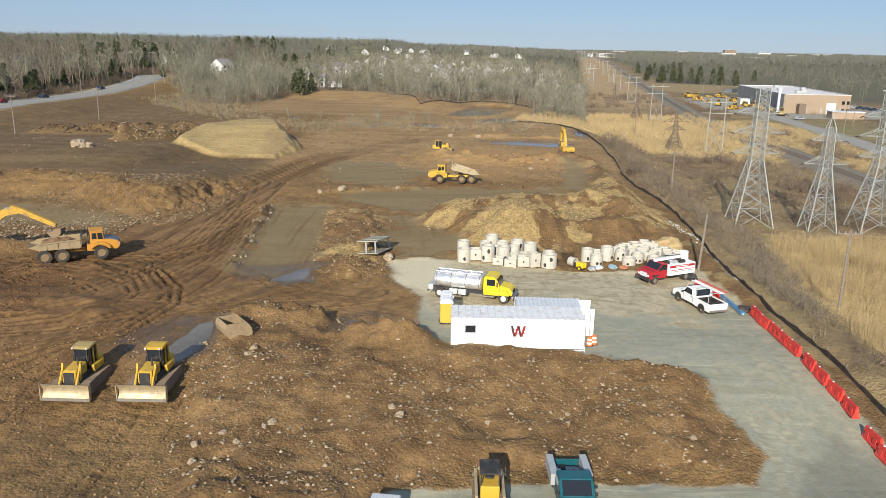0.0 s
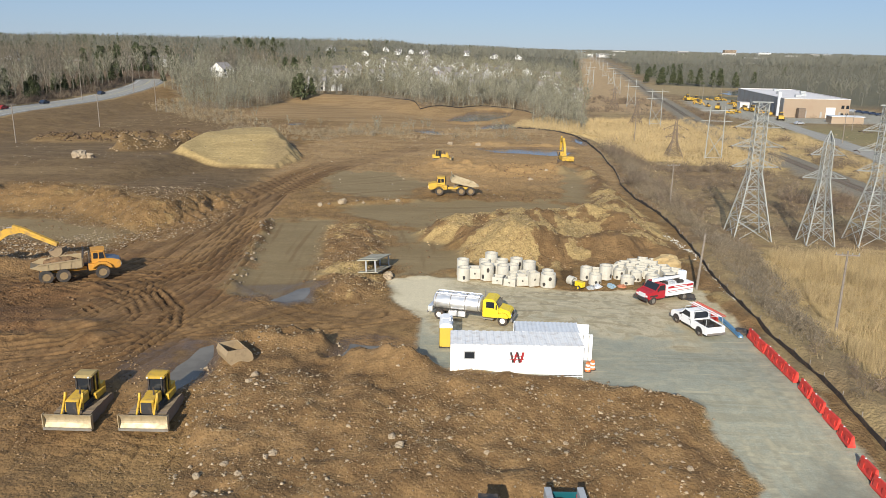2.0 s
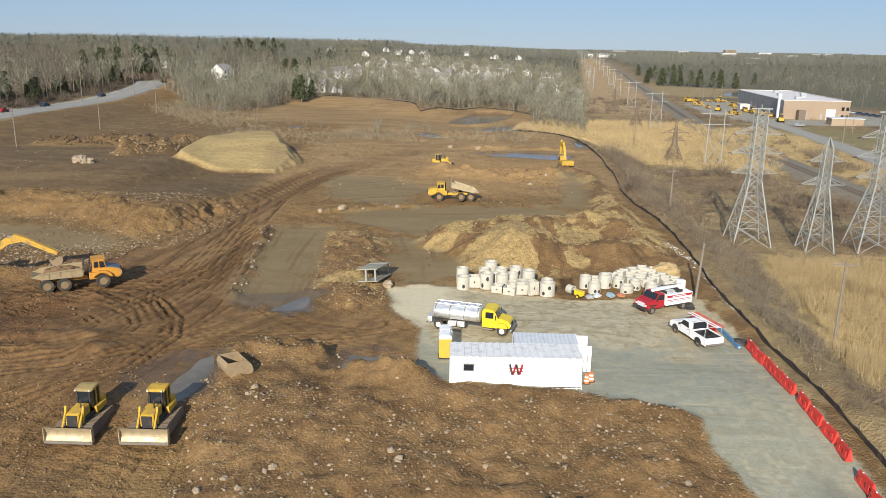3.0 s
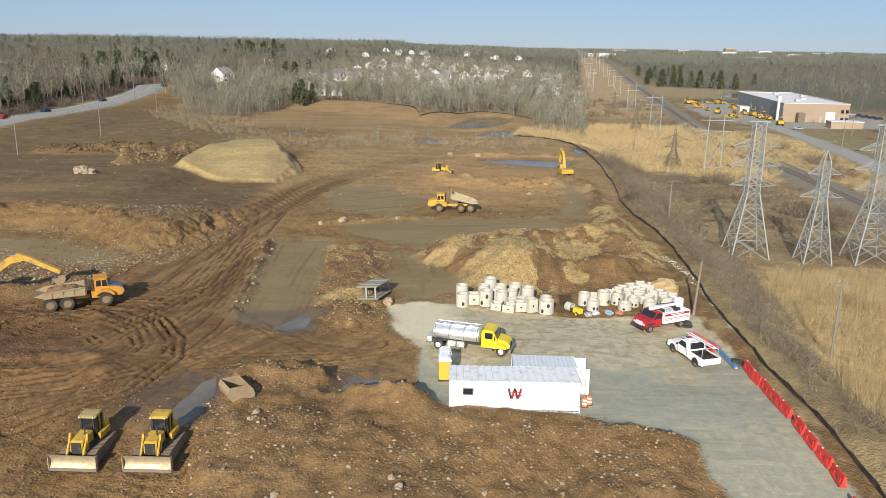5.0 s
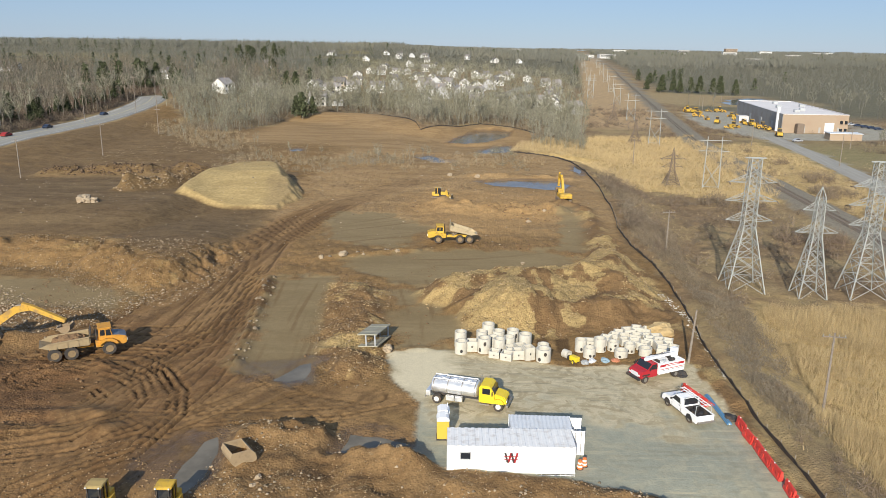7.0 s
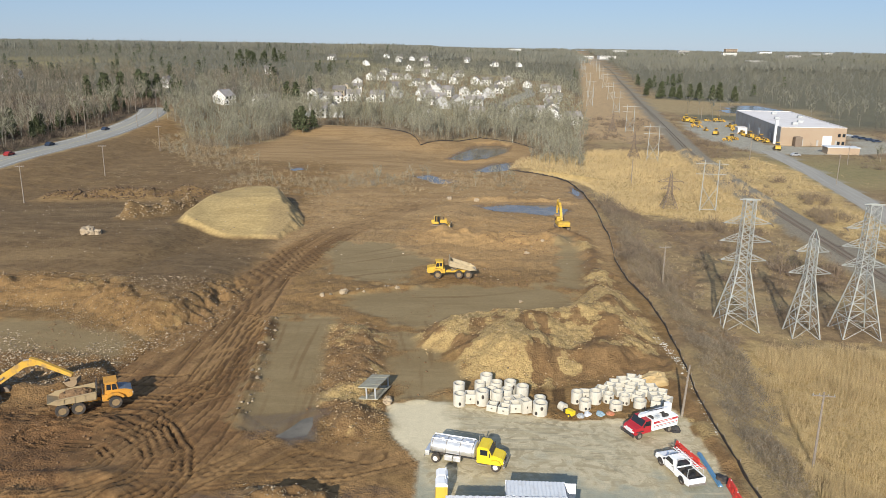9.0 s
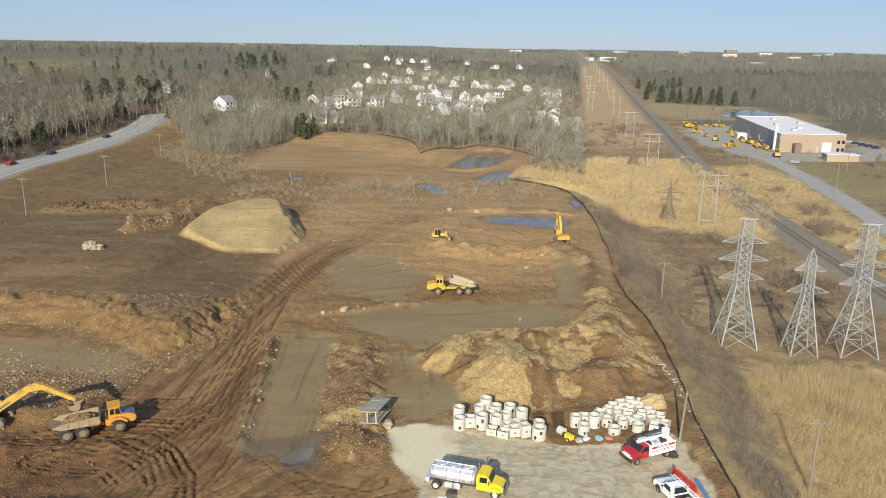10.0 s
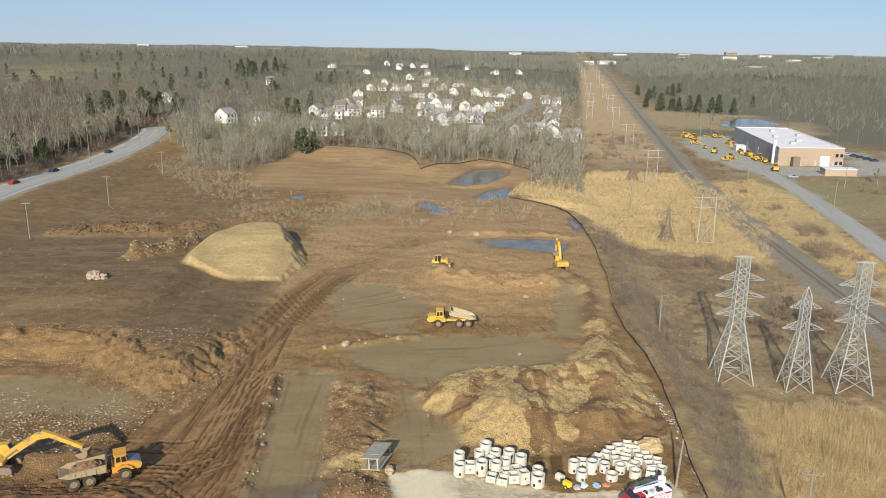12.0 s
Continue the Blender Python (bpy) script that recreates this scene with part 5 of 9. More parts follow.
def brush_here(x, y):
    xf = np.interp(y, [p[1] for p in FENCE], [p[0] for p in FENCE])
    a = (x > xf + 2.0) & (inside(x, y, REEDS_FAR) < 1) & (inside(x, y, REEDS_NEAR) < 2) & (y < 268)
    a |= (y > 268) & (x > 34 + 0.1 * (y - 268)) & (inside(x, y, REEDS_FAR) < 0)
    a &= (line_dist(x, y, RAIL) > 6.5) & (line_dist(x, y, ACCESS) > 9) & (inside(x, y, LOT) < -3) & (x < 240)
    dens = 0.05 + fbm(x, y, 22, 3, 93) + 0.35 * step(14, 5, x - xf) * (y < 215)
    rail_x = np.interp(y, [p[1] for p in RAIL], [p[0] for p in RAIL])
    dens = dens + 0.25 * ((x > rail_x) & (x < rail_x + 22) & (y > 200)) - 0.3 * ((x > rail_x + 20) & (y < 330))
    dens = dens + 0.30 * ((y > 112) & (y < 205) & (x < 98))
    return a & (dens + 0.9 * fbm(x, y, 7, 2, 90) > 0.13)


x, y, r = scatter(14500, 30, 240, 45, 520, brush_here, 27)
keep = (r.rand(len(x)) < np.where(y < 260, 1, 0.6))
x, y = x[keep], y[keep]
v, f = spread(thickets, x, y, gz_many(x, y), (1.0 + 1.4 * r.rand(len(x))) * (0.7 + 0.8 * step(-0.15, 0.3, fbm(x, y, 11, 2, 101))) * (0.6 + 0.4 * step(95, 130, y)), r)
merge_stuff("brush", BRUSH, [(v, f)], "grey-brown leafless brush on rough ground", "brush")
x, y, r = scatter(3800, 31, 50, 40, 215, lambda x, y: (x - np.interp(y, [p[1] for p in FENCE], [p[0] for p in FENCE]) > 2.2) & (x - np.interp(y, [p[1] for p in FENCE], [p[0] for p in FENCE]) < 7.5 + 9 * fbm(x, y, 18, 2, 99)) & (step(60, 95, y) + 1.6 * fbm(x, y, 7, 3, 100) > 0.2), 34)
v, f = spread(thickets, x, y, gz_many(x, y), 0.7 + 0.9 * r.rand(len(x)), r)
merge_stuff("brush", BRUSH_GREY, [(v, f)], "dense grey leafless brush along the silt fence", "brush")
# undergrowth along the edge of the wood and inside it
x, y, r = scatter(5200, -140, 76, 285, 430, lambda x, y: (inside(x, y, SITE) < -1.0) & (inside(x, y, SITE) > -24) & (x < 72) & (line_dist(x, y, ROAD) > 9) & (inside(x, y, REEDS_FAR) < 0) & (fbm(x, y, 14, 2, 102) > -0.22), 35)
v, f = spread(bushes, x, y, gz_many(x, y), 1.4 + 2.0 * r.rand(len(x)), r)
merge_stuff("undergrowth", BRUSH_GREY, [(v, f)], "grey-brown leafless undergrowth at the foot of the wood", "brush")
x, y, r = scatter(2600, -205, -156, 140, 460, lambda x, y: (line_dist(x, y, ROAD) > 9.5) & (fbm(x, y, 12, 2, 88) > -0.18), 36)
v, f = spread(bushes, x, y, gz_many(x, y), 1.8 + 2.4 * r.rand(len(x)), r)
merge_stuff("undergrowth", BRUSH, [(v, f)], "brown leafless undergrowth beside the main road", "brush")
# scrub inside the far part of the site
x, y, r = scatter(1500, -70, 22, 210, 272, lambda x, y: (np.abs(y - 238 - 0.1 * x) < 12 + 30 * fbm(x, y, 12, 3, 94)) & (np.abs(x + 6) > 6), 28)
v, f = spread(bushes, x, y, gz_many(x, y), 0.9 + 1.2 * r.rand(len(x)), r)
merge_stuff("scrub", SCRUB, [(v, f)], "bare scrub left standing on the site", "brush")
x, y, r = scatter(1100, -126, -66, 240, 342, lambda x, y: inside(x, y, SCRUB_EDGE) + 14 * fbm(x, y, 12, 3, 89) > 1, 29)
v, f = spread(bushes, x, y, gz_many(x, y), 0.8 + 1.5 * r.rand(len(x)), r)
merge_stuff("scrub", SCRUB, [(v, f)], "bare scrub at the edge of the wood", "brush")
# thin pale saplings in the scrub
x, y, r = scatter(230, -122, 22, 212, 335, lambda x, y: (inside(x, y, SCRUB_EDGE) > -1) | ((np.abs(y - 238 - 0.1 * x) < 13) & (x > -60)), 37)
trees("scrub_saplings", x, y, 2.5 + 3.0 * r.rand(len(x)), r, wood_protos, twig_protos, "thin leafless saplings in the scrub")


def reed_tuft(rs, k=9, w=0.06):
    t = Tris()
    for _ in range(k):
        p = np.array((rs.randn() * 0.25, rs.randn() * 0.25, -0.05))
        e = p + np.array((rs.randn() * 0.16, rs.randn() * 0.16, 0.75 + 0.35 * rs.rand()))
        t.blade(p, e, w * (0.7 + 0.6 * rs.rand()), rs.randn(3))
    return t.arrays()


tufts = [reed_tuft(rs, 13, 0.034) for _ in range(8)]
x, y, r = scatter(12500, 34, 88, 44, 112, lambda x, y: inside(x, y, REEDS_NEAR) + 7 * fbm(x, y, 6, 3, 95) > 0, 30)
fine_tufts = [reed_tuft(rs, 22, 0.021) for _ in range(8)]
v, f = spread(fine_tufts, x, y, gz_many(x, y), (1.0 + 0.7 * r.rand(len(x))) * (1 + 0.8 * fbm(x, y, 7, 2, 104)), r)
merge_stuff("reeds", REED, [(v, f)], "tall golden dry reeds in a wet meadow", "reeds")
x, y, r = scatter(12000, 20, 110, 186, 360, lambda x, y: inside(x, y, REEDS_FAR) + 9 * fbm(x, y, 9, 3, 96) > 0, 31)
v, f = spread(tufts, x, y, gz_many(x, y), (1.1 + 0.7 * r.rand(len(x))) * (1 + 0.7 * fbm(x, y, 9, 2, 103)), r)
merge_stuff("reeds", REED, [(v, f)], "tall golden dry reeds beside the power line", "reeds")
x, y, r = scatter(6500, 94, 140, 150, 340, lambda x, y: (inside(x, y, MEADOW) + 5 * fbm(x, y, 9, 3, 113) > 0) & (line_dist(x, y, RAIL) > 6) & (line_dist(x, y, ACCESS) > 6), 38)
v, f = spread(tufts, x, y, gz_many(x, y), (0.6 + 0.5 * r.rand(len(x))) * (1 + 0.8 * fbm(x, y, 9, 2, 114)), r)
merge_stuff("meadow_grass", REED, [(v, f)], "tall dry grass between railway and access road", "grass")
x, y, r = scatter(9000, -126, 30, 205, 342, lambda x, y: (inside(x, y, SCRUB_EDGE) + 9 * fbm(x, y, 9, 3, 115) > 0) | ((np.abs(y - 236 - 0.1 * x) < 10 + 26 * fbm(x, y, 11, 3, 116)) & (x > -66)), 39)
v, f = spread(tufts, x, y, gz_many(x, y), 0.7 + 0.9 * r.rand(len(x)), r)
merge_stuff("dry_grass", REED_DULL, [(v, f)], "patches of dry straw-coloured grass in the scrub", "grass")
# thin dry grass over the rough ground
x, y, r = scatter(8000, 32, 150, 50, 330, lambda x, y: (x > np.interp(y, [p[1] for p in FENCE], [p[0] for p in FENCE]) + 1.5) & (line_dist(x, y, RAIL) > 6) & (line_dist(x, y, ACCESS) > 6) & (inside(x, y, LOT) < -2) & (fbm(x, y, 16, 3, 97) > -0.1), 32)
v, f = spread(tufts, x, y, gz_many(x, y), 0.35 + 0.4 * r.rand(len(x)), r)
merge_stuff("dry_grass", STRAW, [(v, f)], "thin tufts of dry grass on rough ground", "grass")


# ---- single trees at the edges of the woods ----
def tree_thing(kind, seed):
    r = np.random.RandomState(seed)
    if kind == "pine":
        w, t = pine_tree(r, 16, 11)
        e = thing("pine_tree", "dark green pine tree at the edge of the wood", "tree", "pines")
        mats = (BARK, NEEDLE)
    else:
        w, t = bare_tree(r, 5, 8, 9)
        e = thing("bare_tree", "tall leafless tree with pale limbs at the wood's edge", "tree", "bare trees")
        mats = (BARK_PALE, TWIG)
    for nm, g, mt in (("trunk", w, mats[0]), ("crown", t, mats[1])):
        o = new(nm, g.mesh(nm, mt))
        o.parent = e
    return e


def put(e, x, y, size, turn=0, z=None):
    e.matrix_world = pose(x, y, gz(x, y) if z is None else z, 0, 0, turn) @ Matrix.Diagonal((size, size, size, 1))


pine_kinds, bare_kinds = [tree_thing("pine", 40 + k) for k in range(3)], [tree_thing("bare", 50 + k) for k in range(4)]
PINES = [(-70, 356, 12.5), (-74, 362, 10), (-66, 361, 9), (-172, 268, 12), (-176, 296, 11), (-179, 308, 12), (-184, 284, 13), (-171, 312, 9), (-198, 440, 15), (-192, 446, 16), (-187, 438, 14), (-181, 446, 17), (-176, 441, 16), (-172, 449, 15), (-184, 452, 17), (-167, 462, 14), (-160, 452, 11), (-96, 470, 15), (-104, 482, 14), (-84, 455, 10), (-205, 452, 15), (-212, 446, 14), (-146, 390, 6)]
PINES += [(182 + 5.4 * k + 6 * math.sin(k * 2.3), 728 - 2.4 * k + 14 * math.cos(k * 1.7), 13 + 3 * math.sin(k * 1.3)) for k in range(14)]
PINES += [(-172 - 3.1 * k + 3 * math.sin(k * 4.1), 262 + 5.5 * k + 9 * math.cos(k * 2.7), 9.5 + 2.5 * math.sin(k * 1.9)) for k in range(12)]
PINES += [(-166 - 5 * abs(math.sin(k * 2.9)), 300 + 9.5 * k, 7.5 + 2.5 * math.sin(k * 2.3)) for k in range(11)]
PINES += [(-240 + 9 * math.sin(k * 2.1), 860 + 21 * k, 18 + 3 * math.sin(k)) for k in range(8)]
PINES += [(-318 + 7 * math.sin(k * 2.6), 606 + 5 * math.cos(k * 1.9), 13 + 2 * math.sin(k)) for k in range(4)]
BARES = [(-136 + 4.4 * k + 2.5 * math.sin(k * 3.1), 356 + 28 * math.sin(k * 0.19) ** 2 + 9 * math.cos(k * 5.3) + (26 if 14 < k < 28 else 0), 13.5 + 3.5 * math.sin(k * 2.1)) for k in range(46)]
BARES += [(-162 - 7 * abs(math.sin(k * 2.7)), 200 + 10.5 * k, 13 + 4 * math.cos(k * 1.9)) for k in range(23)]
BARES += [(184 + 5 * k + 3 * math.sin(k * 3.7), 330 + 9 * math.sin(k * 1.6), 7 + 1.5 * math.cos(k * 2.1)) for k in range(6)]
BARES += [(-152 + 5 * k, 468 + 7 * math.sin(k * 1.9), 13 + 2 * math.cos(k * 2.3)) for k in range(7)]
for kinds, places in ((pine_kinds, PINES), (bare_kinds, BARES)):
    for i, (x, y, s) in enumerate(places):
        src = kinds[i % len(kinds)]
        e = src if i < len(kinds) else copy_thing(src, Matrix())
        put(e, x, y, s, 47 * i)


# ---- pylons ----
def strut(bm, a, b, r=0.07):
    rod(bm, a, b, r, r, 4, False)


def lattice_tower(height, base, waist_h, waist, top_w, arms, peak, name_label):
    """A four-legged lattice tower: legs, bracing, crossarms, insulators."""
    e = thing("transmission_tower", name_label, "pylon", "power line towers")

    def half(z):
        return base / 2 + (waist / 2 - base / 2) * z / waist_h if z < waist_h else waist / 2 + (top_w / 2 - waist / 2) * (z - waist_h) / (height - waist_h)

    def corner(k, z):
        h = half(z)
        return (h * (1, 1, -1, -1)[k], h * (1, -1, -1, 1)[k], z)

    levels = [0, waist_h * 0.30, waist_h * 0.56, waist_h * 0.78, waist_h]
    z = waist_h
    while z < height - 0.9:
        z += max(1.25, (height - waist_h) / 9)
        levels.append(min(z, height))
    for k in range(4):
        bm = B()
        strut(bm, corner(k, -0.4), corner(k, waist_h), 0.115)
        strut(bm, corner(k, waist_h), corner(k, height), 0.085)
        part("leg", bm, GALV, e)
    def piece(name, parent, *ends):
        bm = B()
        strut(bm, *ends)
        return part(name, bm, GALV, parent)

    for k in range(4):
        j = (k + 1) % 4
        for z0, z1 in zip(levels[:-1], levels[1:]):
            piece("brace", e, corner(k, z0), corner(j, z1), 0.05)
            piece("brace", e, corner(j, z0), corner(k, z1), 0.05)
            piece("brace", e, corner(k, z1), corner(j, z1), 0.045)
            if z1 <= waist_h:
                m0 = (Vector(corner(k, z1)) + Vector(corner(j, z1))) / 2
                piece("brace", e, m0, (Vector(corner(k, z0)) + Vector(corner(k, z1))) / 2, 0.03)
                piece("brace", e, m0, (Vector(corner(j, z0)) + Vector(corner(j, z1))) / 2, 0.03)
    for az, span in arms:
        h = half(az)
        for s in (-1, 1):
            tip = (s * span, 0, az)
            a = piece("crossarm", e, (s * (h + (span - h) * 0.5), -h * 0.5, az), (s * (h + (span - h) * 0.5), h * 0.5, az), 0.045)
            for q in (-1, 1):
                piece("chord", a, (s * h, q * h, az), tip, 0.05)
                piece("chord", a, (s * h, q * h, az + 1.15), tip, 0.05)
                piece("chord", a, (s * (h + (span - h) * 0.5), q * h * 0.5, az), (s * h, q * h, az + 1.15), 0.045)
            bm = B()
            for q in (-1, 1):
                rod(bm, (s * span, 0, az), (s * span, q * 1.0, az - 0.25), 0.09, 0.09, 6)
            part("insulator", bm, RUST, a)
    bm = B()
    if peak:
        for k in range(4):
            strut(bm, corner(k, height), (0, 0, height + peak), 0.07)
        part("peak", bm, GALV, e)
    else:
        box(bm, (0, 0, height), (top_w + 1.6, 0.25, 0.18))
        part("top_beam", bm, GALV, e)
    return e


t1 = lattice_tower(21.8, 6.0, 10.6, 1.9, 1.6, [(11.7, 3.7), (14.9, 4.1), (17.9, 3.8)], 0, "tall galvanised lattice transmission tower among brush")
t1.matrix_world = pose(48.3, 121.3, -3.5, 0, 0, -3)
t3 = copy_thing(t1, pose(66.9, 118.9, -3.5, 0, 0, -3))
t2 = lattice_tower(16.2, 4.4, 10.0, 1.4, 1.1, [(10.6, 3.4), (14.2, 2.6)], 1.7, "slimmer galvanised lattice tower with a pointed top")
t2.matrix_world = pose(57.9, 118.1, -3.5, 0, 0, -3)
t4 = lattice_tower(10.8, 5.0, 5.4, 1.3, 0.5, [(6.6, 2.6), (8.8, 3.4)], 1.2, "old brown lattice tower standing in dry reeds")
t4.matrix_world = pose(63.2, 218.5, -4.4, 0, 0, 0)
for q in t4.children_recursive:
    q.data.materials[0] = RUST
t5 = copy_thing(t4, pose(89.5, 434, -5.0))
t5b = copy_thing(t4, pose(78, 330, -5.0))
t5["label"] = t5b["label"] = "old lattice tower far along the power line"


def h_frame(h, w):
    e = thing("h_frame_pylon", "two-legged pylon with cross bracing along the railway", "pylon", "h-frame pylons")
    for s in (-1, 1):
        bm = B()
        rod(bm, (s * w / 2, 0, -0.4), (s * w / 2 * 0.86, 0, h), 0.17, 0.12, 6)
        part("pole", bm, GALV, e)
    bm = B()
    for z in (h * 0.93, h * 0.74):
        box(bm, (0, 0, z), (w + 4.4 - (h * 0.93 - z) * 0.2, 0.15, 0.16))
    part("crossarm", bm, GALV, e)
    bm = B()
    strut(bm, (-w / 2, 0, h * 0.06), (w / 2 * 0.92, 0, h * 0.5), 0.09)
    strut(bm, (w / 2, 0, h * 0.06), (-w / 2 * 0.92, 0, h * 0.5), 0.09)
    box(bm, (0, 0, h * 0.08), (w, 0.14, 0.14))
    part("brace", bm, GALV, e)
    return e


hf = h_frame(15.5, 4.6)
HF = [(73.7, 216, -4.4), (84.6, 323.6, -5.0), (99.2, 434.5, -5.0), (117, 560, -4.8), (108, 620, -4), (140, 700, -3), (126, 720, -3), (165, 860, -2), (150, 880, -2), (190, 1020, -1), (172, 1050, -1), (216, 1190, 0), (198, 1220, 0), (245, 1380, 1), (222, 1400, 1), (270, 1560, 2), (245, 1570, 2), (298, 1760, 2), (272, 1770, 2)]
hf.matrix_world = pose(*HF[0], 0, 0, -4)
for k, (x, y, z) in enumerate(HF[1:]):
    o = copy_thing(hf, pose(x, y, gz(x, y) - 0.1, 0, 0, -8))


def wood_pole(h, arm, r=0.16):
    e = thing("utility_pole", "weathered wooden utility pole", "pole", "utility poles")
    bm = B()
    rod(bm, (0, 0, -0.5), (0, 0, h), r, r * 0.65, 8)
    part("pole", bm, WOOD, e)
    if arm:
        bm = B()
        box(bm, (0, 0, h - 0.5), (arm, 0.12, 0.14))
        part("crossarm", bm, WOOD, e)
        for s in (-0.45, -0.2, 0.2, 0.45):
            bm = B()
            rod(bm, (s * arm, 0, h - 0.43), (s * arm, 0, h - 0.2), 0.05, 0.04, 6)
            part("insulator", bm, GALV, e)
    return e


wp = wood_pole(10.0, 2.4)
plain = wood_pole(9.0, 0)
POLES = [(40.4, 138.5, -2.5, 12), (40.6, 75.5, -1.0, -8), (-109.5, 237.0, 0, 8), (-111, 193, 0, 5), (-147.5, 306, 6, 0), (-141.5, 342, 6, 0), (-139, 360, 5, 0), (-113.5, 294, 0, 0), (-158, 262, 0, 0), (-138, 425, 0, 0), (-126, 440, 0, 0)]
for k, (x, y, dz, t) in enumerate(POLES):
    o = wp if k == 0 else copy_thing(wp, Matrix())
    o.matrix_world = pose(x, y, gz(x, y), 0, 0, t) @ Matrix.Diagonal((1, 1, (10 + dz) / 10, 1))
PLAIN = [(27.8, 81.8, 0.72), (62, 262, 1.0), (50, 300, 1.0), (58, 350, 1.05), (60, 390, 1.05), (135.5, 268, 1.2), (128, 330, 1.25), (150, 470, 1.3), (178, 520, 1.3), (112, 180, 1.2), (166, 322, 1.0)]
for k, (x, y, s) in enumerate(PLAIN):
    o = plain if k == 0 else copy_thing(plain, Matrix())
    o.matrix_world = pose(x, y, gz(x, y), 0, 3 if k == 0 else 0, 0) @ Matrix.Diagonal((1, 1, s, 1))

# ---- houses ----
def house(w, d, h, rise, wall, label, wing=True, roof=None):
    """Gabled two-storey house, ridge along x, front to -y."""
    e = thing("house", label, "house", "houses of the estate")
    bm = B()
    prism(bm, [(-d / 2, 0), (-d / 2, h), (0, h + rise), (d / 2, h), (d / 2, 0)], -w / 2, w / 2, lambda u, v, s: (s, u, v))
    part("wall", bm, wall, e)
    ang = math.degrees(math.atan2(rise, d / 2))
    for s in (-1, 1):
        bm = B()
        box(bm, (0, s * d / 4, h + rise / 2 + 0.12), (w + 0.7, math.hypot(d / 2, rise) + 0.5, 0.18), (-s * ang, 0, 0))
        part("roof", bm, SHINGLE if roof is None else roof, e)
    for k, x in enumerate((-w * 0.32, 0.0, w * 0.32)):
        for z in (1.5, 4.1):
            if z > h - 0.6:
                continue
            bm = B()
            box(bm, (x, -d / 2 - 0.01, z), (1.1, 0.08, 1.3))
            wd = part("window", bm, GLASS, e)
            bm = B()
            box(bm, (x, -d / 2 - 0.03, z - 0.72), (1.4, 0.14, 0.12))
            part("sill", bm, SIDING, wd)
    for s in (-1, 1):
        bm = B()
        box(bm, (s * (w / 2 + 0.01), 0.0, h * 0.62), (0.08, 1.0, 1.3))
        part("window", bm, GLASS, e)
    bm = B()
    box(bm, (w * 0.3, d * 0.12, h + rise + 0.1), (0.7, 0.7, 1.4))
    part("chimney", bm, TANWALL, e)
    if wing:
        bm = B()
        prism(bm, [(-w * 0.75, 0), (-w * 0.75, h * 0.5), (-w * 0.5 - 0.01 - w * 0.0, h * 0.5 + 1.3), (-w * 0.45, h * 0.5), (-w * 0.45, 0)], -d / 2 - 2.0, d / 2 - 2.5)
        part("garage", bm, wall, e)
        bm = B()
        box(bm, (-w * 0.6, -d / 2 - 2.03, 1.1), (2.6, 0.08, 2.1))
        part("garage_door", bm, SIDING, e)
    return e


BEIGE = paint("beige_siding", (0.50, 0.42, 0.32), 0.6, amount=0.2, scale=0.3)
GREYSIDE = paint("grey_siding", (0.46, 0.46, 0.45), 0.6, amount=0.2, scale=0.3, spread=0.15)
hk = [
    house(9.5, 8, 5.2, 2.6, SIDING, "white-sided two-storey house with a grey roof"),
    house(8, 9.5, 5.0, 3.2, SIDING, "white house with a steep gable among bare trees", False),
    house(11, 7.5, 4.8, 2.2, SIDING, "long white-sided house with a low grey roof", True),
    house(9, 8, 5.0, 2.8, GREYSIDE, "grey-sided house among bare trees"),
    house(9, 8, 5.2, 3.0, BEIGE, "beige house with a brown roof among trees"),
]
WEST = [(-75.6, 432), (-68.3, 439), (-80.3, 510), (-94.1, 528), (-83.1, 562), (-82.3, 598), (-69.9, 537), (-88.7, 714), (-80.3, 627), (-88.7, 820), (-78, 822), (-81.4, 912), (-52.8, 535), (-43.1, 579), (-62, 838), (-51, 840), (-50, 652), (-59.7, 1015), (-23.8, 615), (-14, 632), (-34, 742), (-21, 728), (-34.5, 900), (-17.1, 432), (-19.1, 550), (-8.7, 491), (-28.1, 995)]
EAST = [(-1.4, 793), (-5, 602), (7.5, 604), (-10, 517), (2.5, 500), (13.4, 505), (16.3, 580), (12.4, 425), (20.5, 781), (32, 764), (25.4, 597), (35, 649), (41, 719), (50, 760), (56, 815), (25.5, 447), (36.5, 442), (48, 465), (75, 811), (90, 778), (65.9, 521), (71, 565), (76.5, 616), (83.4, 660), (91, 690), (98.6, 755), (60.6, 477), (72, 468), (-12.9, 850), (4.8, 911)]
FARTHER = [(-129.5, 435), (-189, 792), (-202, 546), (-112, 452), (-218, 318), (-364, 640), (-196, 300), (-236, 336), (-118, 1335), (-96, 1350), (-74, 1340), (-52, 1352), (-120, 1050), (-40, 1120), (60, 1180), (-180, 1150), (330, 560), (350, 570), (-90, 1240), (20, 1300), (100, 1250)]
TURN = [0, 90, 12, 75, -10, 85, 5, -80]
used = set()
for i, (x, y) in enumerate(WEST + EAST + FARTHER):
    k = 4 if (x, y) in ((-83.1, 562), (-82.3, 598)) else (1 if i == 57 else (i * 7 + i // 3) % 4)
    if i in (27 + 15, 27 + 16, 24):
        k = 3
    src = hk[k]
    o = src if k not in used else copy_thing(src, Matrix())
    used.add(k)
    o.matrix_world = pose(x, y, gz(x, y) - 0.1, 0, 0, 62 if i == 57 else TURN[i % 8] + 7 * math.sin(i * 3.3))
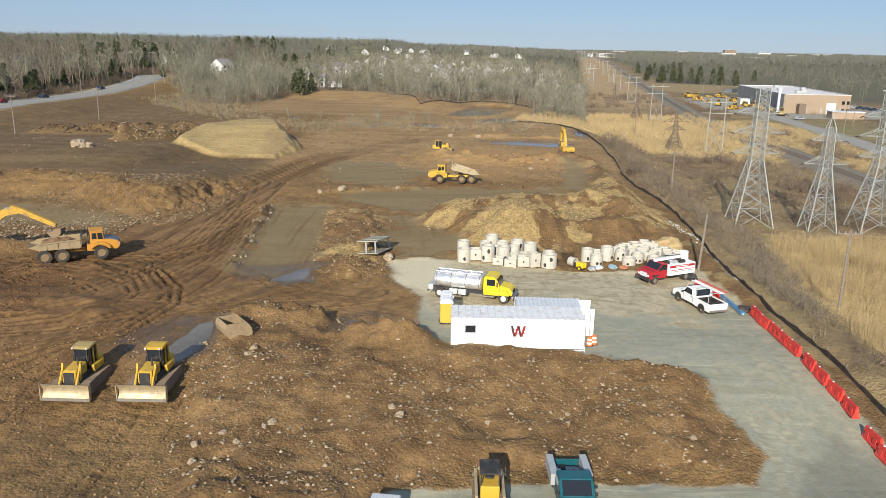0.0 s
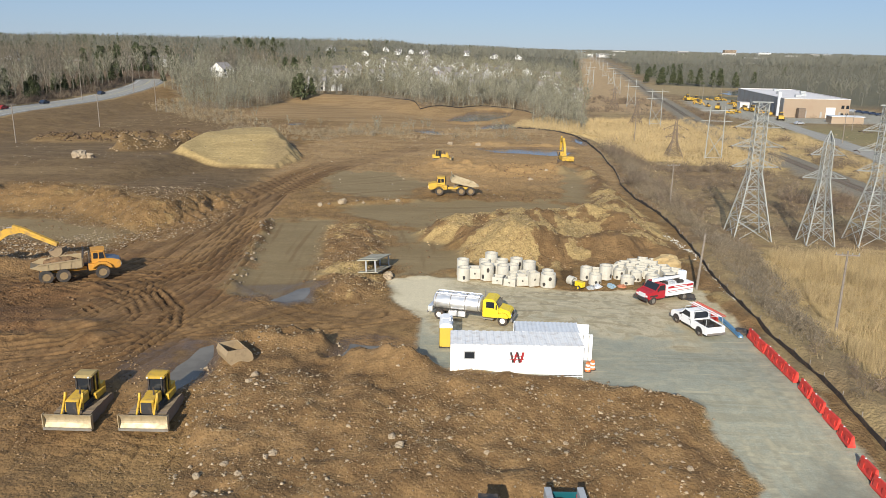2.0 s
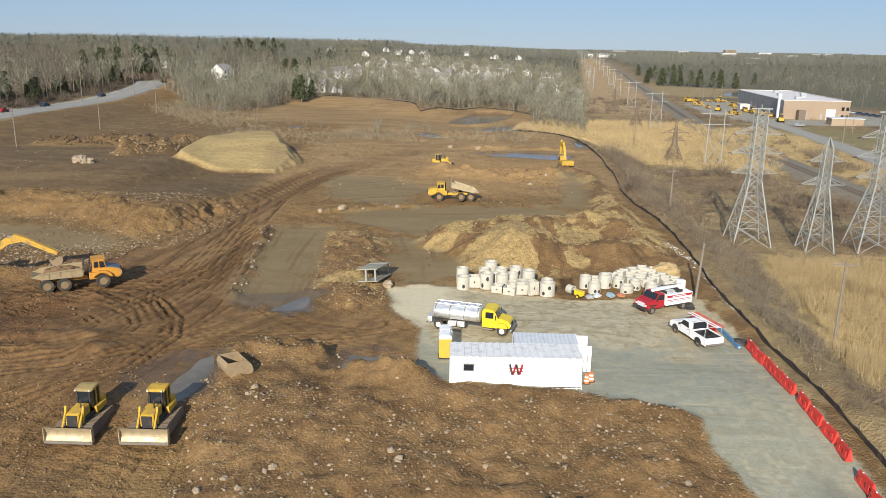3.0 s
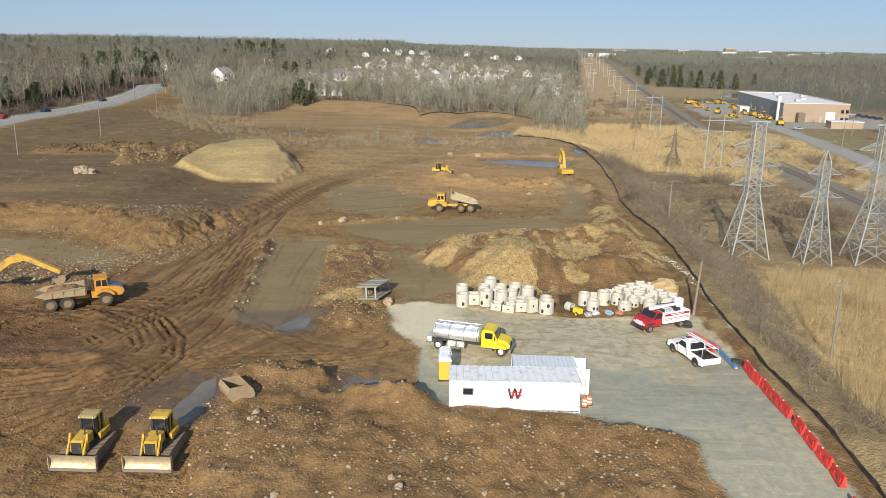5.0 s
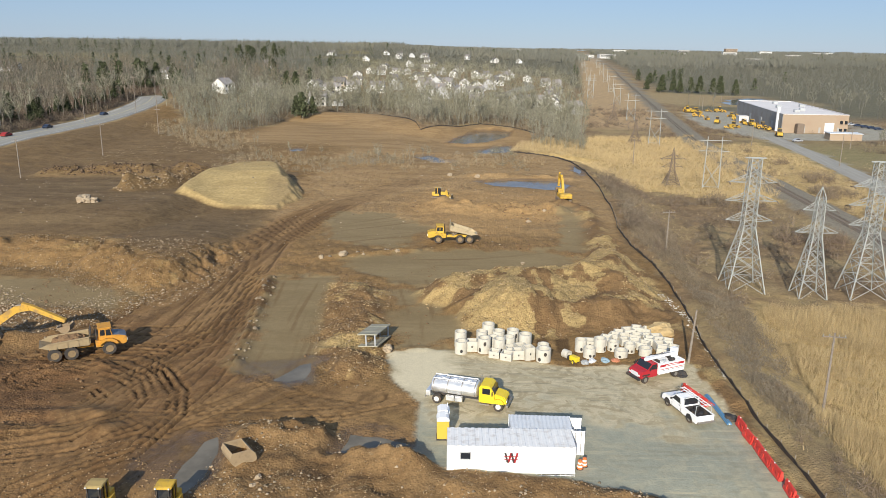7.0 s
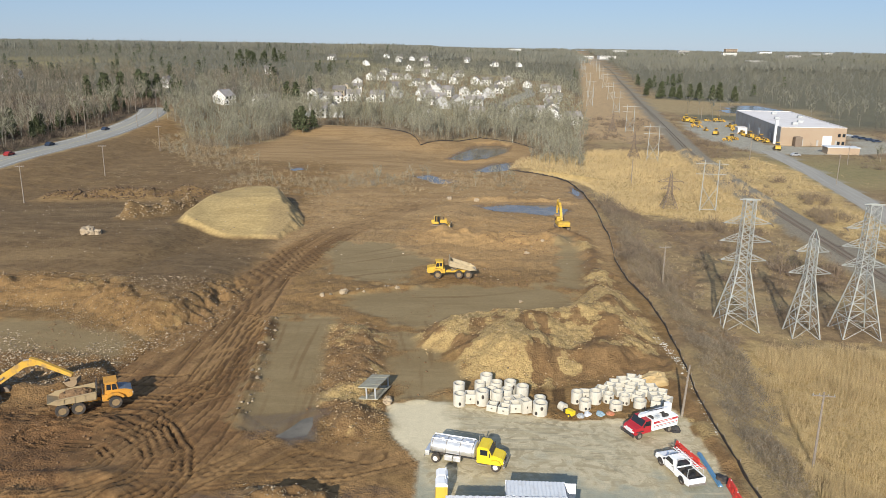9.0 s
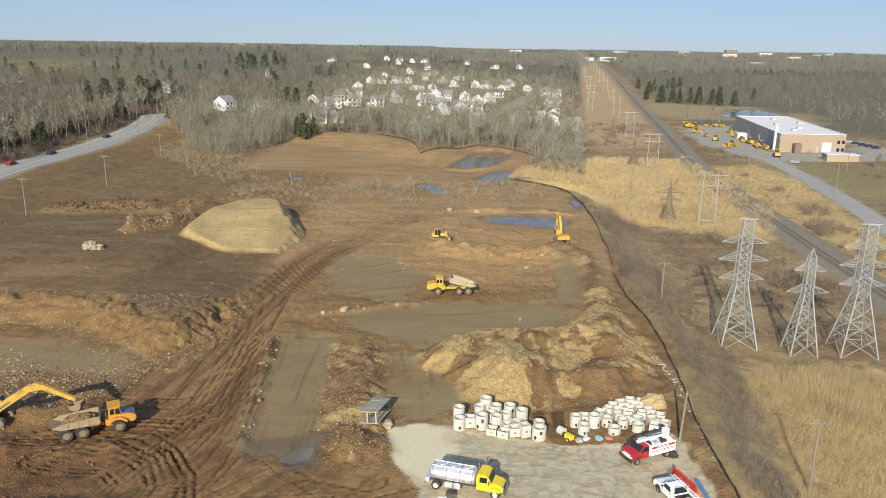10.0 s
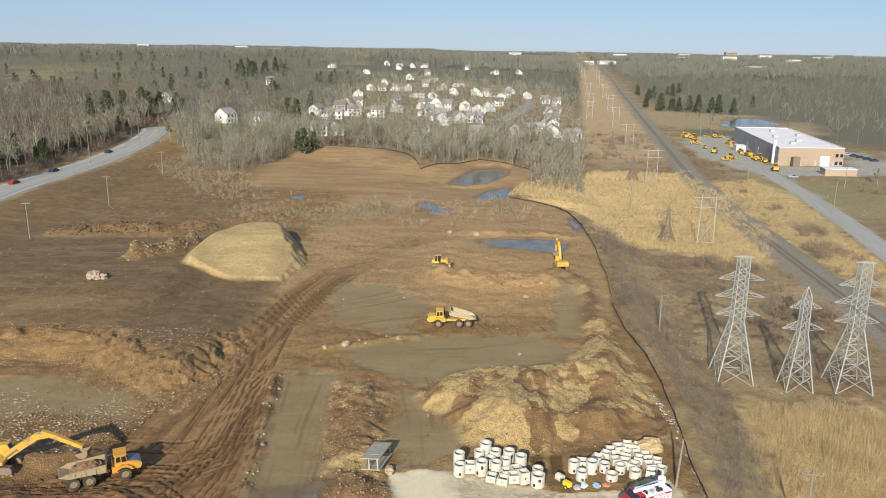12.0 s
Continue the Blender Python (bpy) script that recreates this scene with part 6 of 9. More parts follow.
# buildings on the skyline
def block(x, y, w, d, h, mat, label):
    e = thing("distant_building", label, "building", "distant buildings")
    bm = B()
    box(bm, (0, 0, h / 2), (w, d, h))
    part("wall", bm, mat, e)
    bm = B()
    box(bm, (0, 0, h + 0.2), (w + 0.6, d + 0.6, 0.4))
    part("roof", bm, MEMBRANE, e)
    for f in range(max(1, int(h // 3.6))):
        bm = B()
        box(bm, (0, -d / 2 - 0.03, 1.9 + 3.6 * f), (w * 0.9, 0.1, 1.3))
        part("window", bm, GLASS, e)
    e.matrix_world = pose(x, y, gz(x, y) - 0.3)


block(430, 2250, 46, 40, 11, SIDING, "low white commercial buildings at the railway's end")
block(372, 2230, 30, 30, 8, SIDING, "low white commercial building on the skyline")
block(1490, 4300, 60, 40, 26, TANWALL, "tall tan apartment block on the horizon")
block(680, 1790, 40, 26, 13, GREYWALL, "white institutional building amid distant woods")
block(610, 1750, 70, 20, 6, GREYWALL, "low white building amid distant woods")
for i in range(16):
    block(1000 + 150 * i + 40 * math.sin(i * 5), 3500 + 500 * math.sin(i * 2.3), 50 + 20 * math.sin(i * 3), 30, 10 + 8 * abs(math.sin(i * 1.7)), (SIDING, GREYWALL, MEMBRANE)[i % 3], "pale building far off on the skyline")
for i in range(9):
    block(-1900 + 380 * i + 90 * math.sin(i * 4), 3700 + 300 * math.sin(i * 1.3), 60, 30, 13 + 4 * math.sin(i), SIDING, "pale building far off on the skyline")


# ---- depot with its yard ----
def depot():
    e = thing("depot_building", "large tan and grey depot with a white flat roof", "building")
    FL, FR, BR, BL = Vector((163, 384.5)), Vector((195, 384)), Vector((208.5, 483)), Vector((176.5, 485))
    z0, z1 = -5.4, 4.0

    def wall(a, b, mat, name="wall"):
        d = b - a
        bm = B()
        box(bm, ((a.x + b.x) / 2, (a.y + b.y) / 2, (z0 + z1) / 2), (d.length, 0.4, z1 - z0), (0, 0, math.degrees(math.atan2(d.y, d.x))))
        return part(name, bm, mat, e)

    front = wall(FL, FR, TANWALL)
    side = wall(BL, FL, GREYWALL)
    wall(FR, BR, TANWALL)
    wall(BR, BL, GREYWALL)
    bm = B()
    vs = [bm.verts.new((p.x, p.y, z)) for z in (z1 - 0.5, z1 - 0.1) for p in (FL, FR, BR, BL)]
    for f in ((3, 2, 1, 0), (4, 5, 6, 7), (0, 1, 5, 4), (1, 2, 6, 5), (2, 3, 7, 6), (3, 0, 4, 7)):
        bm.faces.new([vs[i] for i in f])
    part("roof", bm, MEMBRANE, e, "flat white membrane roof")
    for a, b in ((FL, FR), (BL, FL), (FR, BR), (BR, BL)):
        d = b - a
        bm = B()
        box(bm, ((a.x + b.x) / 2, (a.y + b.y) / 2, z1 + 0.1), (d.length + 0.5, 0.5, 0.25), (0, 0, math.degrees(math.atan2(d.y, d.x))))
        part("parapet", bm, MEMBRANE, e)
    for x, w, h, m in ((186.0, 4.6, 5.2, MEMBRANE), (173.5, 1.6, 3.6, GREYWALL), (181.4, 1.0, 3.0, GREYWALL), (190.5, 1.0, 3.0, GREYWALL)):
        bm = B()
        box(bm, (x, 384.0, z0 + 0.3 + h / 2), (w, 0.3, h))
        part("garage_door" if w > 3 else "door", bm, m, e)
    for x in (192.3, 194.6):
        for z in (-3.4, 0.4):
            bm = B()
            box(bm, (x - 0.6, 383.75, z), (1.3, 0.3, 1.6))
            part("window", bm, GLASS, e)
    bm = B()
    box(bm, (170.5, 381.5, z0 + 2.6), (3.4, 3.0, 5.2), None, 0.3)
    part("silo", bm, RUST, e, "rust-coloured tank by the wall")
    for k in range(3):
        y = 402 + 24 * k
        x = 163 + 13.5 * (y - 384.5) / 100
        bm = B()
        box(bm, (x - 0.2, y, z0 + 2.5), (0.3, 4.2, 4.6), (0, 0, -8))
        part("garage_door", bm, DULL_GREY, e)
    bm = B()
    rod(bm, (163.6, 392, z0), (163.6, 392, z1 + 3.0), 0.9, 0.9, 12)
    part("stack", bm, GREYWHITE, e)
    for x, y in ((176, 400), (184, 412), (179, 430), (196, 440), (190, 462)):
        bm = B()
        box(bm, (x, y, z1 + 0.6), (2.6, 2.0, 1.3))
        part("roof_unit", bm, DULL_GREY, e)
    return e


depot()
e = thing("shed", "small tan flat-roofed shed beside the depot", "shed")
bm = B()
box(bm, (0, 0, 1.5), (14, 7, 3.2))
part("wall", bm, TANWALL, e)
bm = B()
box(bm, (0, 0, 3.25), (14.6, 7.6, 0.3))
part("roof", bm, GREYWHITE, e)
e.matrix_world = pose(180, 357, -5.1, 0, 0, -6)
e = thing("shed", "small white shed in the depot yard", "shed")
bm = B()
box(bm, (0, 0, 1.8), (5, 8, 3.6))
part("wall", bm, SIDING, e)
bm = B()
box(bm, (0, 0, 3.7), (5.4, 8.4, 0.25))
part("roof", bm, MEMBRANE, e)
bm = B()
box(bm, (0, -4.03, 1.3), (3.0, 0.1, 2.6))
part("garage_door", bm, DULL_GREY, e)
e.matrix_world = pose(162.5, 437, -5.1, 0, 0, -8)


def yard_loader():
    e = thing("yard_loader", "yellow wheel loader parked in the depot yard", "loader", "machines in the depot yard")
    bm = B()
    prism(bm, [(-2.4, 0.7), (-2.4, 1.8), (-0.4, 2.0), (-0.3, 1.1), (2.0, 1.0), (2.0, 0.7)], -1.0, 1.0)
    part("body", bm, YELLOW, e)
    bm = B()
    box(bm, (0.1, 0, 2.3), (1.3, 1.3, 1.5), None, 0.08)
    part("cab", bm, DARK, e)
    bm = B()
    box(bm, (0.1, 0, 3.1), (1.5, 1.5, 0.14))
    part("cab_roof", bm, YELLOW, e)
    for s in (-0.6, 0.6):
        bm = B()
        box(bm, (2.2, s, 1.2), (2.4, 0.2, 0.3), (0, 22, 0))
        part("lift_arm", bm, YELLOW, e)
    bm = B()
    prism(bm, [(3.1, 0.1), (3.1, 1.2), (3.3, 1.2), (4.1, 0.1)], -1.2, 1.2)
    part("bucket", bm, OLD_YELLOW, e)
    for x in (-1.5, 1.4):
        for y in (-1.0, 1.0):
            wheel(e, x, y, 0.75, 0.5, rim=YELLOW)
    return e


yl = yard_loader()
YARD = [(156.4, 522), (152.5, 508), (153.1, 489), (146.2, 467), (149, 478), (150, 500), (166, 508), (172, 505), (146.2, 447), (145.5, 428), (141.5, 399), (146, 404), (168, 470), (166.5, 458), (164, 450), (159.5, 424), (160.3, 417), (160.0, 408), (159.8, 401), (160, 394), (154.5, 366), (158, 515), (154, 495), (161, 431)]
for i, (x, y) in enumerate(YARD):
    o = yl if i == 0 else copy_thing(yl, Matrix())
    s = 0.95 + 0.25 * math.sin(i * 2.9)
    o.matrix_world = pose(x, y, gz(x, y) + 0.02, 0, 0, 40 + 63 * math.sin(i * 1.7)) @ Matrix.Diagonal((s, s, s, 1))
    if i % 5 == 3:
        for q in o.children_recursive:
            if q.name.startswith("body"):
                q.data = q.data.copy()
                q.data.materials[0] = OLD_YELLOW
        o["label"] = "faded orange wheel loader parked in the depot yard"


def car(mat, label, grp):
    e = thing("car", label, "car", grp)
    bm = B()
    prism(bm, [(-2.2, 0.3), (-2.2, 0.85), (-1.6, 0.95), (-1.1, 1.42), (0.35, 1.45), (1.0, 0.95), (2.0, 0.85), (2.2, 0.6), (2.2, 0.3)], -0.88, 0.88)
    bmesh.ops.bevel(bm, geom=bm.edges[:], offset=0.06, segments=2, affect="EDGES")
    b = part("body", bm, mat, e)
    for s in (-1, 1):
        bm = B()
        prism(bm, [(-1.4, 0.98), (-1.02, 1.36), (0.3, 1.38), (0.8, 0.98)], s * 0.86, s * 0.89)
        part("side_window", bm, GLASS, b)
    bm = B()
    prism(bm, [(0.4, 1.42), (0.98, 0.98), (1.02, 1.0), (0.44, 1.45)], -0.75, 0.75)
    part("windscreen", bm, GLASS, b)
    for x in (-1.35, 1.35):
        for y in (-0.78, 0.78):
            wheel(e, x, y, 0.33, 0.22, rim=STEEL)
    return e


blue_c = paint("car_dark_blue", (0.02, 0.035, 0.07), 0.25, amount=0.05)
silver_c = paint("car_silver", (0.5, 0.52, 0.55), 0.25, amount=0.05, metal=0.4)
red_c = paint("car_dark_red", (0.25, 0.02, 0.02), 0.25, amount=0.05)
ck = [car(blue_c, "dark blue car", "cars"), car(silver_c, "silver car", "cars"), car(red_c, "dark red car", "cars")]
CARS = [(217, 438, 0, 0), (218.5, 433, 1, 0), (219.3, 428, 1, 0), (220.0, 422, 0, 0), (220.7, 416, 0, 0), (221.2, 410, 0, 0), (221.6, 404, 0, 0), (216.0, 444, 1, 0), (-151.0, 331, 0, 88), (-150.5, 283, 0, 88), (-151.0, 257, 2, 88), (154.5, 346, 1, 10)]
used = set()
for x, y, k, t in CARS:
    o = ck[k] if k not in used else copy_thing(ck[k], Matrix())
    used.add(k)
    o.matrix_world = pose(x, y, gz(x, y) + 0.02, 0, 0, t)
    o["label"] = ("dark blue car", "silver car", "dark red car")[k] + (" driving on the main road" if x < 0 else " parked beside the depot")

# railway: two tracks of rails on sleepers
SLEEPER = rough_stuff("weathered_sleeper", (0.17, 0.145, 0.12), (0.12, 0.10, 0.082), 1.2, 0.9, 0.01)
rl = thing("railway_track", "single railway track on brown ballast", "railway")
def rail_line(off):
    bm = B()
    pts = [(x, y) for x, y in RAIL if y < 2000]
    dense = []
    for a, b in zip(pts[:-1], pts[1:]):
        n = max(1, int(math.hypot(b[0] - a[0], b[1] - a[1]) // 12))
        dense += [(a[0] + (b[0] - a[0]) * k / n, a[1] + (b[1] - a[1]) * k / n) for k in range(n)]
    xs, ys = np.array([p[0] for p in dense]) + off, np.array([p[1] for p in dense])
    zs = gz_many(xs - off, ys)
    prev = None
    for x, y, z in zip(xs, ys, zs):
        cur = [bm.verts.new((x + dx, y, z + dz)) for dx, dz in ((-0.09, 0.12), (-0.07, 0.34), (0.07, 0.34), (0.09, 0.12))]
        if prev:
            for j in range(4):
                bm.faces.new((prev[j], prev[(j + 1) % 4], cur[(j + 1) % 4], cur[j]))
        prev = cur
    part("rail", bm, RUST, rl)


for off in (-1.95, -0.5):
    rail_line(off)
bm0 = B()
box(bm0, (0, 0, 0.1), (2.6, 0.28, 0.2))
sleeper = part("sleeper", bm0, SLEEPER, rl)
sx, sy = [], []
y = 142.0
while y < 330:
    sx.append(float(np.interp(y, [p[1] for p in RAIL], [p[0] for p in RAIL])))
    sy.append(y)
    y += 0.65
sz = gz_many(np.array(sx), np.array(sy))
first = True
for x, y, z in zip(sx, sy, sz):
    for off in (-1.22,):
        o = sleeper if first else new("sleeper", sleeper.data)
        first = False
        o.parent = rl
        o.matrix_local = pose(x + off, y, z + 0.0, 0, 0, -3)

# ---- office trailer, container, toilet ----
def corrugated(bm, length, z, n, rise, y0, y1):
    """A corrugated sheet with its ribs across, extruded from y0 to y1."""
    top = []
    for i in range(n):
        x0, x1 = length * i / n, length * (i + 1) / n
        h = z + 0.05 + (rise if i % 2 else 0)
        top += [(x0 + 0.02, h), (x1 - 0.02, h)]
    prism(bm, [(0, z)] + top + [(length, z)], y0, y1)


def office_trailer():
    e = thing("office_trailer", "long white site office trailer with a ribbed metal roof", "trailer")
    L, W, H = 10.75, 3.05, 2.62
    bm = B()
    box(bm, (L / 2, W / 2, H / 2 + 0.08), (L, W, H - 0.16), None, 0.04)
    part("body", bm, WHITE, e)
    bm = B()
    corrugated(bm, L, H + 0.0, 36, 0.04, -0.04, W + 0.04)
    part("roof", bm, ROOF_W, e, "ribbed stained metal roof")
    for x in (1.55,):
        bm = B()
        box(bm, (x, -0.012, 1.75), (0.78, 0.05, 0.56))
        w = part("window", bm, GLASS, e)
        for c, s in (((x, -0.03, 2.06), (0.92, 0.07, 0.07)), ((x, -0.03, 1.44), (0.92, 0.07, 0.07)), ((x - 0.425, -0.03, 1.75), (0.07, 0.07, 0.56)), ((x + 0.425, -0.03, 1.75), (0.07, 0.07, 0.56))):
            bm = B()
            box(bm, c, s)
            part("window_frame", bm, DULL_GREY, w)
    bm = B()
    box(bm, (0.55, -0.03, 1.80), (0.26, 0.06, 0.24))
    part("vent", bm, GREYWHITE, e, "small grey wall vent")
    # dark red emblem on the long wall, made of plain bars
    for c, rot, h in (((4.98, -0.012, 1.62), 14, 0.94), ((5.26, -0.012, 1.62), -14, 0.94), ((5.50, -0.012, 1.62), 14, 0.94), ((5.78, -0.012, 1.62), -14, 0.94)):
        bm = B()
        box(bm, c, (0.17, 0.03, h), (0, -rot, 0))
        part("emblem_bar", bm, DARK if rot > 0 else LOGO_RED, e, "dark red emblem bar")
    for z in (1.46, 1.74):
        bm = B()
        box(bm, (5.38, -0.022, z), (1.2, 0.03, 0.055))
        part("emblem_bar", bm, LOGO_RED, e, "red emblem bar")
    for x in (4.4, 6.2):
        bm = B()
        box(bm, (x, -0.03, 0.16), (0.3, 0.05, 0.12))
        part("vent", bm, DULL_GREY, e)
    bm = B()
    box(bm, (L + 0.02, W / 2, H * 0.5), (0.05, 0.9, 1.95))
    d = part("door", bm, GREYWHITE, e)
    bm = B()
    rod(bm, (L + 0.08, W / 2 - 0.32, 1.25), (L + 0.08, W / 2 - 0.32, 1.40), 0.025)
    part("handle", bm, STEEL, d)
    for k, y in enumerate((0.25, W - 0.25)):
        bm = B()
        box(bm, (L / 2, y, 0.06), (L - 0.3, 0.16, 0.22))
        part("skid", bm, DARK, e)
    # low white railing by the end of the wall
    for z in (0.12, 0.44):
        bm = B()
        rod(bm, (L - 3.2, -0.16, z), (L, -0.16, z), 0.03)
        part("rail", bm, WHITE, e)
    for i in range(9):
        bm = B()
        rod(bm, (L - 3.2 + 0.4 * i, -0.16, -0.1), (L - 3.2 + 0.4 * i, -0.16, 0.44), 0.025)
        part("rail_post", bm, WHITE, e)
    return e


office = office_trailer()
office.matrix_world = pose(0.38, 57.35, 0.02, 0, 0, 0.4)


def container():
    e = thing("storage_container", "grey-white corrugated steel container with an open door", "container")
    L, W, H = 5.4, 2.44, 2.55
    n = 30
    for side, y in (("side_wall", 0.0), ("side_wall", W)):
        bm = B()
        corrugated(bm, L, 0.0, n, 0.04, 0.05, H - 0.05)
        bmesh.ops.transform(bm, matrix=Matrix(((1, 0, 0, 0), (0, 0, 1, y - 0.03), (0, 1, 0, 0), (0, 0, 0, 1))), verts=bm.verts[:])
        part(side, bm, GREYWHITE, e)
    bm = B()
    corrugated(bm, L, H - 0.05, n, 0.03, -0.03, W + 0.03)
    part("roof", bm, GREYWHITE, e, "corrugated pale roof")
    bm = B()
    box(bm, (L / 2, W / 2, 0.06), (L, W, 0.1))
    part("floor_pan", bm, DARK, e)
    bm = B()
    box(bm, (0.0, W / 2, H / 2), (0.06, W, H))
    part("end_wall", bm, GREYWHITE, e)
    for y in (0, W):
        for x in (0, L):
            bm = B()
            box(bm, (x, y, H / 2), (0.14, 0.14, H + 0.05))
            part("corner_post", bm, GREYWHITE, e)
    for y, sw in ((0.05, 0), (W - 0.05, 1)):
        bm = B()
        box(bm, (L + 0.55, y + (0.04 if sw else -0.04), H / 2), (1.15, 0.06, H - 0.2), None, 0.01)
        d = part("door", bm, WHITE, e, "white steel door swung open")
        for k in (0.3, 0.8):
            bm = B()
            rod(bm, (L + k, y + (0.1 if sw else -0.1), 0.15), (L + k, y + (0.1 if sw else -0.1), H - 0.15), 0.025)
            part("lock_rod", bm, STEEL, d)
    return e


box1 = container()
box1.matrix_world = pose(5.9, 60.85, 0.02, 0, 0, -1.5)


def toilet():
    e = thing("portable_toilet", "yellow portable toilet with a white domed roof", "toilet")
    w = 1.12
    bm = B()
    box(bm, (0, 0, 0.08), (w + 0.06, w + 0.06, 0.16))
    part("base", bm, DARK, e)
    bm = B()
    box(bm, (0, 0, 1.06), (w, w, 1.8), None, 0.04)
    part("body", bm, MUSTARD, e)
    bm = B()
    prism(bm, [(-w / 2 - 0.03, 1.92), (w / 2 + 0.03, 1.92), (w / 2 - 0.02, 2.16), (w / 4, 2.34), (-w / 4, 2.34), (-w / 2 + 0.02, 2.16)], -w / 2 - 0.03, w / 2 + 0.03)
    part("roof", bm, WHITE, e, "white translucent roof")
    bm = B()
    box(bm, (0, -w / 2 - 0.01, 1.0), (0.72, 0.03, 1.7))
    part("door", bm, MUSTARD, e)
    bm = B()
    rod(bm, (0.38, 0.3, 2.2), (0.38, 0.3, 2.62), 0.05)
    part("vent_pipe", bm, WHITE, e)
    return e


wc = toilet()
wc.matrix_world = pose(-0.05, 63.55, 0.0, 0, 0, 3)
wc2 = copy_thing(wc, pose(-0.02, 65.0, 0.0, 0, 0, 3))
wc2["group"] = wc["group"] = "portable toilets"
wc2["label"] = "white portable toilet beside the tank truck"
for q in wc2.children:
    if q.name.startswith(("body", "door")):
        q.data = q.data.copy()
        q.data.materials[0] = WHITE


# ---- trucks ----
def fuel_truck():
    e = thing("tank_truck", "polished aluminium fuel tank truck with a yellow cab", "truck")
    # frame
    for y in (-0.45, 0.45):
        bm = B()
        box(bm, (3.9, y, 0.85), (7.6, 0.12, 0.24))
        part("frame_rail", bm, DARK, e)
    # tank: flattened tube
    bm = B()
    n, L0, L1 = 28, 0.1, 5.15
    loops = []
    for x, k in ((L0 - 0.12, 0.75), (L0, 0.97), (L0 + 0.06, 1), (L1 - 0.06, 1), (L1, 0.97), (L1 + 0.12, 0.75)):
        loops.append([bm.verts.new((x, 1.2 * k * math.cos(2 * math.pi * i / n), 1.72 + 0.80 * k * math.sin(2 * math.pi * i / n))) for i in range(n)])
    for a, b in zip(loops[:-1], loops[1:]):
        for i in range(n):
            bm.faces.new((a[i], a[(i + 1) % n], b[(i + 1) % n], b[i]))
    bm.faces.new(loops[0])
    bm.faces.new(loops[-1][::-1])
    t = part("tank", bm, ALU, e, "polished aluminium tank", True)
    for x in (0.3, 1.9, 3.5, 4.95):
        bm = B()
        ringn = 28
        a = [[bm.verts.new((x + dx, (1.2 + dr) * math.cos(2 * math.pi * i / ringn), 1.72 + (0.80 + dr) * math.sin(2 * math.pi * i / ringn))) for i in range(ringn)] for dx, dr in ((-0.04, 0.0), (-0.04, 0.03), (0.04, 0.03), (0.04, 0.0))]
        for p, q in zip(a[:-1], a[1:]):
            for i in range(ringn):
                bm.faces.new((p[i], p[(i + 1) % ringn], q[(i + 1) % ringn], q[i]))
        part("band", bm, STEEL, t)
    for y in (-0.5, 0.5):
        bm = B()
        rod(bm, (0.2, y, 2.56), (5.0, y, 2.56), 0.07, 0.07, 8)
        part("roof_rail", bm, ALU, e)
    for x in (1.2, 2.6, 4.1):
        bm = B()
        rod(bm, (x, 0, 2.5), (x, 0, 2.64), 0.3, 0.28, 14)
        part("hatch", bm, ALU, e)
    bm = B()
    box(bm, (-0.25, 0, 1.0), (0.5, 2.3, 0.55), None, 0.03)
    part("hose_cabinet", bm, ALU, e)
    bm = B()
    box(bm, (-0.55, 0, 0.62), (0.12, 2.4, 0.14))
    part("bumper", bm, STEEL, e)
    for x, s in ((2.25, 0.9), (3.2, 0.8)):
        for y in (-1.05, 1.05):
            bm = B()
            box(bm, (x, y, 0.78), (s, 0.4, 0.5), None, 0.03)
            part("tool_box", bm, ALU, e)
    # cab and bonnet
    bm = B()
    prism(bm, [(5.45, 0.75), (5.45, 2.35), (5.6, 2.62), (6.55, 2.62), (6.85, 2.35), (7.15, 1.75), (7.15, 0.75)], -1.12, 1.12)
    bmesh.ops.bevel(bm, geom=bm.edges[:], offset=0.06, segments=2, affect="EDGES")
    c = part("cab", bm, CAB_YELLOW, e, "bright yellow cab")
    bm = B()
    prism(bm, [(7.1, 0.8), (7.1, 1.78), (8.15, 1.55), (8.4, 1.35), (8.45, 0.8)], -0.95, 0.95)
    bmesh.ops.bevel(bm, geom=bm.edges[:], offset=0.08, segments=2, affect="EDGES")
    part("bonnet", bm, CAB_YELLOW, e)
    for s in (-1, 1):
        bm = B()
        prism(bm, [(7.05, 0.95), (7.2, 1.25), (7.55, 1.38), (7.95, 1.3), (8.2, 1.05), (8.2, 0.85), (7.05, 0.85)], s * 0.8, s * 1.2)
        part("mudguard", bm, CAB_YELLOW, e)
        bm = B()
        box(bm, (6.25, s * 1.13, 2.05), (0.85, 0.03, 0.62))
        part("side_window", bm, GLASS, c)
        bm = B()
        box(bm, (8.46, s * 0.72, 1.12), (0.04, 0.34, 0.2))
        part("headlight", bm, RIM_W, e)
        bm = B()
        box(bm, (6.95, s * 1.38, 1.95), (0.08, 0.18, 0.42))
        part("mirror", bm, DARK, e)
        bm = B()
        box(bm, (6.1, s * 1.02, 0.62), (1.1, 0.36, 0.12))
        part("step", bm, STEEL, e)
    bm = B()
    box(bm, (7.0, 0, 2.06), (0.04, 1.95, 0.72), (0, -27, 0))
    part("windscreen", bm, GLASS, c)
    bm = B()
    box(bm, (8.47, 0, 1.12), (0.04, 1.0, 0.42))
    part("grille", bm, DARK, e)
    bm = B()
    box(bm, (8.56, 0, 0.68), (0.2, 2.35, 0.26), None, 0.03)
    part("front_bumper", bm, STEEL, e)
    for y in (-1.0, 1.0):
        wheel(e, 7.6, y, 0.52, 0.32)
        for x in (0.75,):
            wheel(e, x, y * 0.98, 0.52, 0.6)
    bm = B()
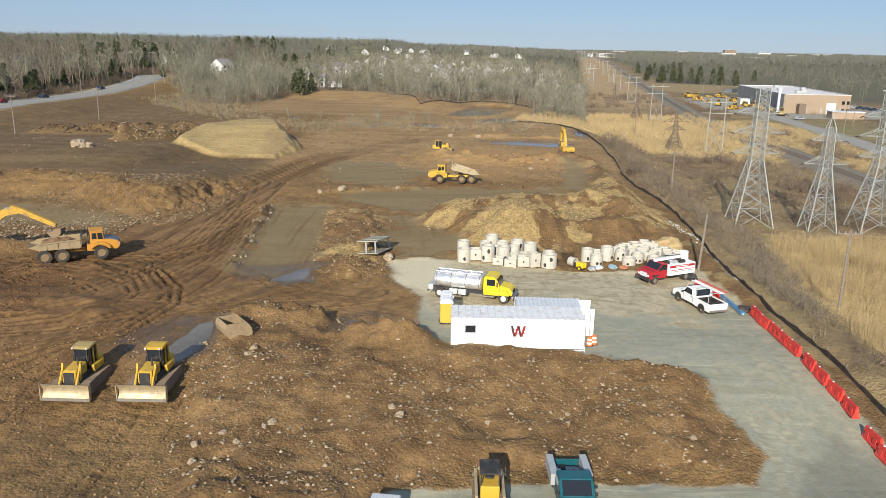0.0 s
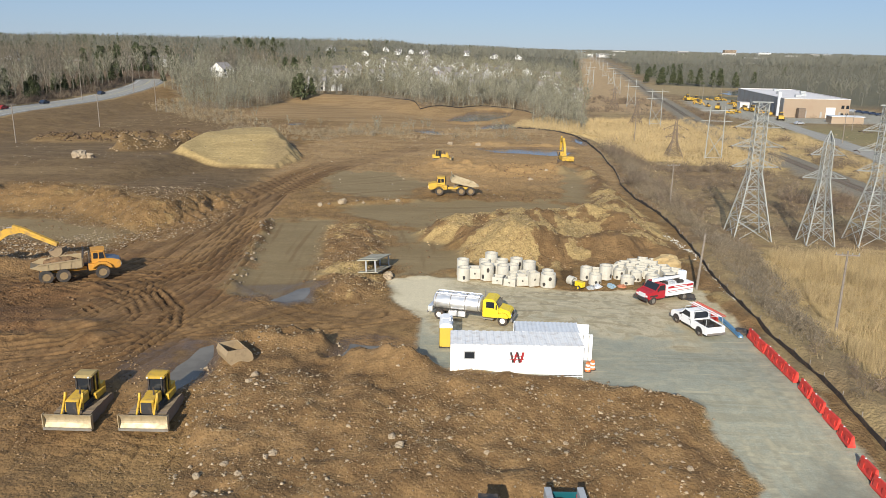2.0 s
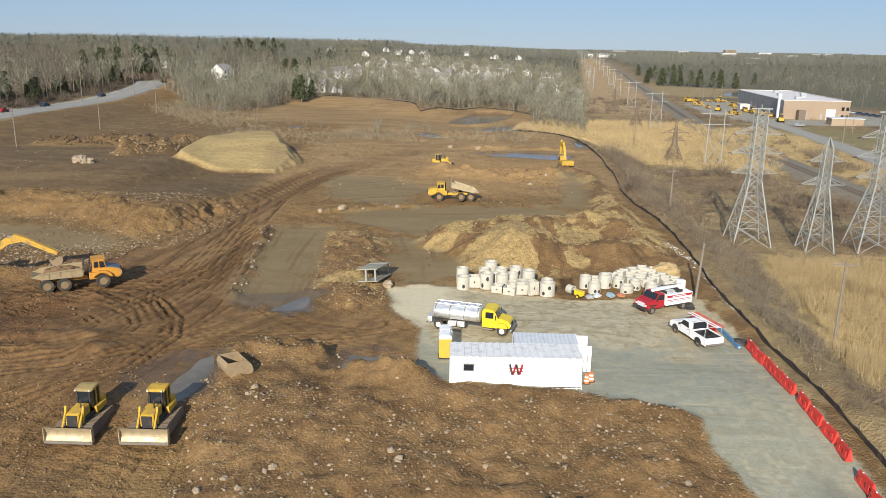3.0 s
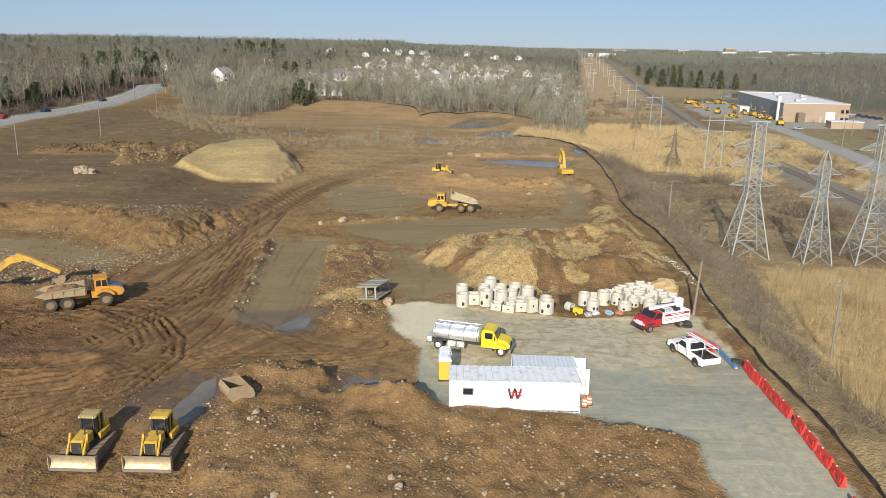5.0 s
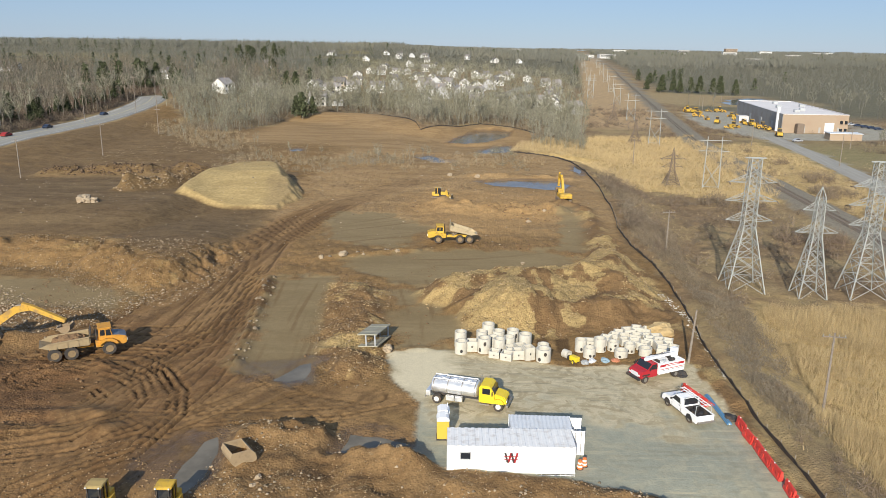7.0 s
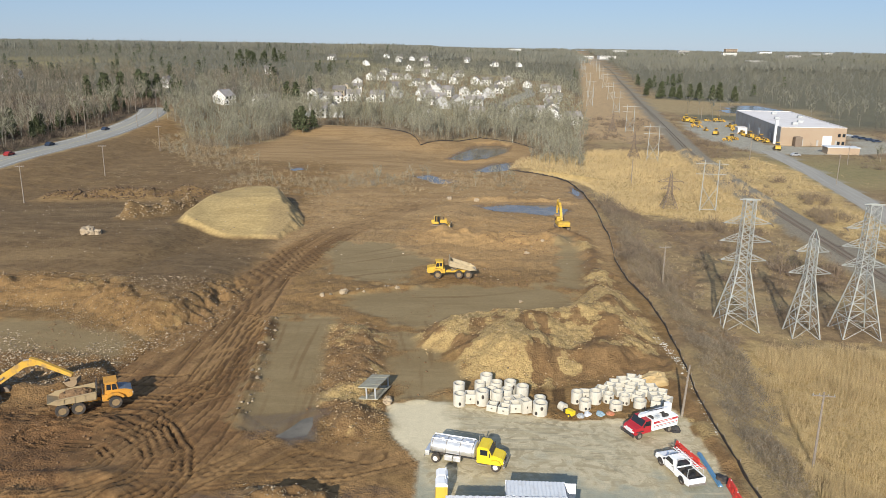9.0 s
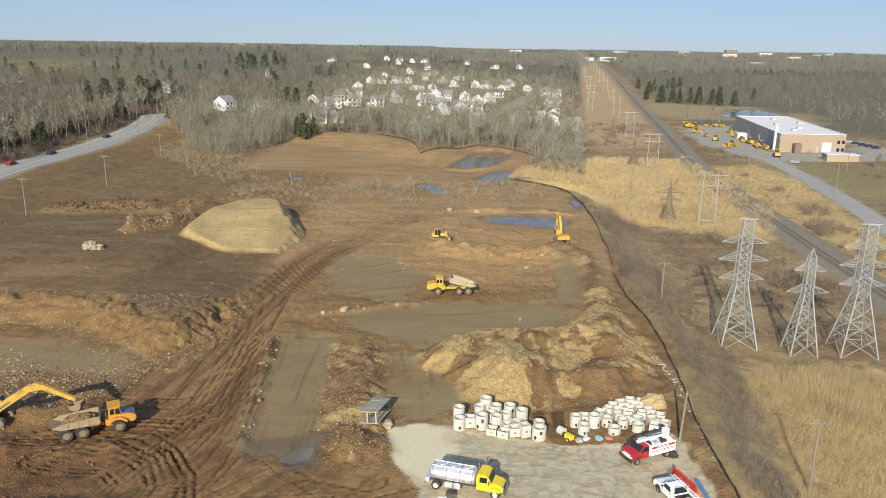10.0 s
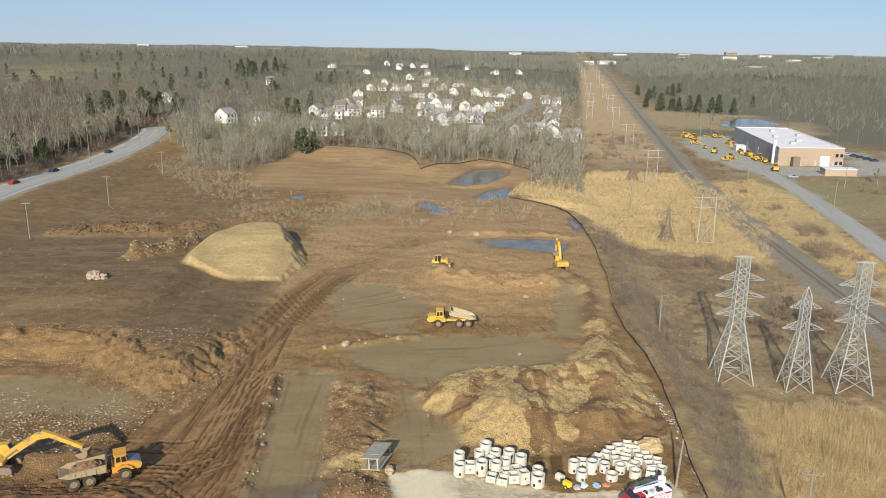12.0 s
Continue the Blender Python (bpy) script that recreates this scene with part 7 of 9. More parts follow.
    rod(bm, (5.3, 0.8, 1.2), (5.3, 0.8, 2.9), 0.07)
    part("exhaust", bm, STEEL, e)
    return e


ft = fuel_truck()
ft.matrix_world = pose(-1.15, 71.75, 0.0, 0, 0, -15.5) @ Matrix.Diagonal((0.92, 0.95, 0.97, 1))


def pickup(body_col, label, rack=True, cab_long=2.2, grp="pickups"):
    e = thing("pickup_truck", label, "pickup", grp)
    L = 5.7
    bm = B()
    prism(bm, [(0, 0.45), (0, 1.2), (2.28, 1.22), (2.28, 0.45)], -0.98, -0.90)
    prism(bm, [(0, 0.45), (0, 1.2), (2.28, 1.22), (2.28, 0.45)], 0.90, 0.98)
    box(bm, (1.12, 0, 0.62), (2.25, 1.9, 0.08))
    box(bm, (2.22, 0, 0.85), (0.06, 1.9, 0.55))
    part("bed", bm, body_col, e)
    bm = B()
    box(bm, (0.0, 0, 0.88), (0.07, 1.92, 0.66), None, 0.02)
    part("tailgate", bm, body_col, e)
    bm = B()
    prism(bm, [(2.3, 0.45), (2.3, 1.22), (2.42, 1.92), (3.5, 1.95), (4.2, 1.3), (5.4, 1.16), (5.72, 0.98), (5.75, 0.45)], -0.98, 0.98)
    bmesh.ops.bevel(bm, geom=bm.edges[:], offset=0.07, segments=2, affect="EDGES")
    c = part("cab", bm, body_col, e)
    bm = B()
    prism(bm, [(3.57, 1.90), (4.19, 1.33), (4.22, 1.36), (3.60, 1.94)], -0.82, 0.82)
    part("windscreen", bm, GLASS, c)
    bm = B()
    prism(bm, [(2.31, 1.28), (2.42, 1.86), (2.39, 1.88), (2.27, 1.28)], -0.75, 0.75)
    part("rear_window", bm, GLASS, c)
    for s in (-1, 1):
        bm = B()
        prism(bm, [(2.62, 1.28), (2.72, 1.82), (3.47, 1.84), (3.95, 1.32)], s * 0.975, s * 0.995)
        part("side_window", bm, GLASS, c)
        bm = B()
        box(bm, (0.02, s * 0.86, 0.92), (0.08, 0.14, 0.3))
        part("tail_light", bm, RED, e)
        bm = B()
        box(bm, (5.66, s * 0.72, 0.78), (0.08, 0.3, 0.16))
        part("headlight", bm, RIM_W, e)
        bm = B()
        box(bm, (3.95, s * 1.1, 1.3), (0.1, 0.2, 0.18), None, 0.02)
        part("mirror", bm, DARK, e)
        for x in (1.15, 4.75):
            bm = B()
            prism(bm, [(x + 0.52 * math.cos(radians(a)), 0.42 + 0.52 * math.sin(radians(a))) for a in range(0, 181, 20)], s * 0.972, s * 0.988)
            part("wheel_arch", bm, DARK, e)
        bm = B()
        for x in (2.5, 3.98):
            box(bm, (x, s * 0.981, 0.85), (0.025, 0.012, 0.72))
        box(bm, (3.24, s * 0.981, 0.5), (1.5, 0.012, 0.03))
        part("door_seam", bm, DARK, c)
        bm = B()
        box(bm, (2.72, s * 0.99, 1.08), (0.2, 0.03, 0.05))
        part("door_handle", bm, DARK, c)
    bm = B()
    box(bm, (5.745, 0, 0.8), (0.05, 1.05, 0.3), None, 0.02)
    part("grille", bm, DARK, e)
    bm = B()
    box(bm, (5.74, 0, 0.52), (0.14, 1.9, 0.2), None, 0.03)
    part("front_bumper", bm, STEEL, e)
    bm = B()
    box(bm, (-0.1, 0, 0.55), (0.14, 1.9, 0.18), None, 0.03)
    part("rear_bumper", bm, STEEL, e)
    for x in (1.15, 4.75):
        for y in (-0.84, 0.84):
            wheel(e, x, y, 0.39, 0.27, rim=STEEL)
    if rack:
        for x in (0.35, 2.15, 3.6):
            bm = B()
            for s in (-1, 1):
                rod(bm, (x, s * 0.9, 1.05), (x, s * 0.85, 2.12), 0.03)
            rod(bm, (x, -0.85, 2.12), (x, 0.85, 2.12), 0.03)
            part("rack_hoop", bm, DULL_GREY, e)
        for y, col in ((-0.68, RED_PLASTIC), (-0.22, WHITE)):
            bm = B()
            for s in (-0.19, 0.19):
                box(bm, (2.1, y + s, 2.2), (4.3, 0.035, 0.08))
            for i in range(14):
                box(bm, (0.02 + 0.31 * i, y, 2.2), (0.035, 0.38, 0.035))
            part("ladder", bm, col, e, "ladder carried on the rack")
        bm = B()
        for i in range(6):
            box(bm, (0.4 + 0.33 * i, 0.35 * math.sin(i * 2.2), 0.82 + 0.05 * (i % 2)), (0.34, 0.5, 0.32), (0, 0, 20 * i), 0.03)
        part("load", bm, DARK, e, "dark tools lying in the bed")
    return e


pk = pickup(WHITE, "white pickup truck with red ladders on its rack")
pk.matrix_world = pose(24.85, 66.5, gz(24.8, 69.5) + 0.02, 0, 0, 108) @ Matrix.Diagonal((1.02, 1.0, 1.0, 1))
bm = B()
box(bm, (1.12, 0, 0.70), (2.15, 1.78, 0.06))
box(bm, (2.17, 0, 0.9), (0.04, 1.78, 0.5))
box(bm, (0.06, 0, 0.9), (0.04, 1.78, 0.5))
box(bm, (1.12, 0.885, 0.88), (2.15, 0.03, 0.42))
box(bm, (1.12, -0.885, 0.88), (2.15, 0.03, 0.42))
part("bed_liner", bm, DARK, pk, "black bed liner")


def service_truck():
    e = thing("bucket_truck", "red and white utility bucket truck with folded boom", "truck")
    for y in (-0.42, 0.42):
        bm = B()
        box(bm, (3.4, y, 0.72), (6.6, 0.1, 0.2))
        part("frame_rail", bm, DARK, e)
    bm = B()
    box(bm, (1.95, 0, 1.42), (3.9, 2.35, 1.25), None, 0.04)
    body = part("utility_body", bm, WHITE, e, "white service body with lockers")
    for s in (-1, 1):
        for z, h, col in ((1.80, 0.26, RED), (1.38, 0.07, RED), (1.22, 0.035, DARK)):
            bm = B()
            box(bm, (1.95, s * 1.18, z), (3.7, 0.02, h))
            part("stripe", bm, col, body, "red stripe" if col is RED else "dark stripe")
        bm = B()
        box(bm, (2.0, s * 1.192, 1.80), (1.9, 0.014, 0.09))
        part("lettering_bar", bm, WHITE, body, "pale bar of unreadable lettering")
        for x in (0.5, 2.0, 3.2):
            bm = B()
            box(bm, (x, s * 1.19, 1.02), (0.9, 0.03, 0.34))
            part("locker_door", bm, WHITE, body)
    bm = B()
    prism(bm, [(4.0, 0.62), (4.0, 2.0), (4.12, 2.25), (4.9, 2.27), (5.4, 1.55), (6.3, 1.40), (6.5, 1.22), (6.5, 0.62)], -1.05, 1.05)
    bmesh.ops.bevel(bm, geom=bm.edges[:], offset=0.07, segments=2, affect="EDGES")
    c = part("cab", bm, RED, e, "red cab and bonnet")
    bm = B()
    prism(bm, [(4.93, 2.22), (5.40, 1.57), (5.44, 1.60), (4.97, 2.26)], -0.98, 0.98)
    part("windscreen", bm, GLASS, c)
    for s in (-1, 1):
        bm = B()
        prism(bm, [(4.15, 1.52), (4.2, 2.12), (4.86, 2.14), (5.25, 1.58)], s * 1.045, s * 1.065)
        part("side_window", bm, GLASS, c)
        bm = B()
        box(bm, (6.5, s * 0.75, 1.0), (0.06, 0.3, 0.2))
        part("headlight", bm, RIM_W, e)
        bm = B()
        box(bm, (5.3, s * 1.25, 1.72), (0.1, 0.18, 0.34))
        part("mirror", bm, DARK, e)
    bm = B()
    box(bm, (6.51, 0, 1.04), (0.06, 1.1, 0.46))
    part("grille", bm, GREYWHITE, e, "pale grille")
    bm = B()
    box(bm, (6.66, 0, 0.66), (0.24, 2.2, 0.3), None, 0.04)
    part("front_bumper", bm, DARK, e)
    for y in (-0.95, 0.95):
        wheel(e, 5.75, y, 0.46, 0.3, rim=STEEL)
        wheel(e, 1.2, y * 0.95, 0.46, 0.5, rim=STEEL)
    bm = B()
    rod(bm, (0.9, 0.1, 2.05), (0.9, 0.1, 2.5), 0.3, 0.25, 12)
    part("turret", bm, WHITE, e)
    bm = B()
    box(bm, (2.9, 0.1, 2.55), (4.6, 0.34, 0.3), (0, 2, 0), 0.04)
    part("lower_boom", bm, WHITE, e)
    bm = B()
    box(bm, (2.4, -0.42, 2.4), (4.4, 0.26, 0.26), (0, 1, 0), 0.04)
    part("upper_boom", bm, WHITE, e)
    bm = B()
    box(bm, (0.25, -0.45, 2.5), (0.7, 0.66, 0.95), None, 0.06)
    part("bucket", bm, WHITE, e, "white work bucket")
    for x in (1.6, 3.6):
        bm = B()
        box(bm, (x, 0, 2.2), (0.12, 1.6, 0.34))
        part("boom_rest", bm, DARK, e)
    for k, (x, y, z, sx) in enumerate(((1.7, 0.75, 2.2, 0.8), (2.9, 0.72, 2.18, 0.6), (3.4, -0.8, 2.2, 0.7), (1.2, -0.85, 2.16, 0.5))):
        bm = B()
        box(bm, (x, y, z), (sx, 0.35, 0.3), (0, 0, 12 * k), 0.03)
        part("tool_bag", bm, (DARK, DULL_GREY, DARK, STEEL)[k], e)
    bm = B()
    rod(bm, (1.4, 0.1, 2.74), (3.9, 0.1, 2.86), 0.05)
    part("boom_hose", bm, DARK, e)
    bm = B()
    rod(bm, (1.3, 0.1, 2.35), (2.8, 0.1, 2.46), 0.07)
    part("boom_ram", bm, STEEL, e)
    for s in (-1, 1):
        bm = B()
        box(bm, (5.72, s * 1.06, 1.02), (1.1, 0.06, 0.16), None, 0.03)
        part("wheel_arch", bm, DARK, e)
    return e


sv = service_truck()
sv.matrix_world = pose(25.75, 79.3, gz(24.5, 78) + 0.02, 0, 0, 207) @ Matrix.Diagonal((0.92, 0.95, 0.95, 1))


# ---- earth-moving machines ----
SHOE = paint("muddy_track_steel", (0.20, 0.155, 0.105), 0.6, metal=0.3, amount=0.6)
DUSTY_ROOF = paint("dusty_yellow_roof", (0.40, 0.29, 0.11), 0.8, amount=0.5)
def crawler(parent, y, length, h, w, x0=0.0):
    bm = B()
    r = h / 2
    out = [(x0 + r + r * math.cos(a), r + r * math.sin(a)) for a in [math.pi / 2 + math.pi * k / 8 for k in range(9)]]
    out += [(x0 + length - r + r * math.cos(a), r + r * math.sin(a)) for a in [-math.pi / 2 + math.pi * k / 8 for k in range(9)]]
    prism(bm, out, y - w / 2, y + w / 2)
    t = part("crawler_track", bm, RUST, parent)
    n = 0
    step_len = 0.2
    pts = []
    x = x0 + r
    while x < x0 + length - r:
        pts.append((x, h + 0.02, 0))
        x += step_len
    for k in range(1, 6):
        a = math.pi / 2 * (1 - k / 3)
        pts.append((x0 + length - r + (r + 0.02) * math.cos(a), r + (r + 0.02) * math.sin(a), 90 - math.degrees(a)))
        b = math.pi / 2 * (1 + k / 3)
        pts.append((x0 + r + (r + 0.02) * math.cos(b), r + (r + 0.02) * math.sin(b), 90 - math.degrees(b)))
    src = None
    for px, pz, ang in pts:
        if src is None:
            bm = B()
            box(bm, (0, 0, 0), (0.15, w + 0.03, 0.05))
            box(bm, (0.05, 0, 0.035), (0.03, w + 0.03, 0.05))
            o = part("track_shoe", bm, SHOE, t)
            src = o.data
        else:
            o = new("track_shoe", src)
            o.parent = t
        o.matrix_local = pose(px, y, pz, 0, ang, 0)
    return t


def dozer(label, mat=YELLOW, roof=YELLOW):
    """Faces +x; the blade is in front."""
    e = thing("bulldozer", label, "bulldozer", "bulldozers")
    for y in (-1.08, 1.08):
        crawler(e, y, 3.9, 0.95, 0.72)
    bm = B()
    box(bm, (1.9, 0, 0.95), (3.4, 1.45, 0.7), None, 0.05)
    part("chassis", bm, DARK, e)
    bm = B()
    prism(bm, [(2.0, 1.15), (2.0, 2.05), (3.55, 1.92), (3.75, 1.8), (3.8, 1.0), (3.6, 0.9)], -0.52, 0.52)
    bmesh.ops.bevel(bm, geom=bm.edges[:], offset=0.05, segments=2, affect="EDGES")
    h = part("engine_hood", bm, mat, e)
    bm = B()
    box(bm, (3.81, 0, 1.42), (0.05, 0.8, 0.85))
    part("grille", bm, DARK, h)
    bm = B()
    rod(bm, (2.7, 0.2, 1.95), (2.7, 0.2, 2.65), 0.07)
    part("exhaust", bm, DARK, h)
    bm = B()
    box(bm, (0.25, 0, 1.5), (0.8, 1.6, 0.8), None, 0.06)
    part("rear_body", bm, mat, e)
    for s in (-1, 1):
        bm = B()
        box(bm, (0.9, s * 0.80, 1.32), (1.5, 0.34, 0.5), None, 0.05)
        part("fender", bm, mat, e)
    # cab with posts, glass and roof
    for x, y in ((0.6, -0.66), (0.6, 0.66), (1.2, -0.68), (1.2, 0.68), (1.82, -0.5), (1.82, 0.5)):
        bm = B()
        box(bm, (x, y, 2.3), (0.09, 0.09, 1.35))
        part("cab_post", bm, mat if x < 1.5 else DARK, e)
    bm = B()
    prism(bm, [(0.62, 1.5), (0.62, 2.9), (1.75, 2.9), (1.85, 1.5)], -0.62, 0.62)
    g = part("cab_glass", bm, GLASS, e, "dark cab windows")
    bm = B()
    prism(bm, [(0.45, 2.93), (0.5, 3.08), (1.0, 3.14), (1.75, 3.08), (1.95, 2.93)], -0.74, 0.74)
    bmesh.ops.bevel(bm, geom=bm.edges[:], offset=0.05, segments=2, affect="EDGES")
    part("cab_roof", bm, roof, e)
    for s in (-1, 1):
        bm = B()
        rod(bm, (1.9, s * 0.55, 3.02), (1.98, s * 0.55, 3.02), 0.07)
        part("work_light", bm, GREYWHITE, e)
    # blade on its push frame
    bm = B()
    arc = [(4.62 - 0.28 * math.sin(math.pi * k / 8), 0.04 + 1.18 * k / 8) for k in range(9)]
    prism(bm, arc + [(x - 0.09, z) for x, z in arc[::-1]], -1.85, 1.85)
    bl = part("blade", bm, BLADE, e, "broad worn steel blade")
    bm = B()
    box(bm, (4.66, 0, 0.08), (0.07, 3.74, 0.2))
    part("cutting_edge", bm, STEEL, bl)
    for s in (-1, 1):
        bm = B()
        box(bm, (4.5, s * 1.86, 0.62), (0.34, 0.05, 1.2))
        part("end_plate", bm, BLADE, bl)
        bm = B()
        box(bm, (3.15, s * 0.72, 0.62), (1.9, 0.2, 0.26))
        part("push_arm", bm, mat, e)
        bm = B()
        rod(bm, (3.35, s * 0.66, 2.05), (4.25, s * 0.66, 0.75), 0.075)
        part("lift_cylinder", bm, mat, e)
        bm = B()
        box(bm, (3.36, s * 0.68, 1.75), (0.2, 0.16, 1.3), (0, -14, 0), 0.02)
        part("cylinder_guard", bm, mat, e)
    return e


dz1 = dozer("yellow bulldozer with a broad mud-worn blade on mud", YELLOW, DUSTY_ROOF)
dz1.matrix_world = pose(-26.5, 52.9, gz(-26.4, 51) + 0.02, 0, 0, -91) @ Matrix.Diagonal((0.95, 0.93, 0.95, 1))
dz2 = dozer("yellow bulldozer with a pale scraped blade beside wet ruts")
dz2.matrix_world = pose(-21.1, 52.7, gz(-21.1, 51) + 0.02, 0, 0, -90) @ Matrix.Diagonal((0.95, 0.93, 0.95, 1))
dz3 = copy_thing(dz1, pose(-4.2, 174.6, gz(-3.2, 174.6) + 0.02, 0, 0, -8))
dz3["label"] = "small yellow bulldozer grading red earth"


BODY_TAN = paint("muddy_tan_steel", (0.33, 0.25, 0.14), 0.6, amount=0.5)


def dump_truck(label, mat, raise_deg=0.0, load=False, grp="dump trucks"):
    """Articulated six-wheeler facing +x; the origin lies under the rear bogie."""
    e = thing("articulated_dump_truck", label, "dump truck", grp)
    bm = B()
    box(bm, (0.9, 0, 1.15), (4.6, 0.9, 0.4), None, 0.04)
    part("rear_frame", bm, mat, e)
    for x in (-0.85, 0.85):
        for y in (-1.12, 1.12):
            wheel(e, x, y, 0.76, 0.62, rim=MUDDY_RIM, lugs=18)
    for y in (-1.12, 1.12):
        wheel(e, 4.75, y, 0.76, 0.62, rim=MUDDY_RIM, lugs=18)
    # tipping body: bent floor, sides with a top rail, headboard
    bm = B()
    fl = [(-2.3, 0.45), (-1.2, 0.05), (2.6, 0.0), (2.78, 0.15), (2.78, 1.0)]
    prism(bm, fl + [(2.86, 1.0), (2.86, 0.12), (2.62, -0.08), (-1.22, -0.03), (-2.32, 0.37)], -1.22, 1.22)
    body = part("dump_body", bm, BODY_TAN if load else BLADE, e, "worn steel tipping body")
    for s in (-1, 1):
        bm = B()
        prism(bm, [(-2.2, 0.42), (-1.2, 0.0), (2.75, 0.0), (2.75, 0.92), (-1.5, 0.66)], s * 1.22, s * 1.31)
        sp = part("side_panel", bm, BODY_TAN if load else BLADE, body)
        bm = B()
        box(bm, (0.62, s * 1.33, 0.80), (4.3, 0.16, 0.14), (0, -3.5, 0), 0.02)
        part("top_rail", bm, BODY_TAN if load else BLADE, sp)
        for x in (-0.6, 0.5, 1.6):
            bm = B()
            box(bm, (x, s * 1.34, 0.38), (0.12, 0.08, 0.7))
            part("stiffener", bm, BODY_TAN if load else BLADE, sp)
    bm = B()
    box(bm, (2.92, 0, 1.25), (0.1, 2.4, 0.6), (0, 12, 0), 0.02)
    part("headboard", bm, DARK if load else BLADE, body)
    body.matrix_local = pose(-1.1, 0, 1.5) @ pose(0, 0, 0, 0, -raise_deg, 0) @ pose(1.1, 0, 0)
    if load:
        bm = B()
        bmesh.ops.create_icosphere(bm, subdivisions=4, radius=1)
        for v in bm.verts:
            nz = noise.fractal(v.co * 2.2, 0.6, 2.0, 4)
            v.co = Vector((0.65 + v.co.x * 1.75, v.co.y * 1.15, 0.45 + v.co.z * (0.55 if v.co.z > 0 else 0.4) + 0.24 * nz))
        part("earth_load", bm, DIRT, body, "heap of dark earth")
    for s in (-1, 1):
        bm = B()
        rod(bm, (2.2, s * 0.62, 1.25), (1.2, s * 0.62, 1.6 + 1.2 * math.sin(radians(raise_deg))), 0.09)
        part("lift_ram", bm, STEEL, e)
    # tractor
    bm = B()
    box(bm, (3.4, 0, 1.25), (1.0, 0.8, 0.6), None, 0.06)
    part("hitch", bm, DARK, e)
    bm = B()
    box(bm, (4.3, 0, 1.35), (1.9, 2.2, 0.75), None, 0.08)
    part("chassis", bm, mat, e)
    bm = B()
    prism(bm, [(4.95, 1.2), (4.95, 2.2), (5.9, 2.1), (6.65, 1.85), (6.75, 1.55), (6.65, 1.1), (6.3, 0.95)], -1.05, 1.05)
    bmesh.ops.bevel(bm, geom=bm.edges[:], offset=0.08, segments=2, affect="EDGES")
    h = part("bonnet", bm, mat, e)
    bm = B()
    prism(bm, [(5.2, 2.2), (5.2, 2.24), (5.95, 2.15), (6.62, 1.92), (6.6, 1.86), (5.9, 2.1)], -0.9, 0.9)
    # Loaded truck only: the dark blue stands in for a glint on the bonnet.
    part("bonnet_top", bm, HOOD if load else mat, h, "dusty bonnet top, blue glint painted on the loaded truck")
    bm = B()
    box(bm, (6.72, 0, 1.5), (0.06, 1.5, 0.6))
    part("grille", bm, DARK, h)
    for s in (-1, 1):
        bm = B()
        box(bm, (6.66, s * 0.85, 1.5), (0.12, 0.3, 0.3))
        part("headlight", bm, RIM_W, h)
        bm = B()
        prism(bm, [(3.75, 1.25), (3.95, 1.75), (4.45, 1.95), (5.15, 1.9), (5.6, 1.6), (5.75, 1.25), (5.5, 1.25), (5.1, 1.65), (4.5, 1.7), (4.1, 1.5)], s * 0.85, s * 1.42)
        part("mudguard", bm, mat, e)
    bm = B()
    prism(bm, [(3.72, 1.7), (3.72, 2.25), (3.8, 3.1), (5.0, 3.1), (5.2, 2.2), (5.15, 1.7)], -0.95, 0.95)
    bmesh.ops.bevel(bm, geom=bm.edges[:], offset=0.05, segments=2, affect="EDGES")
    c = part("cab", bm, mat, e)
    for s in (-1, 1):
        for u in ([(3.9, 2.25), (3.94, 2.92), (4.4, 2.92), (4.4, 2.25)], [(4.5, 2.2), (4.5, 2.92), (4.93, 2.92), (5.08, 2.2)]):
            bm = B()
            prism(bm, u, s * 0.945, s * 0.965)
            part("side_window", bm, GLASS, c)
    bm = B()
    prism(bm, [(5.0, 3.0), (5.19, 2.22), (5.23, 2.22), (5.04, 3.0)], -0.82, 0.82)
    part("windscreen", bm, GLASS, c)
    bm = B()
    box(bm, (4.4, 0, 3.13), (1.45, 2.0, 0.09), None, 0.03)
    part("cab_roof", bm, ORANGE_YELLOW if load else mat, c)
    bm = B()
    rod(bm, (3.5, -0.85, 1.8), (3.5, -0.85, 3.1), 0.09)
    part("exhaust", bm, DARK, e)
    return e


ad1 = dump_truck("orange-yellow articulated dump truck loaded with earth", ORANGE_YELLOW, 0, True)
ad1.matrix_world = pose(-43.1, 79.6, gz(-42.2, 79.5) + 0.10, 0, 0, 27)
ad2 = dump_truck("yellow articulated dump truck with its body slightly raised", YELLOW, 14, False)
ad2.matrix_world = pose(2.6, 135.2, gz(0, 135) + 0.03, 0, 0, 184)


EARTHY = paint("earth_caked_steel", (0.24, 0.17, 0.10), 0.75, amount=0.6)


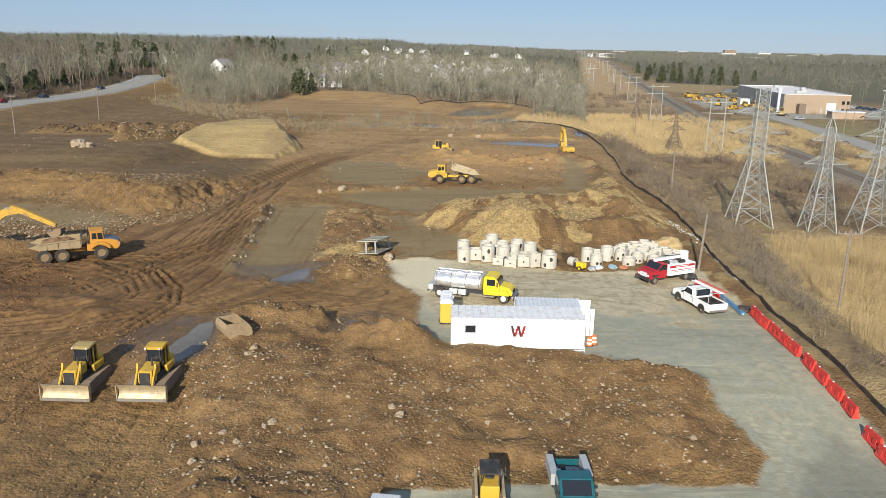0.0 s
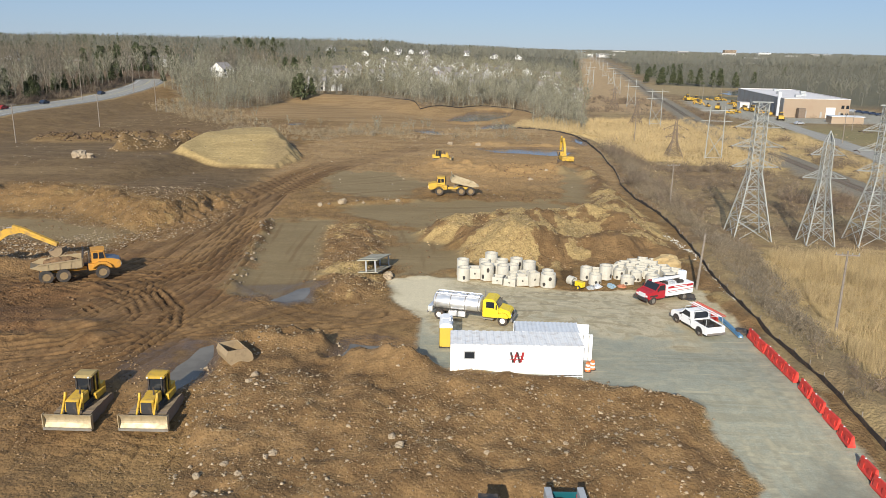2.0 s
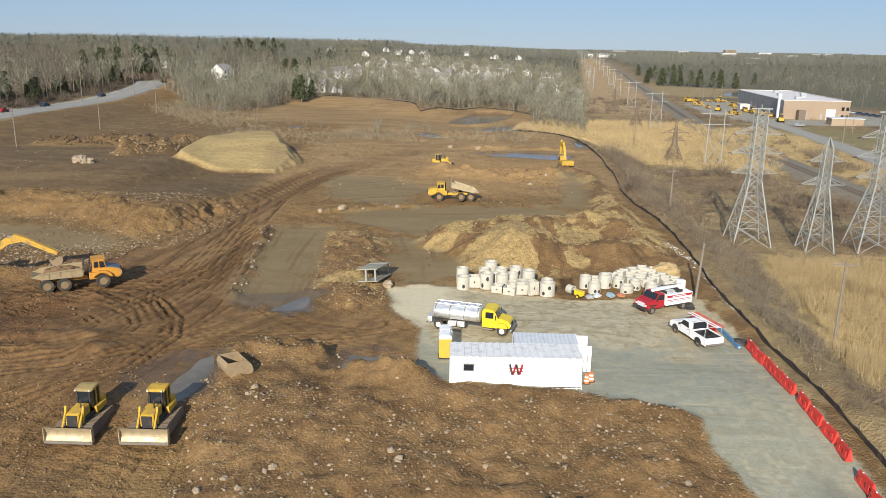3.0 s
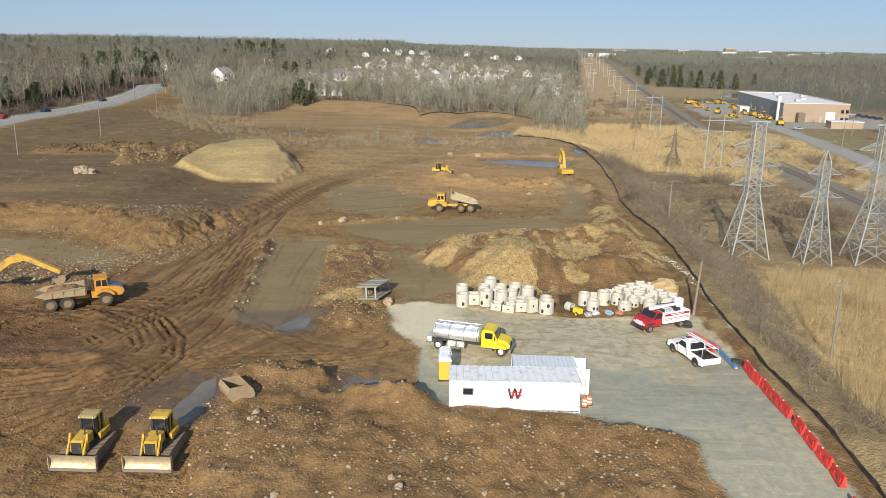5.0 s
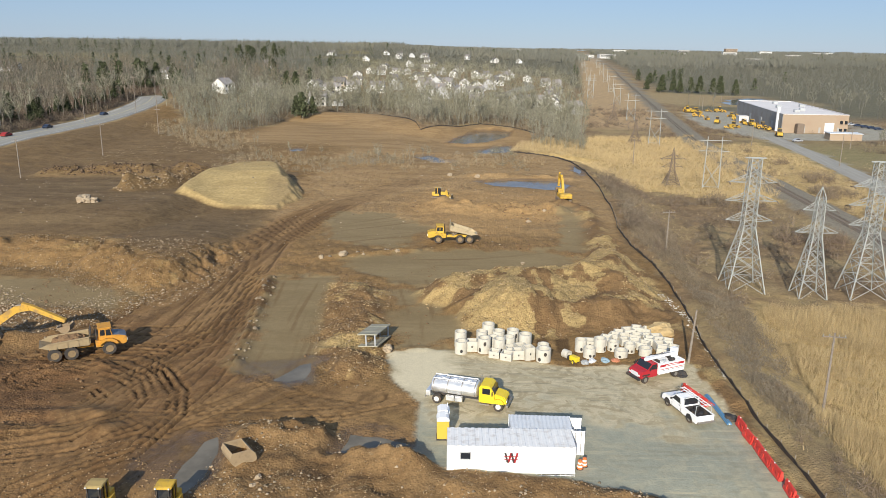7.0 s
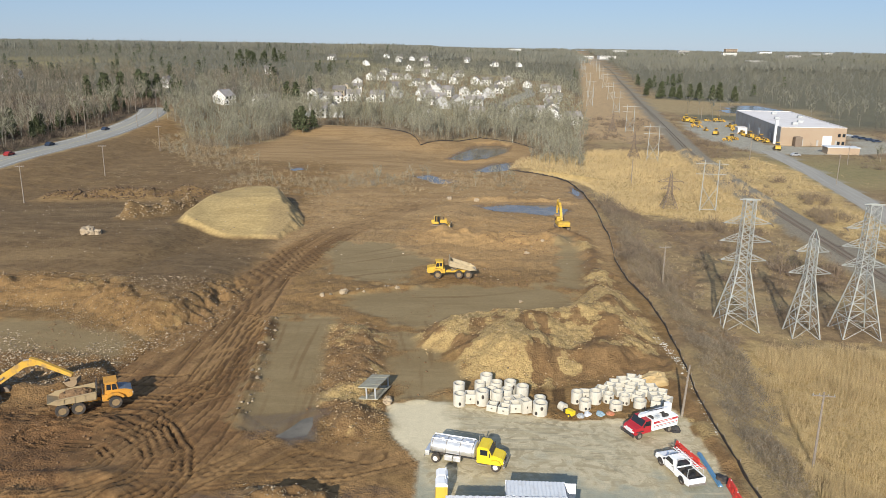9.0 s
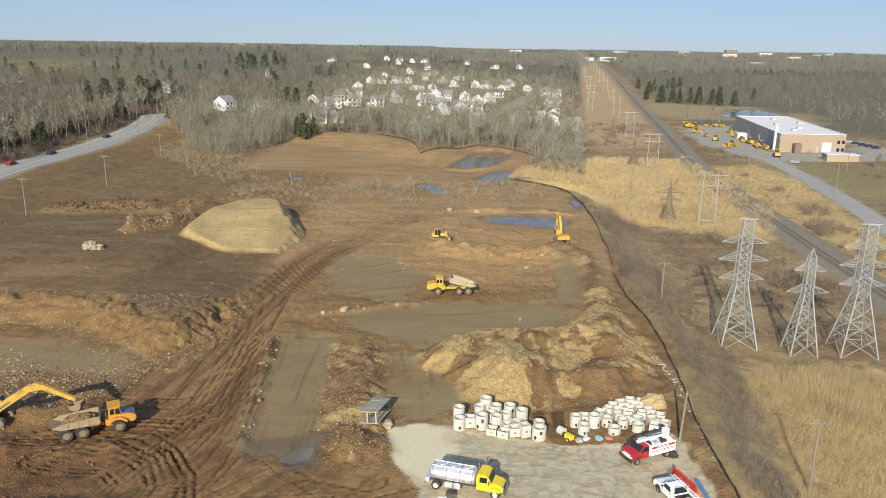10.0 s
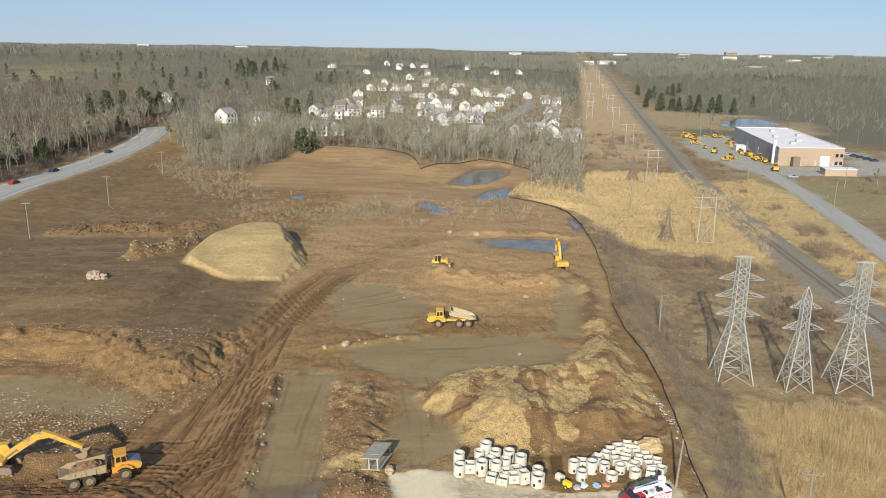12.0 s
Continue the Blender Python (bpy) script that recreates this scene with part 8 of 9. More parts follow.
def excavator(label, boom, stick, bucket, mat=YELLOW):
    """Faces +x. boom, stick, bucket: the joints in the upright plane through the machine, (x, z)."""
    e = thing("excavator", label, "excavator", "excavators")
    for y in (-1.15, 1.15):
        crawler(e, y, 4.3, 0.95, 0.65, -2.15)
    bm = B()
    rod(bm, (0, 0, 0.7), (0, 0, 1.15), 0.75, 0.75, 20)
    box(bm, (0, 0, 0.65), (1.8, 1.9, 0.4))
    part("undercarriage", bm, DARK, e)
    bm = B()
    prism(bm, [(1.2, 1.15), (1.2, 1.6), (0.3, 1.65), (-1.0, 2.15), (-2.6, 2.15), (-2.85, 1.9), (-2.85, 1.15)], -1.35, 1.35)
    bmesh.ops.bevel(bm, geom=bm.edges[:], offset=0.08, segments=2, affect="EDGES")
    part("house", bm, mat, e)
    bm = B()
    box(bm, (-2.78, 0, 1.62), (0.35, 2.75, 0.9), None, 0.12)
    part("counterweight", bm, mat, e)
    bm = B()
    prism(bm, [(-0.2, 1.55), (-0.2, 2.95), (0.95, 2.95), (1.35, 2.2), (1.35, 1.45)], 0.42, 1.32)
    bmesh.ops.bevel(bm, geom=bm.edges[:], offset=0.05, segments=2, affect="EDGES")
    c = part("cab", bm, mat, e)
    bm = B()
    prism(bm, [(-0.02, 2.0), (-0.02, 2.82), (0.9, 2.82), (1.2, 2.2), (1.2, 2.0)], 1.32, 1.34)
    part("side_window", bm, GLASS, c)
    bm = B()
    prism(bm, [(0.97, 2.9), (1.36, 2.2), (1.36, 1.6), (1.39, 1.6), (1.39, 2.22), (1.0, 2.93)], 0.5, 1.24)
    part("windscreen", bm, GLASS, c)

    def beam(pts, w0, w1, y, name, col):
        bm = B()
        k = len(pts)
        up, lo = [], []
        for i, (x, z) in enumerate(pts):
            a, b = Vector(pts[max(0, i - 1)]), Vector(pts[min(k - 1, i + 1)])
            d = (b - a).normalized()
            hw = (w0 + (w1 - w0) * i / (k - 1)) / 2
            up.append((x - d.y * hw, z + d.x * hw))
            lo.append((x + d.y * hw, z - d.x * hw))
        for i in range(k - 1):
            prism(bm, [up[i], up[i + 1], lo[i + 1], lo[i]], -y, y)
        return part(name, bm, col, e)

    beam(boom, 0.9, 0.7, 0.27, "boom", mat)
    beam(stick, 0.75, 0.42, 0.23, "stick", mat)
    bx_, bz_ = bucket
    bm = B()
    arc = [(bx_ + 0.78 * math.cos(a) - 0.25, bz_ - 0.35 + 0.74 * math.sin(a)) for a in [radians(20 - 27 * k) for k in range(8)]]
    prism(bm, arc + [(x * 0.93 + (bx_ - 0.25) * 0.07, z * 0.93 + (bz_ - 0.35) * 0.07) for x, z in arc[::-1]], -0.58, 0.58)
    bk = part("bucket", bm, EARTHY, e, "muddy steel digging bucket")
    for s in (-0.63, 0.585):
        bm = B()
        prism(bm, arc, s, s + 0.045)
        part("side_plate", bm, EARTHY, bk)
    for s in (-0.45, -0.15, 0.15, 0.45):
        bm = B()
        box(bm, (arc[-1][0], s, arc[-1][1]), (0.2, 0.08, 0.07), (0, 40, 0))
        part("tooth", bm, STEEL, bk)
    for s in (-0.4, 0.4):
        bm = B()
        rod(bm, (0.9, s, 1.6), (boom[1][0] * 0.75 + boom[0][0] * 0.25, s, boom[1][1] * 0.75 + boom[0][1] * 0.25), 0.09)
        part("boom_cylinder", bm, STEEL, e)
    bm = B()
    rod(bm, (boom[-2][0], 0, boom[-2][1] + 0.45), (stick[0][0], 0, stick[0][1] + 0.1), 0.08)
    part("stick_cylinder", bm, STEEL, e)
    return e


ex1 = excavator("yellow excavator digging beside the dump truck", [(0.9, 1.7), (3.0, 3.1), (4.8, 4.3), (6.3, 4.6)], [(5.5, 4.75), (6.6, 4.5), (10.2, 2.9)], (10.4, 2.7), OLD_YELLOW)
ex1.matrix_world = pose(-54.0, 81.6, gz(-54, 81.6) + 0.1, 0, 0, 3)
ex2 = excavator("yellow excavator beside a pool of water", [(0.9, 1.75), (2.2, 4.3), (3.4, 5.3), (5.4, 5.2)], [(5.0, 5.7), (5.7, 5.1), (6.3, 2.6)], (6.2, 2.3))
ex2.matrix_world = pose(26.2, 175.4, gz(26.2, 176) + 0.02, 0, 0, 94)


# ---- machines in the near lane ----
def skid_loader():
    e = thing("compact_loader", "yellow compact track loader with a black cab roof", "loader")
    for y in (-0.75, 0.75):
        crawler(e, y, 2.3, 0.7, 0.42, -1.1)
    bm = B()
    box(bm, (-0.2, 0, 0.95), (2.2, 1.1, 0.9), None, 0.06)
    part("body", bm, YELLOW, e)
    for s in (-1, 1):
        bm = B()
        box(bm, (0.2, s * 0.78, 1.15), (2.7, 0.16, 0.24), (0, 4, 0), 0.03)
        part("lift_arm", bm, BLADE, e, "pale lift arm")
        for x in (-0.55, 0.75):
            bm = B()
            box(bm, (x, s * 0.52, 1.62), (0.08, 0.08, 1.1))
            part("cab_post", bm, DARK, e)
    bm = B()
    box(bm, (0.05, 0, 2.15), (1.6, 1.2, 0.12), None, 0.04)
    part("cab_roof", bm, DARK, e)
    bm = B()
    box(bm, (-0.1, 0, 1.5), (0.5, 0.5, 0.12), None, 0.04)
    box(bm, (-0.35, 0, 1.8), (0.12, 0.5, 0.6), None, 0.04)
    part("seat", bm, DARK, e)
    bm = B()
    prism(bm, [(1.35, 0.15), (1.3, 0.75), (1.38, 0.78), (1.95, 0.2), (1.95, 0.12)], -0.95, 0.95)
    part("bucket", bm, ORANGE_YELLOW, e)
    return e


sk = skid_loader()
sk.matrix_world = pose(2.75, 39.3, gz(2.75, 39.3) + 0.02, 0, 0, -90)
tp = pickup(TEAL, "dark teal work pickup with grey tool boxes", rack=False)
for s in (-1, 1):
    bm = B()
    box(bm, (1.1, s * 1.02, 1.15), (2.3, 0.42, 0.75), None, 0.03)
    part("tool_box", bm, DULL_GREY, tp, "long grey tool box")
bm = B()
box(bm, (1.12, 0, 0.70), (2.15, 1.78, 0.06))
for s in (-1, 1):
    box(bm, (1.12, s * 0.885, 0.95), (2.15, 0.03, 0.5))
box(bm, (2.17, 0, 0.95), (0.04, 1.78, 0.5))
part("bed_liner", bm, DULL_GREY, tp, "dusty grey bed liner")
for k, (x, y, w) in enumerate(((0.5, -0.3, 0.5), (1.1, 0.35, 0.6), (1.7, -0.2, 0.45), (0.9, -0.6, 0.35))):
    bm = B()
    box(bm, (x, y, 0.85), (w, 0.4, 0.28), (0, 0, 25 * k), 0.04)
    part("tool_case", bm, (DARK, RED, DARK, GREYWHITE)[k], tp)
tp.matrix_world = pose(7.55, 42.0, gz(7.6, 40) + 0.02, 0, 0, -89)
np_ = pickup(HOOD, "dark pickup truck with a ribbed pale bed cover", rack=False)
np_.matrix_world = pose(-3.1, 37.9, gz(-3.4, 38) + 0.02, 0, 0, 264) @ Matrix.Diagonal((0.9, 0.9, 0.9, 1))
bm = B()
box(bm, (1.1, 0, 1.24), (2.3, 1.8, 0.08), None, 0.02)
for k in range(9):
    box(bm, (1.1, -0.8 + 0.2 * k, 1.30), (2.2, 0.07, 0.05))
part("ribbed_cover", bm, GREYWHITE, np_, "ribbed grey-white bed cover")


# ---- concrete manhole sections and catch basins ----
def manhole(h, r, holes, label):
    e = thing("manhole_section", label, "manhole", "concrete manhole sections")
    bm = B()
    ring(bm, r, r - 0.15, 0, h, 26)
    b = part("barrel", bm, CONCRETE, e, smooth=False)
    for k, (ang, z) in enumerate(holes):
        bm = B()
        c = Vector((math.cos(radians(ang)), math.sin(radians(ang)), 0))
        rod(bm, c * (r - 0.10) + Vector((0, 0, z)), c * (r + 0.012) + Vector((0, 0, z)), 0.15, 0.15, 14)
        part("pipe_opening", bm, DARK, b, "dark pipe opening")
    bm = B()
    rod(bm, (0, 0, h * 0.35), (0, 0, h * 0.36), r - 0.16, r - 0.16, 20)
    part("inner_floor", bm, CONCRETE, b)
    return e


def basin(h, w, label):
    e = thing("catch_basin", label, "catch basin", "concrete catch basins")
    t = 0.13
    for c, s in (((-(w - t) / 2, 0, h / 2), (t, w, h)), (((w - t) / 2, 0, h / 2), (t, w, h)), ((0, -(w - t) / 2, h / 2), (w - 2 * t, t, h)), ((0, (w - t) / 2, h / 2), (w - 2 * t, t, h))):
        bm = B()
        box(bm, c, s)
        part("side", bm, CONCRETE, e)
    bm = B()
    box(bm, (0, 0, 0.07), (w - 2 * t, w - 2 * t, 0.12))
    part("floor_slab", bm, CONCRETE, e)
    bm = B()
    rod(bm, (0, -w / 2 + 0.05, h * 0.5), (0, -w / 2 - 0.01, h * 0.5), 0.1, 0.1, 12)
    part("pipe_opening", bm, DARK, e)
    return e


MH_W = [(1.7, 85.7, 1.9), (1.75, 83.7, 1.5), (4.3, 86.9, 1.5), (5.1, 87.9, 2.0), (4.45, 83.8, 1.8), (6.3, 87.0, 1.6), (6.25, 83.9, 1.7), (5.6, 85.6, 1.2), (8.0, 86.6, 1.9), (7.5, 85.2, 1.5), (9.4, 85.4, 1.8), (11.3, 83.2, 1.4), (11.15, 81.5, 1.5), (16.0, 85.1, 1.5), (16.7, 83.2, 1.2), (18.1, 84.4, 1.6), (19.8, 85.0, 1.1), (20.35, 83.1, 0.9), (21.8, 85.2, 1.1), (23.4, 84.0, 1.0)]
CB_W = [(3.05, 84.2, 1.25), (8.75, 84.0, 1.0), (7.5, 83.5, 0.95), (5.65, 82.3, 0.8), (7.05, 81.9, 0.85), (8.3, 82.4, 1.1), (9.5, 82.3, 1.55), (17.2, 86.2, 0.8), (19.3, 87.1, 1.0), (20.5, 87.9, 1.0), (21.4, 89.2, 0.9), (22.6, 89.9, 0.9), (23.8, 90.5, 1.0), (25.1, 90.4, 0.9), (23.4, 88.8, 0.8), (24.7, 88.9, 0.8), (21.6, 87.0, 0.8), (22.7, 86.7, 0.8), (23.6, 85.7, 1.0), (24.6, 87.3, 0.9), (25.8, 88.4, 0.8), (25.6, 86.0, 0.9), (26.8, 86.9, 0.9), (26.9, 85.3, 0.8), (25.5, 84.4, 0.9)]
kinds = [manhole(1.0, 0.72, hs, "precast concrete manhole section standing on gravel") for hs in ([(262, 0.3)], [(285, 0.7), (240, 0.25)], [(300, 0.28)], [(255, 0.3), (292, 0.26)])]
used = set()
for i, (x, y, h) in enumerate(MH_W):
    k = (i * 3 + 1) % 4 if i else 0
    src = kinds[k]
    o = src if k not in used else copy_thing(src, Matrix())
    used.add(k)
    s = 1.0 + 0.06 * math.sin(i * 2.7) + (0.14 if i in (4, 12) else 0)
    o.matrix_world = pose(x, y, gz(x, y) + 0.01 if i > 12 else max(gz(x, y) + 0.01, 0.0), 0, 0, 14 * math.sin(i)) @ Matrix.Diagonal((s, s, h, 1))
    if h > 1.7:
        o["label"] = "tall precast concrete manhole section standing on gravel"
cb = basin(1.0, 1.25, "square precast concrete catch basin standing on earth")
for i, (x, y, h) in enumerate(CB_W):
    o = cb if i == 0 else copy_thing(cb, Matrix())
    s = 1.0 + 0.07 * math.sin(i * 1.9)
    o.matrix_world = pose(x, y, gz(x, y) + 0.01, 0, 0, 22 * math.sin(i * 1.3) - (12 if i > 6 else 0)) @ Matrix.Diagonal((s, s, h, 1))


# ---- barriers, cones, fences ----
def barrier():
    e = thing("water_barrier", "red plastic water-filled traffic barrier, sun-faded", "barrier", "red barriers along the gravel road")
    bm = B()
    prism(bm, [(-0.28, 0.0), (-0.28, 0.16), (-0.16, 0.34), (-0.09, 0.9), (0.09, 0.9), (0.16, 0.34), (0.28, 0.16), (0.28, 0.0)], -0.96, 0.96)
    bmesh.ops.bevel(bm, geom=bm.edges[:], offset=0.03, segments=2, affect="EDGES")
    b = part("shell", bm, RED_PLASTIC, e)
    for y in (-0.5, 0.5):
        bm = B()
        box(bm, (-0.20, y, 0.45), (0.06, 0.42, 0.4), (0, 8, 0), 0.02)
        part("rib", bm, RED_PLASTIC, b)
    bm = B()
    rod(bm, (0, 0.5, 0.88), (0, 0.5, 0.94), 0.07)
    part("filler_cap", bm, WHITE, b)
    return e


BARS = [(28.25, 66.2), (28.2, 64.2), (28.3, 62.2), (28.25, 60.2), (28.3, 58.2), (28.4, 55.6), (28.45, 53.6), (28.6, 51.6), (28.7, 49.6), (28.6, 46.2), (28.5, 44.2), (25.4, 73.6), (26.05, 71.6)]
br = barrier()
for i, (x, y) in enumerate(BARS):
    o = br if i == 0 else copy_thing(br, Matrix())
    o.matrix_world = pose(x, y, gz(x, y) + 0.02, 0, 0, 3 * math.sin(i * 2.1) + (18 if i > 10 else 0))


def cone():
    e = thing("traffic_barrel", "orange and white traffic barrel beside the trailer", "barrel", "traffic barrels")
    for k in range(5):
        bm = B()
        rod(bm, (0, 0, 0.06 + 0.18 * k), (0, 0, 0.24 + 0.18 * k), 0.29 - 0.02 * k, 0.27 - 0.02 * k, 14)
        part("band", bm, ORANGE if k % 2 == 0 else WHITE, e)
    bm = B()
    rod(bm, (0, 0, 0), (0, 0, 0.06), 0.38, 0.36, 8)
    part("base", bm, DARK, e)
    return e


cn = cone()
for i, (x, y) in enumerate([(11.75, 58.6), (12.2, 59.0)]):
    o = cn if i == 0 else copy_thing(cn, Matrix())
    o.matrix_world = pose(x, y, gz(x, y) + 0.01) @ Matrix.Diagonal((0.85, 0.85, 0.85, 1))


def silt_fence(name, pts, label, gap=2.6):
    """Wooden stakes with a low strip of black fabric between them."""
    e = thing(name, label, "fence")
    run = []
    for a, b in zip(pts[:-1], pts[1:]):
        d = math.hypot(b[0] - a[0], b[1] - a[1])
        n = max(1, round(d / gap))
        run += [(a[0] + (b[0] - a[0]) * k / n, a[1] + (b[1] - a[1]) * k / n) for k in range(n)]
    run.append(pts[-1])
    xs, ys = np.array([p[0] for p in run]), np.array([p[1] for p in run])
    xs = xs + 0.5 * fbm(xs, ys, 9, 2, 33)
    zs = gz_many(xs, ys)
    src = None
    for x, y, z in zip(xs, ys, zs):
        if src is None:
            bm = B()
            box(bm, (0, 0, 0.3), (0.06, 0.06, 1.0))
            o = part("stake", bm, WOOD, e)
            src = o.data
        else:
            o = new("stake", src)
            o.parent = e
        o.matrix_local = pose(x + 0.05, y, z, 6 * math.sin(x * 7 + y), 5 * math.cos(y * 3), 0)
    bm = B()
    prev = None
    for k in range((len(xs) - 1) * 3 + 1):
        t = k / 3
        i = min(int(t), len(xs) - 2)
        f = t - i
        x, y, z = xs[i] + (xs[i + 1] - xs[i]) * f, ys[i] + (ys[i + 1] - ys[i]) * f, zs[i] + (zs[i + 1] - zs[i]) * f
        hgt = 0.5 - 0.14 * math.sin(math.pi * f) + 0.1 * math.sin(x * 3.1 + y)
        col = [bm.verts.new((x - 0.015, y, z - 0.15)), bm.verts.new((x - 0.03, y, z + hgt)), bm.verts.new((x + 0.02, y + 0.01, z + hgt)), bm.verts.new((x + 0.035, y + 0.01, z - 0.15))]
        if prev:
            for j in range(4):
                bm.faces.new((prev[j], prev[(j + 1) % 4], col[(j + 1) % 4], col[j]))
        prev = col
    part("fabric", bm, FABRIC, e, "sagging black fabric")
    return e


silt_fence("silt_fence", FENCE, "black silt fence on wooden stakes beside the brush")
silt_fence("silt_fence", FAR_FENCE, "black silt fence along the edge of the wood", 4.0)


# ---- odd things on the site ----
TRENCH = paint("trench_box_steel", (0.34, 0.32, 0.24), 0.8, amount=0.55)


def trench_box():
    e = thing("trench_box", "grey steel trench box lying on its side", "trench box")
    for z in (0.35, 1.75):
        bm = B()
        box(bm, (0, 0, z), (2.4, 5.3, 0.12), None, 0.02)
        pl = part("side_plate", bm, TRENCH, e)
        for y in (-1.4, 1.4):
            bm = B()
            box(bm, (0, y, z + 0.07), (2.3, 0.05, 0.03))
            part("rib", bm, TRENCH, pl)
    for x in (-0.2, 0.9):
        for y in (-2.5, 2.5):
            bm = B()
            rod(bm, (x, y, 0.35), (x, y, 1.75), 0.1)
            part("spreader", bm, DULL_GREY, e)
    bm = B()
    box(bm, (0, 0, 0.14), (1.8, 3.2, 0.30))
    part("bearer", bm, WOOD, e)
    return e


tb = trench_box()
tb.matrix_world = pose(-8.55, 85.5, gz(-8.6, 85) - 0.42, -7, -5, -12)


MUDDY_STEEL = paint("muddy_steel", (0.34, 0.25, 0.145), 0.65, amount=0.6)


def loose_bucket():
    e = thing("excavator_bucket", "large tan steel bucket resting against the mound", "bucket")
    bm = B()
    arc = [(1.15 * math.cos(radians(a)), 0.8 + 0.8 * math.sin(radians(a))) for a in range(100, 371, 30)]
    prism(bm, arc + [(x * 0.92, 0.8 + (z - 0.8) * 0.92) for x, z in arc[::-1]], -1.42, 1.42)
    part("shell", bm, MUDDY_STEEL, e)
    for s in (-1.5, 1.42):
        bm = B()
        prism(bm, arc, s, s + 0.08)
        part("side_plate", bm, MUDDY_STEEL, e)
    return e


lb = loose_bucket()
lb.matrix_world = pose(-17.6, 57.6, gz(-17.6, 57.6) - 0.35, 0, -30, 216) @ Matrix.Diagonal((1.05, 0.75, 1.15, 1))


def pump():
    e = thing("trash_pump", "small yellow engine-driven pump on wheels", "pump")
    bm = B()
    box(bm, (0, 0, 0.62), (1.1, 0.65, 0.6), None, 0.06)
    part("engine_cover", bm, CAB_YELLOW, e)
    bm = B()
    box(bm, (-0.75, 0, 0.5), (0.5, 0.5, 0.45), None, 0.05)
    part("tank", bm, DARK, e)
    for y in (-0.4, 0.4):
        wheel(e, 0.1, y, 0.26, 0.14, rim=CAB_YELLOW)
    return e


pm = pump()
pm.matrix_world = pose(14.7, 81.4, gz(14.7, 81.4) + 0.01, 0, 0, -50) @ Matrix.Diagonal((0.95, 0.95, 0.95, 1))


def lying_ring():
    e = thing("concrete_pipe", "short concrete pipe lying on its side", "pipe")
    bm = B()
    ring(bm, 0.5, 0.38, -0.4, 0.4, 20)
    p = part("barrel", bm, CONCRETE, e)
    return e


lr = lying_ring()
lr.matrix_world = pose(14.0, 82.9, gz(14, 82.9) + 0.5, 90, 0, 40)


def lump(name, label, cat, mat, x, y, size, seed, flat=0.75, sink=0.25):
    bm = B()
    bmesh.ops.create_icosphere(bm, subdivisions=3, radius=1)
    off = Vector((seed * 3.7, seed * 1.3, seed * 2.1))
    for v in bm.verts:
        k = 1 + 0.45 * noise.fractal(v.co * 1.1 + off, 0.7, 2.0, 3)
        q = Vector((round(v.co.x * 2.2) / 2.2, round(v.co.y * 2.2) / 2.2, round(v.co.z * 2.2) / 2.2))
        v.co = (v.co * 0.88 + q * 0.12) * k
        v.co.z *= flat
    ob = link_mesh(name, bm, mat)
    tagged(ob, label, cat)
    ob.matrix_world = pose(x, y, gz(x, y) + size * flat * (1 - 2 * sink) * 0.5, 0, 0, seed * 57) @ Matrix.Diagonal((size, size * 0.85, size, 1))
    return ob


TANBLOCK = rough_stuff("tan_sandstone", (0.52, 0.38, 0.19), (0.44, 0.31, 0.15), 1.0, 0.9, 0.05)
lump("earth_block", "tan lump of sandy soil behind the basins", "soil heap", TANBLOCK, 26.9, 90.6, 1.6, 3, 0.75)
BOULDERS = [(-74.2, 151.0, 1.8), (-72.6, 151.3, 1.1), (-17.8, 123.4, 0.7), (-21.4, 122.8, 0.5), (-7.0, 84.0, 0.75), (-11.5, 46.1, 0.30), (-11.9, 45.6, 0.22), (-15.0, 55.4, 0.36), (-15.2, 54.3, 0.28), (-3.0, 46.9, 0.36), (-3.6, 48.0, 0.27), (3.0, 47.1, 0.20), (16.5, 45.7, 0.26), (8.6, 48.6, 0.19), (-14.4, 44.7, 0.27), (-13.2, 43.6, 0.22), (-15.9, 43.7, 0.28), (-15.5, 41.9, 0.26), (-9.0, 127.6, 0.45), (12.2, 122, 0.4), (16.0, 153, 0.5), (20, 160, 0.4), (-0.5, 209, 0.9), (7, 206, 0.7)]
for i, (x, y, s) in enumerate(BOULDERS):
    lump("boulder", "pale rounded boulder lying on bare earth", "boulder", STONE, x, y, s, i + 5, 0.7)["group"] = "loose boulders"


def bundle():
    """Blue pipes laid side by side on the ground."""
    e = thing("pipe_bundle", "bundle of long blue plastic pipes on the ground", "pipes")
    for k in range(5):
        bm = B()
        rod(bm, (0.17 * (k % 3) + (0.08 if k > 2 else 0), 0, 0.09 + (0.15 if k > 2 else 0)), (0.17 * (k % 3) + (0.08 if k > 2 else 0) + 0.05 * math.sin(k), 6.2, 0.09 + (0.15 if k > 2 else 0)), 0.08, 0.08, 8)
        part("pipe", bm, BLUE if k != 1 else GREYWHITE, e)
    return e


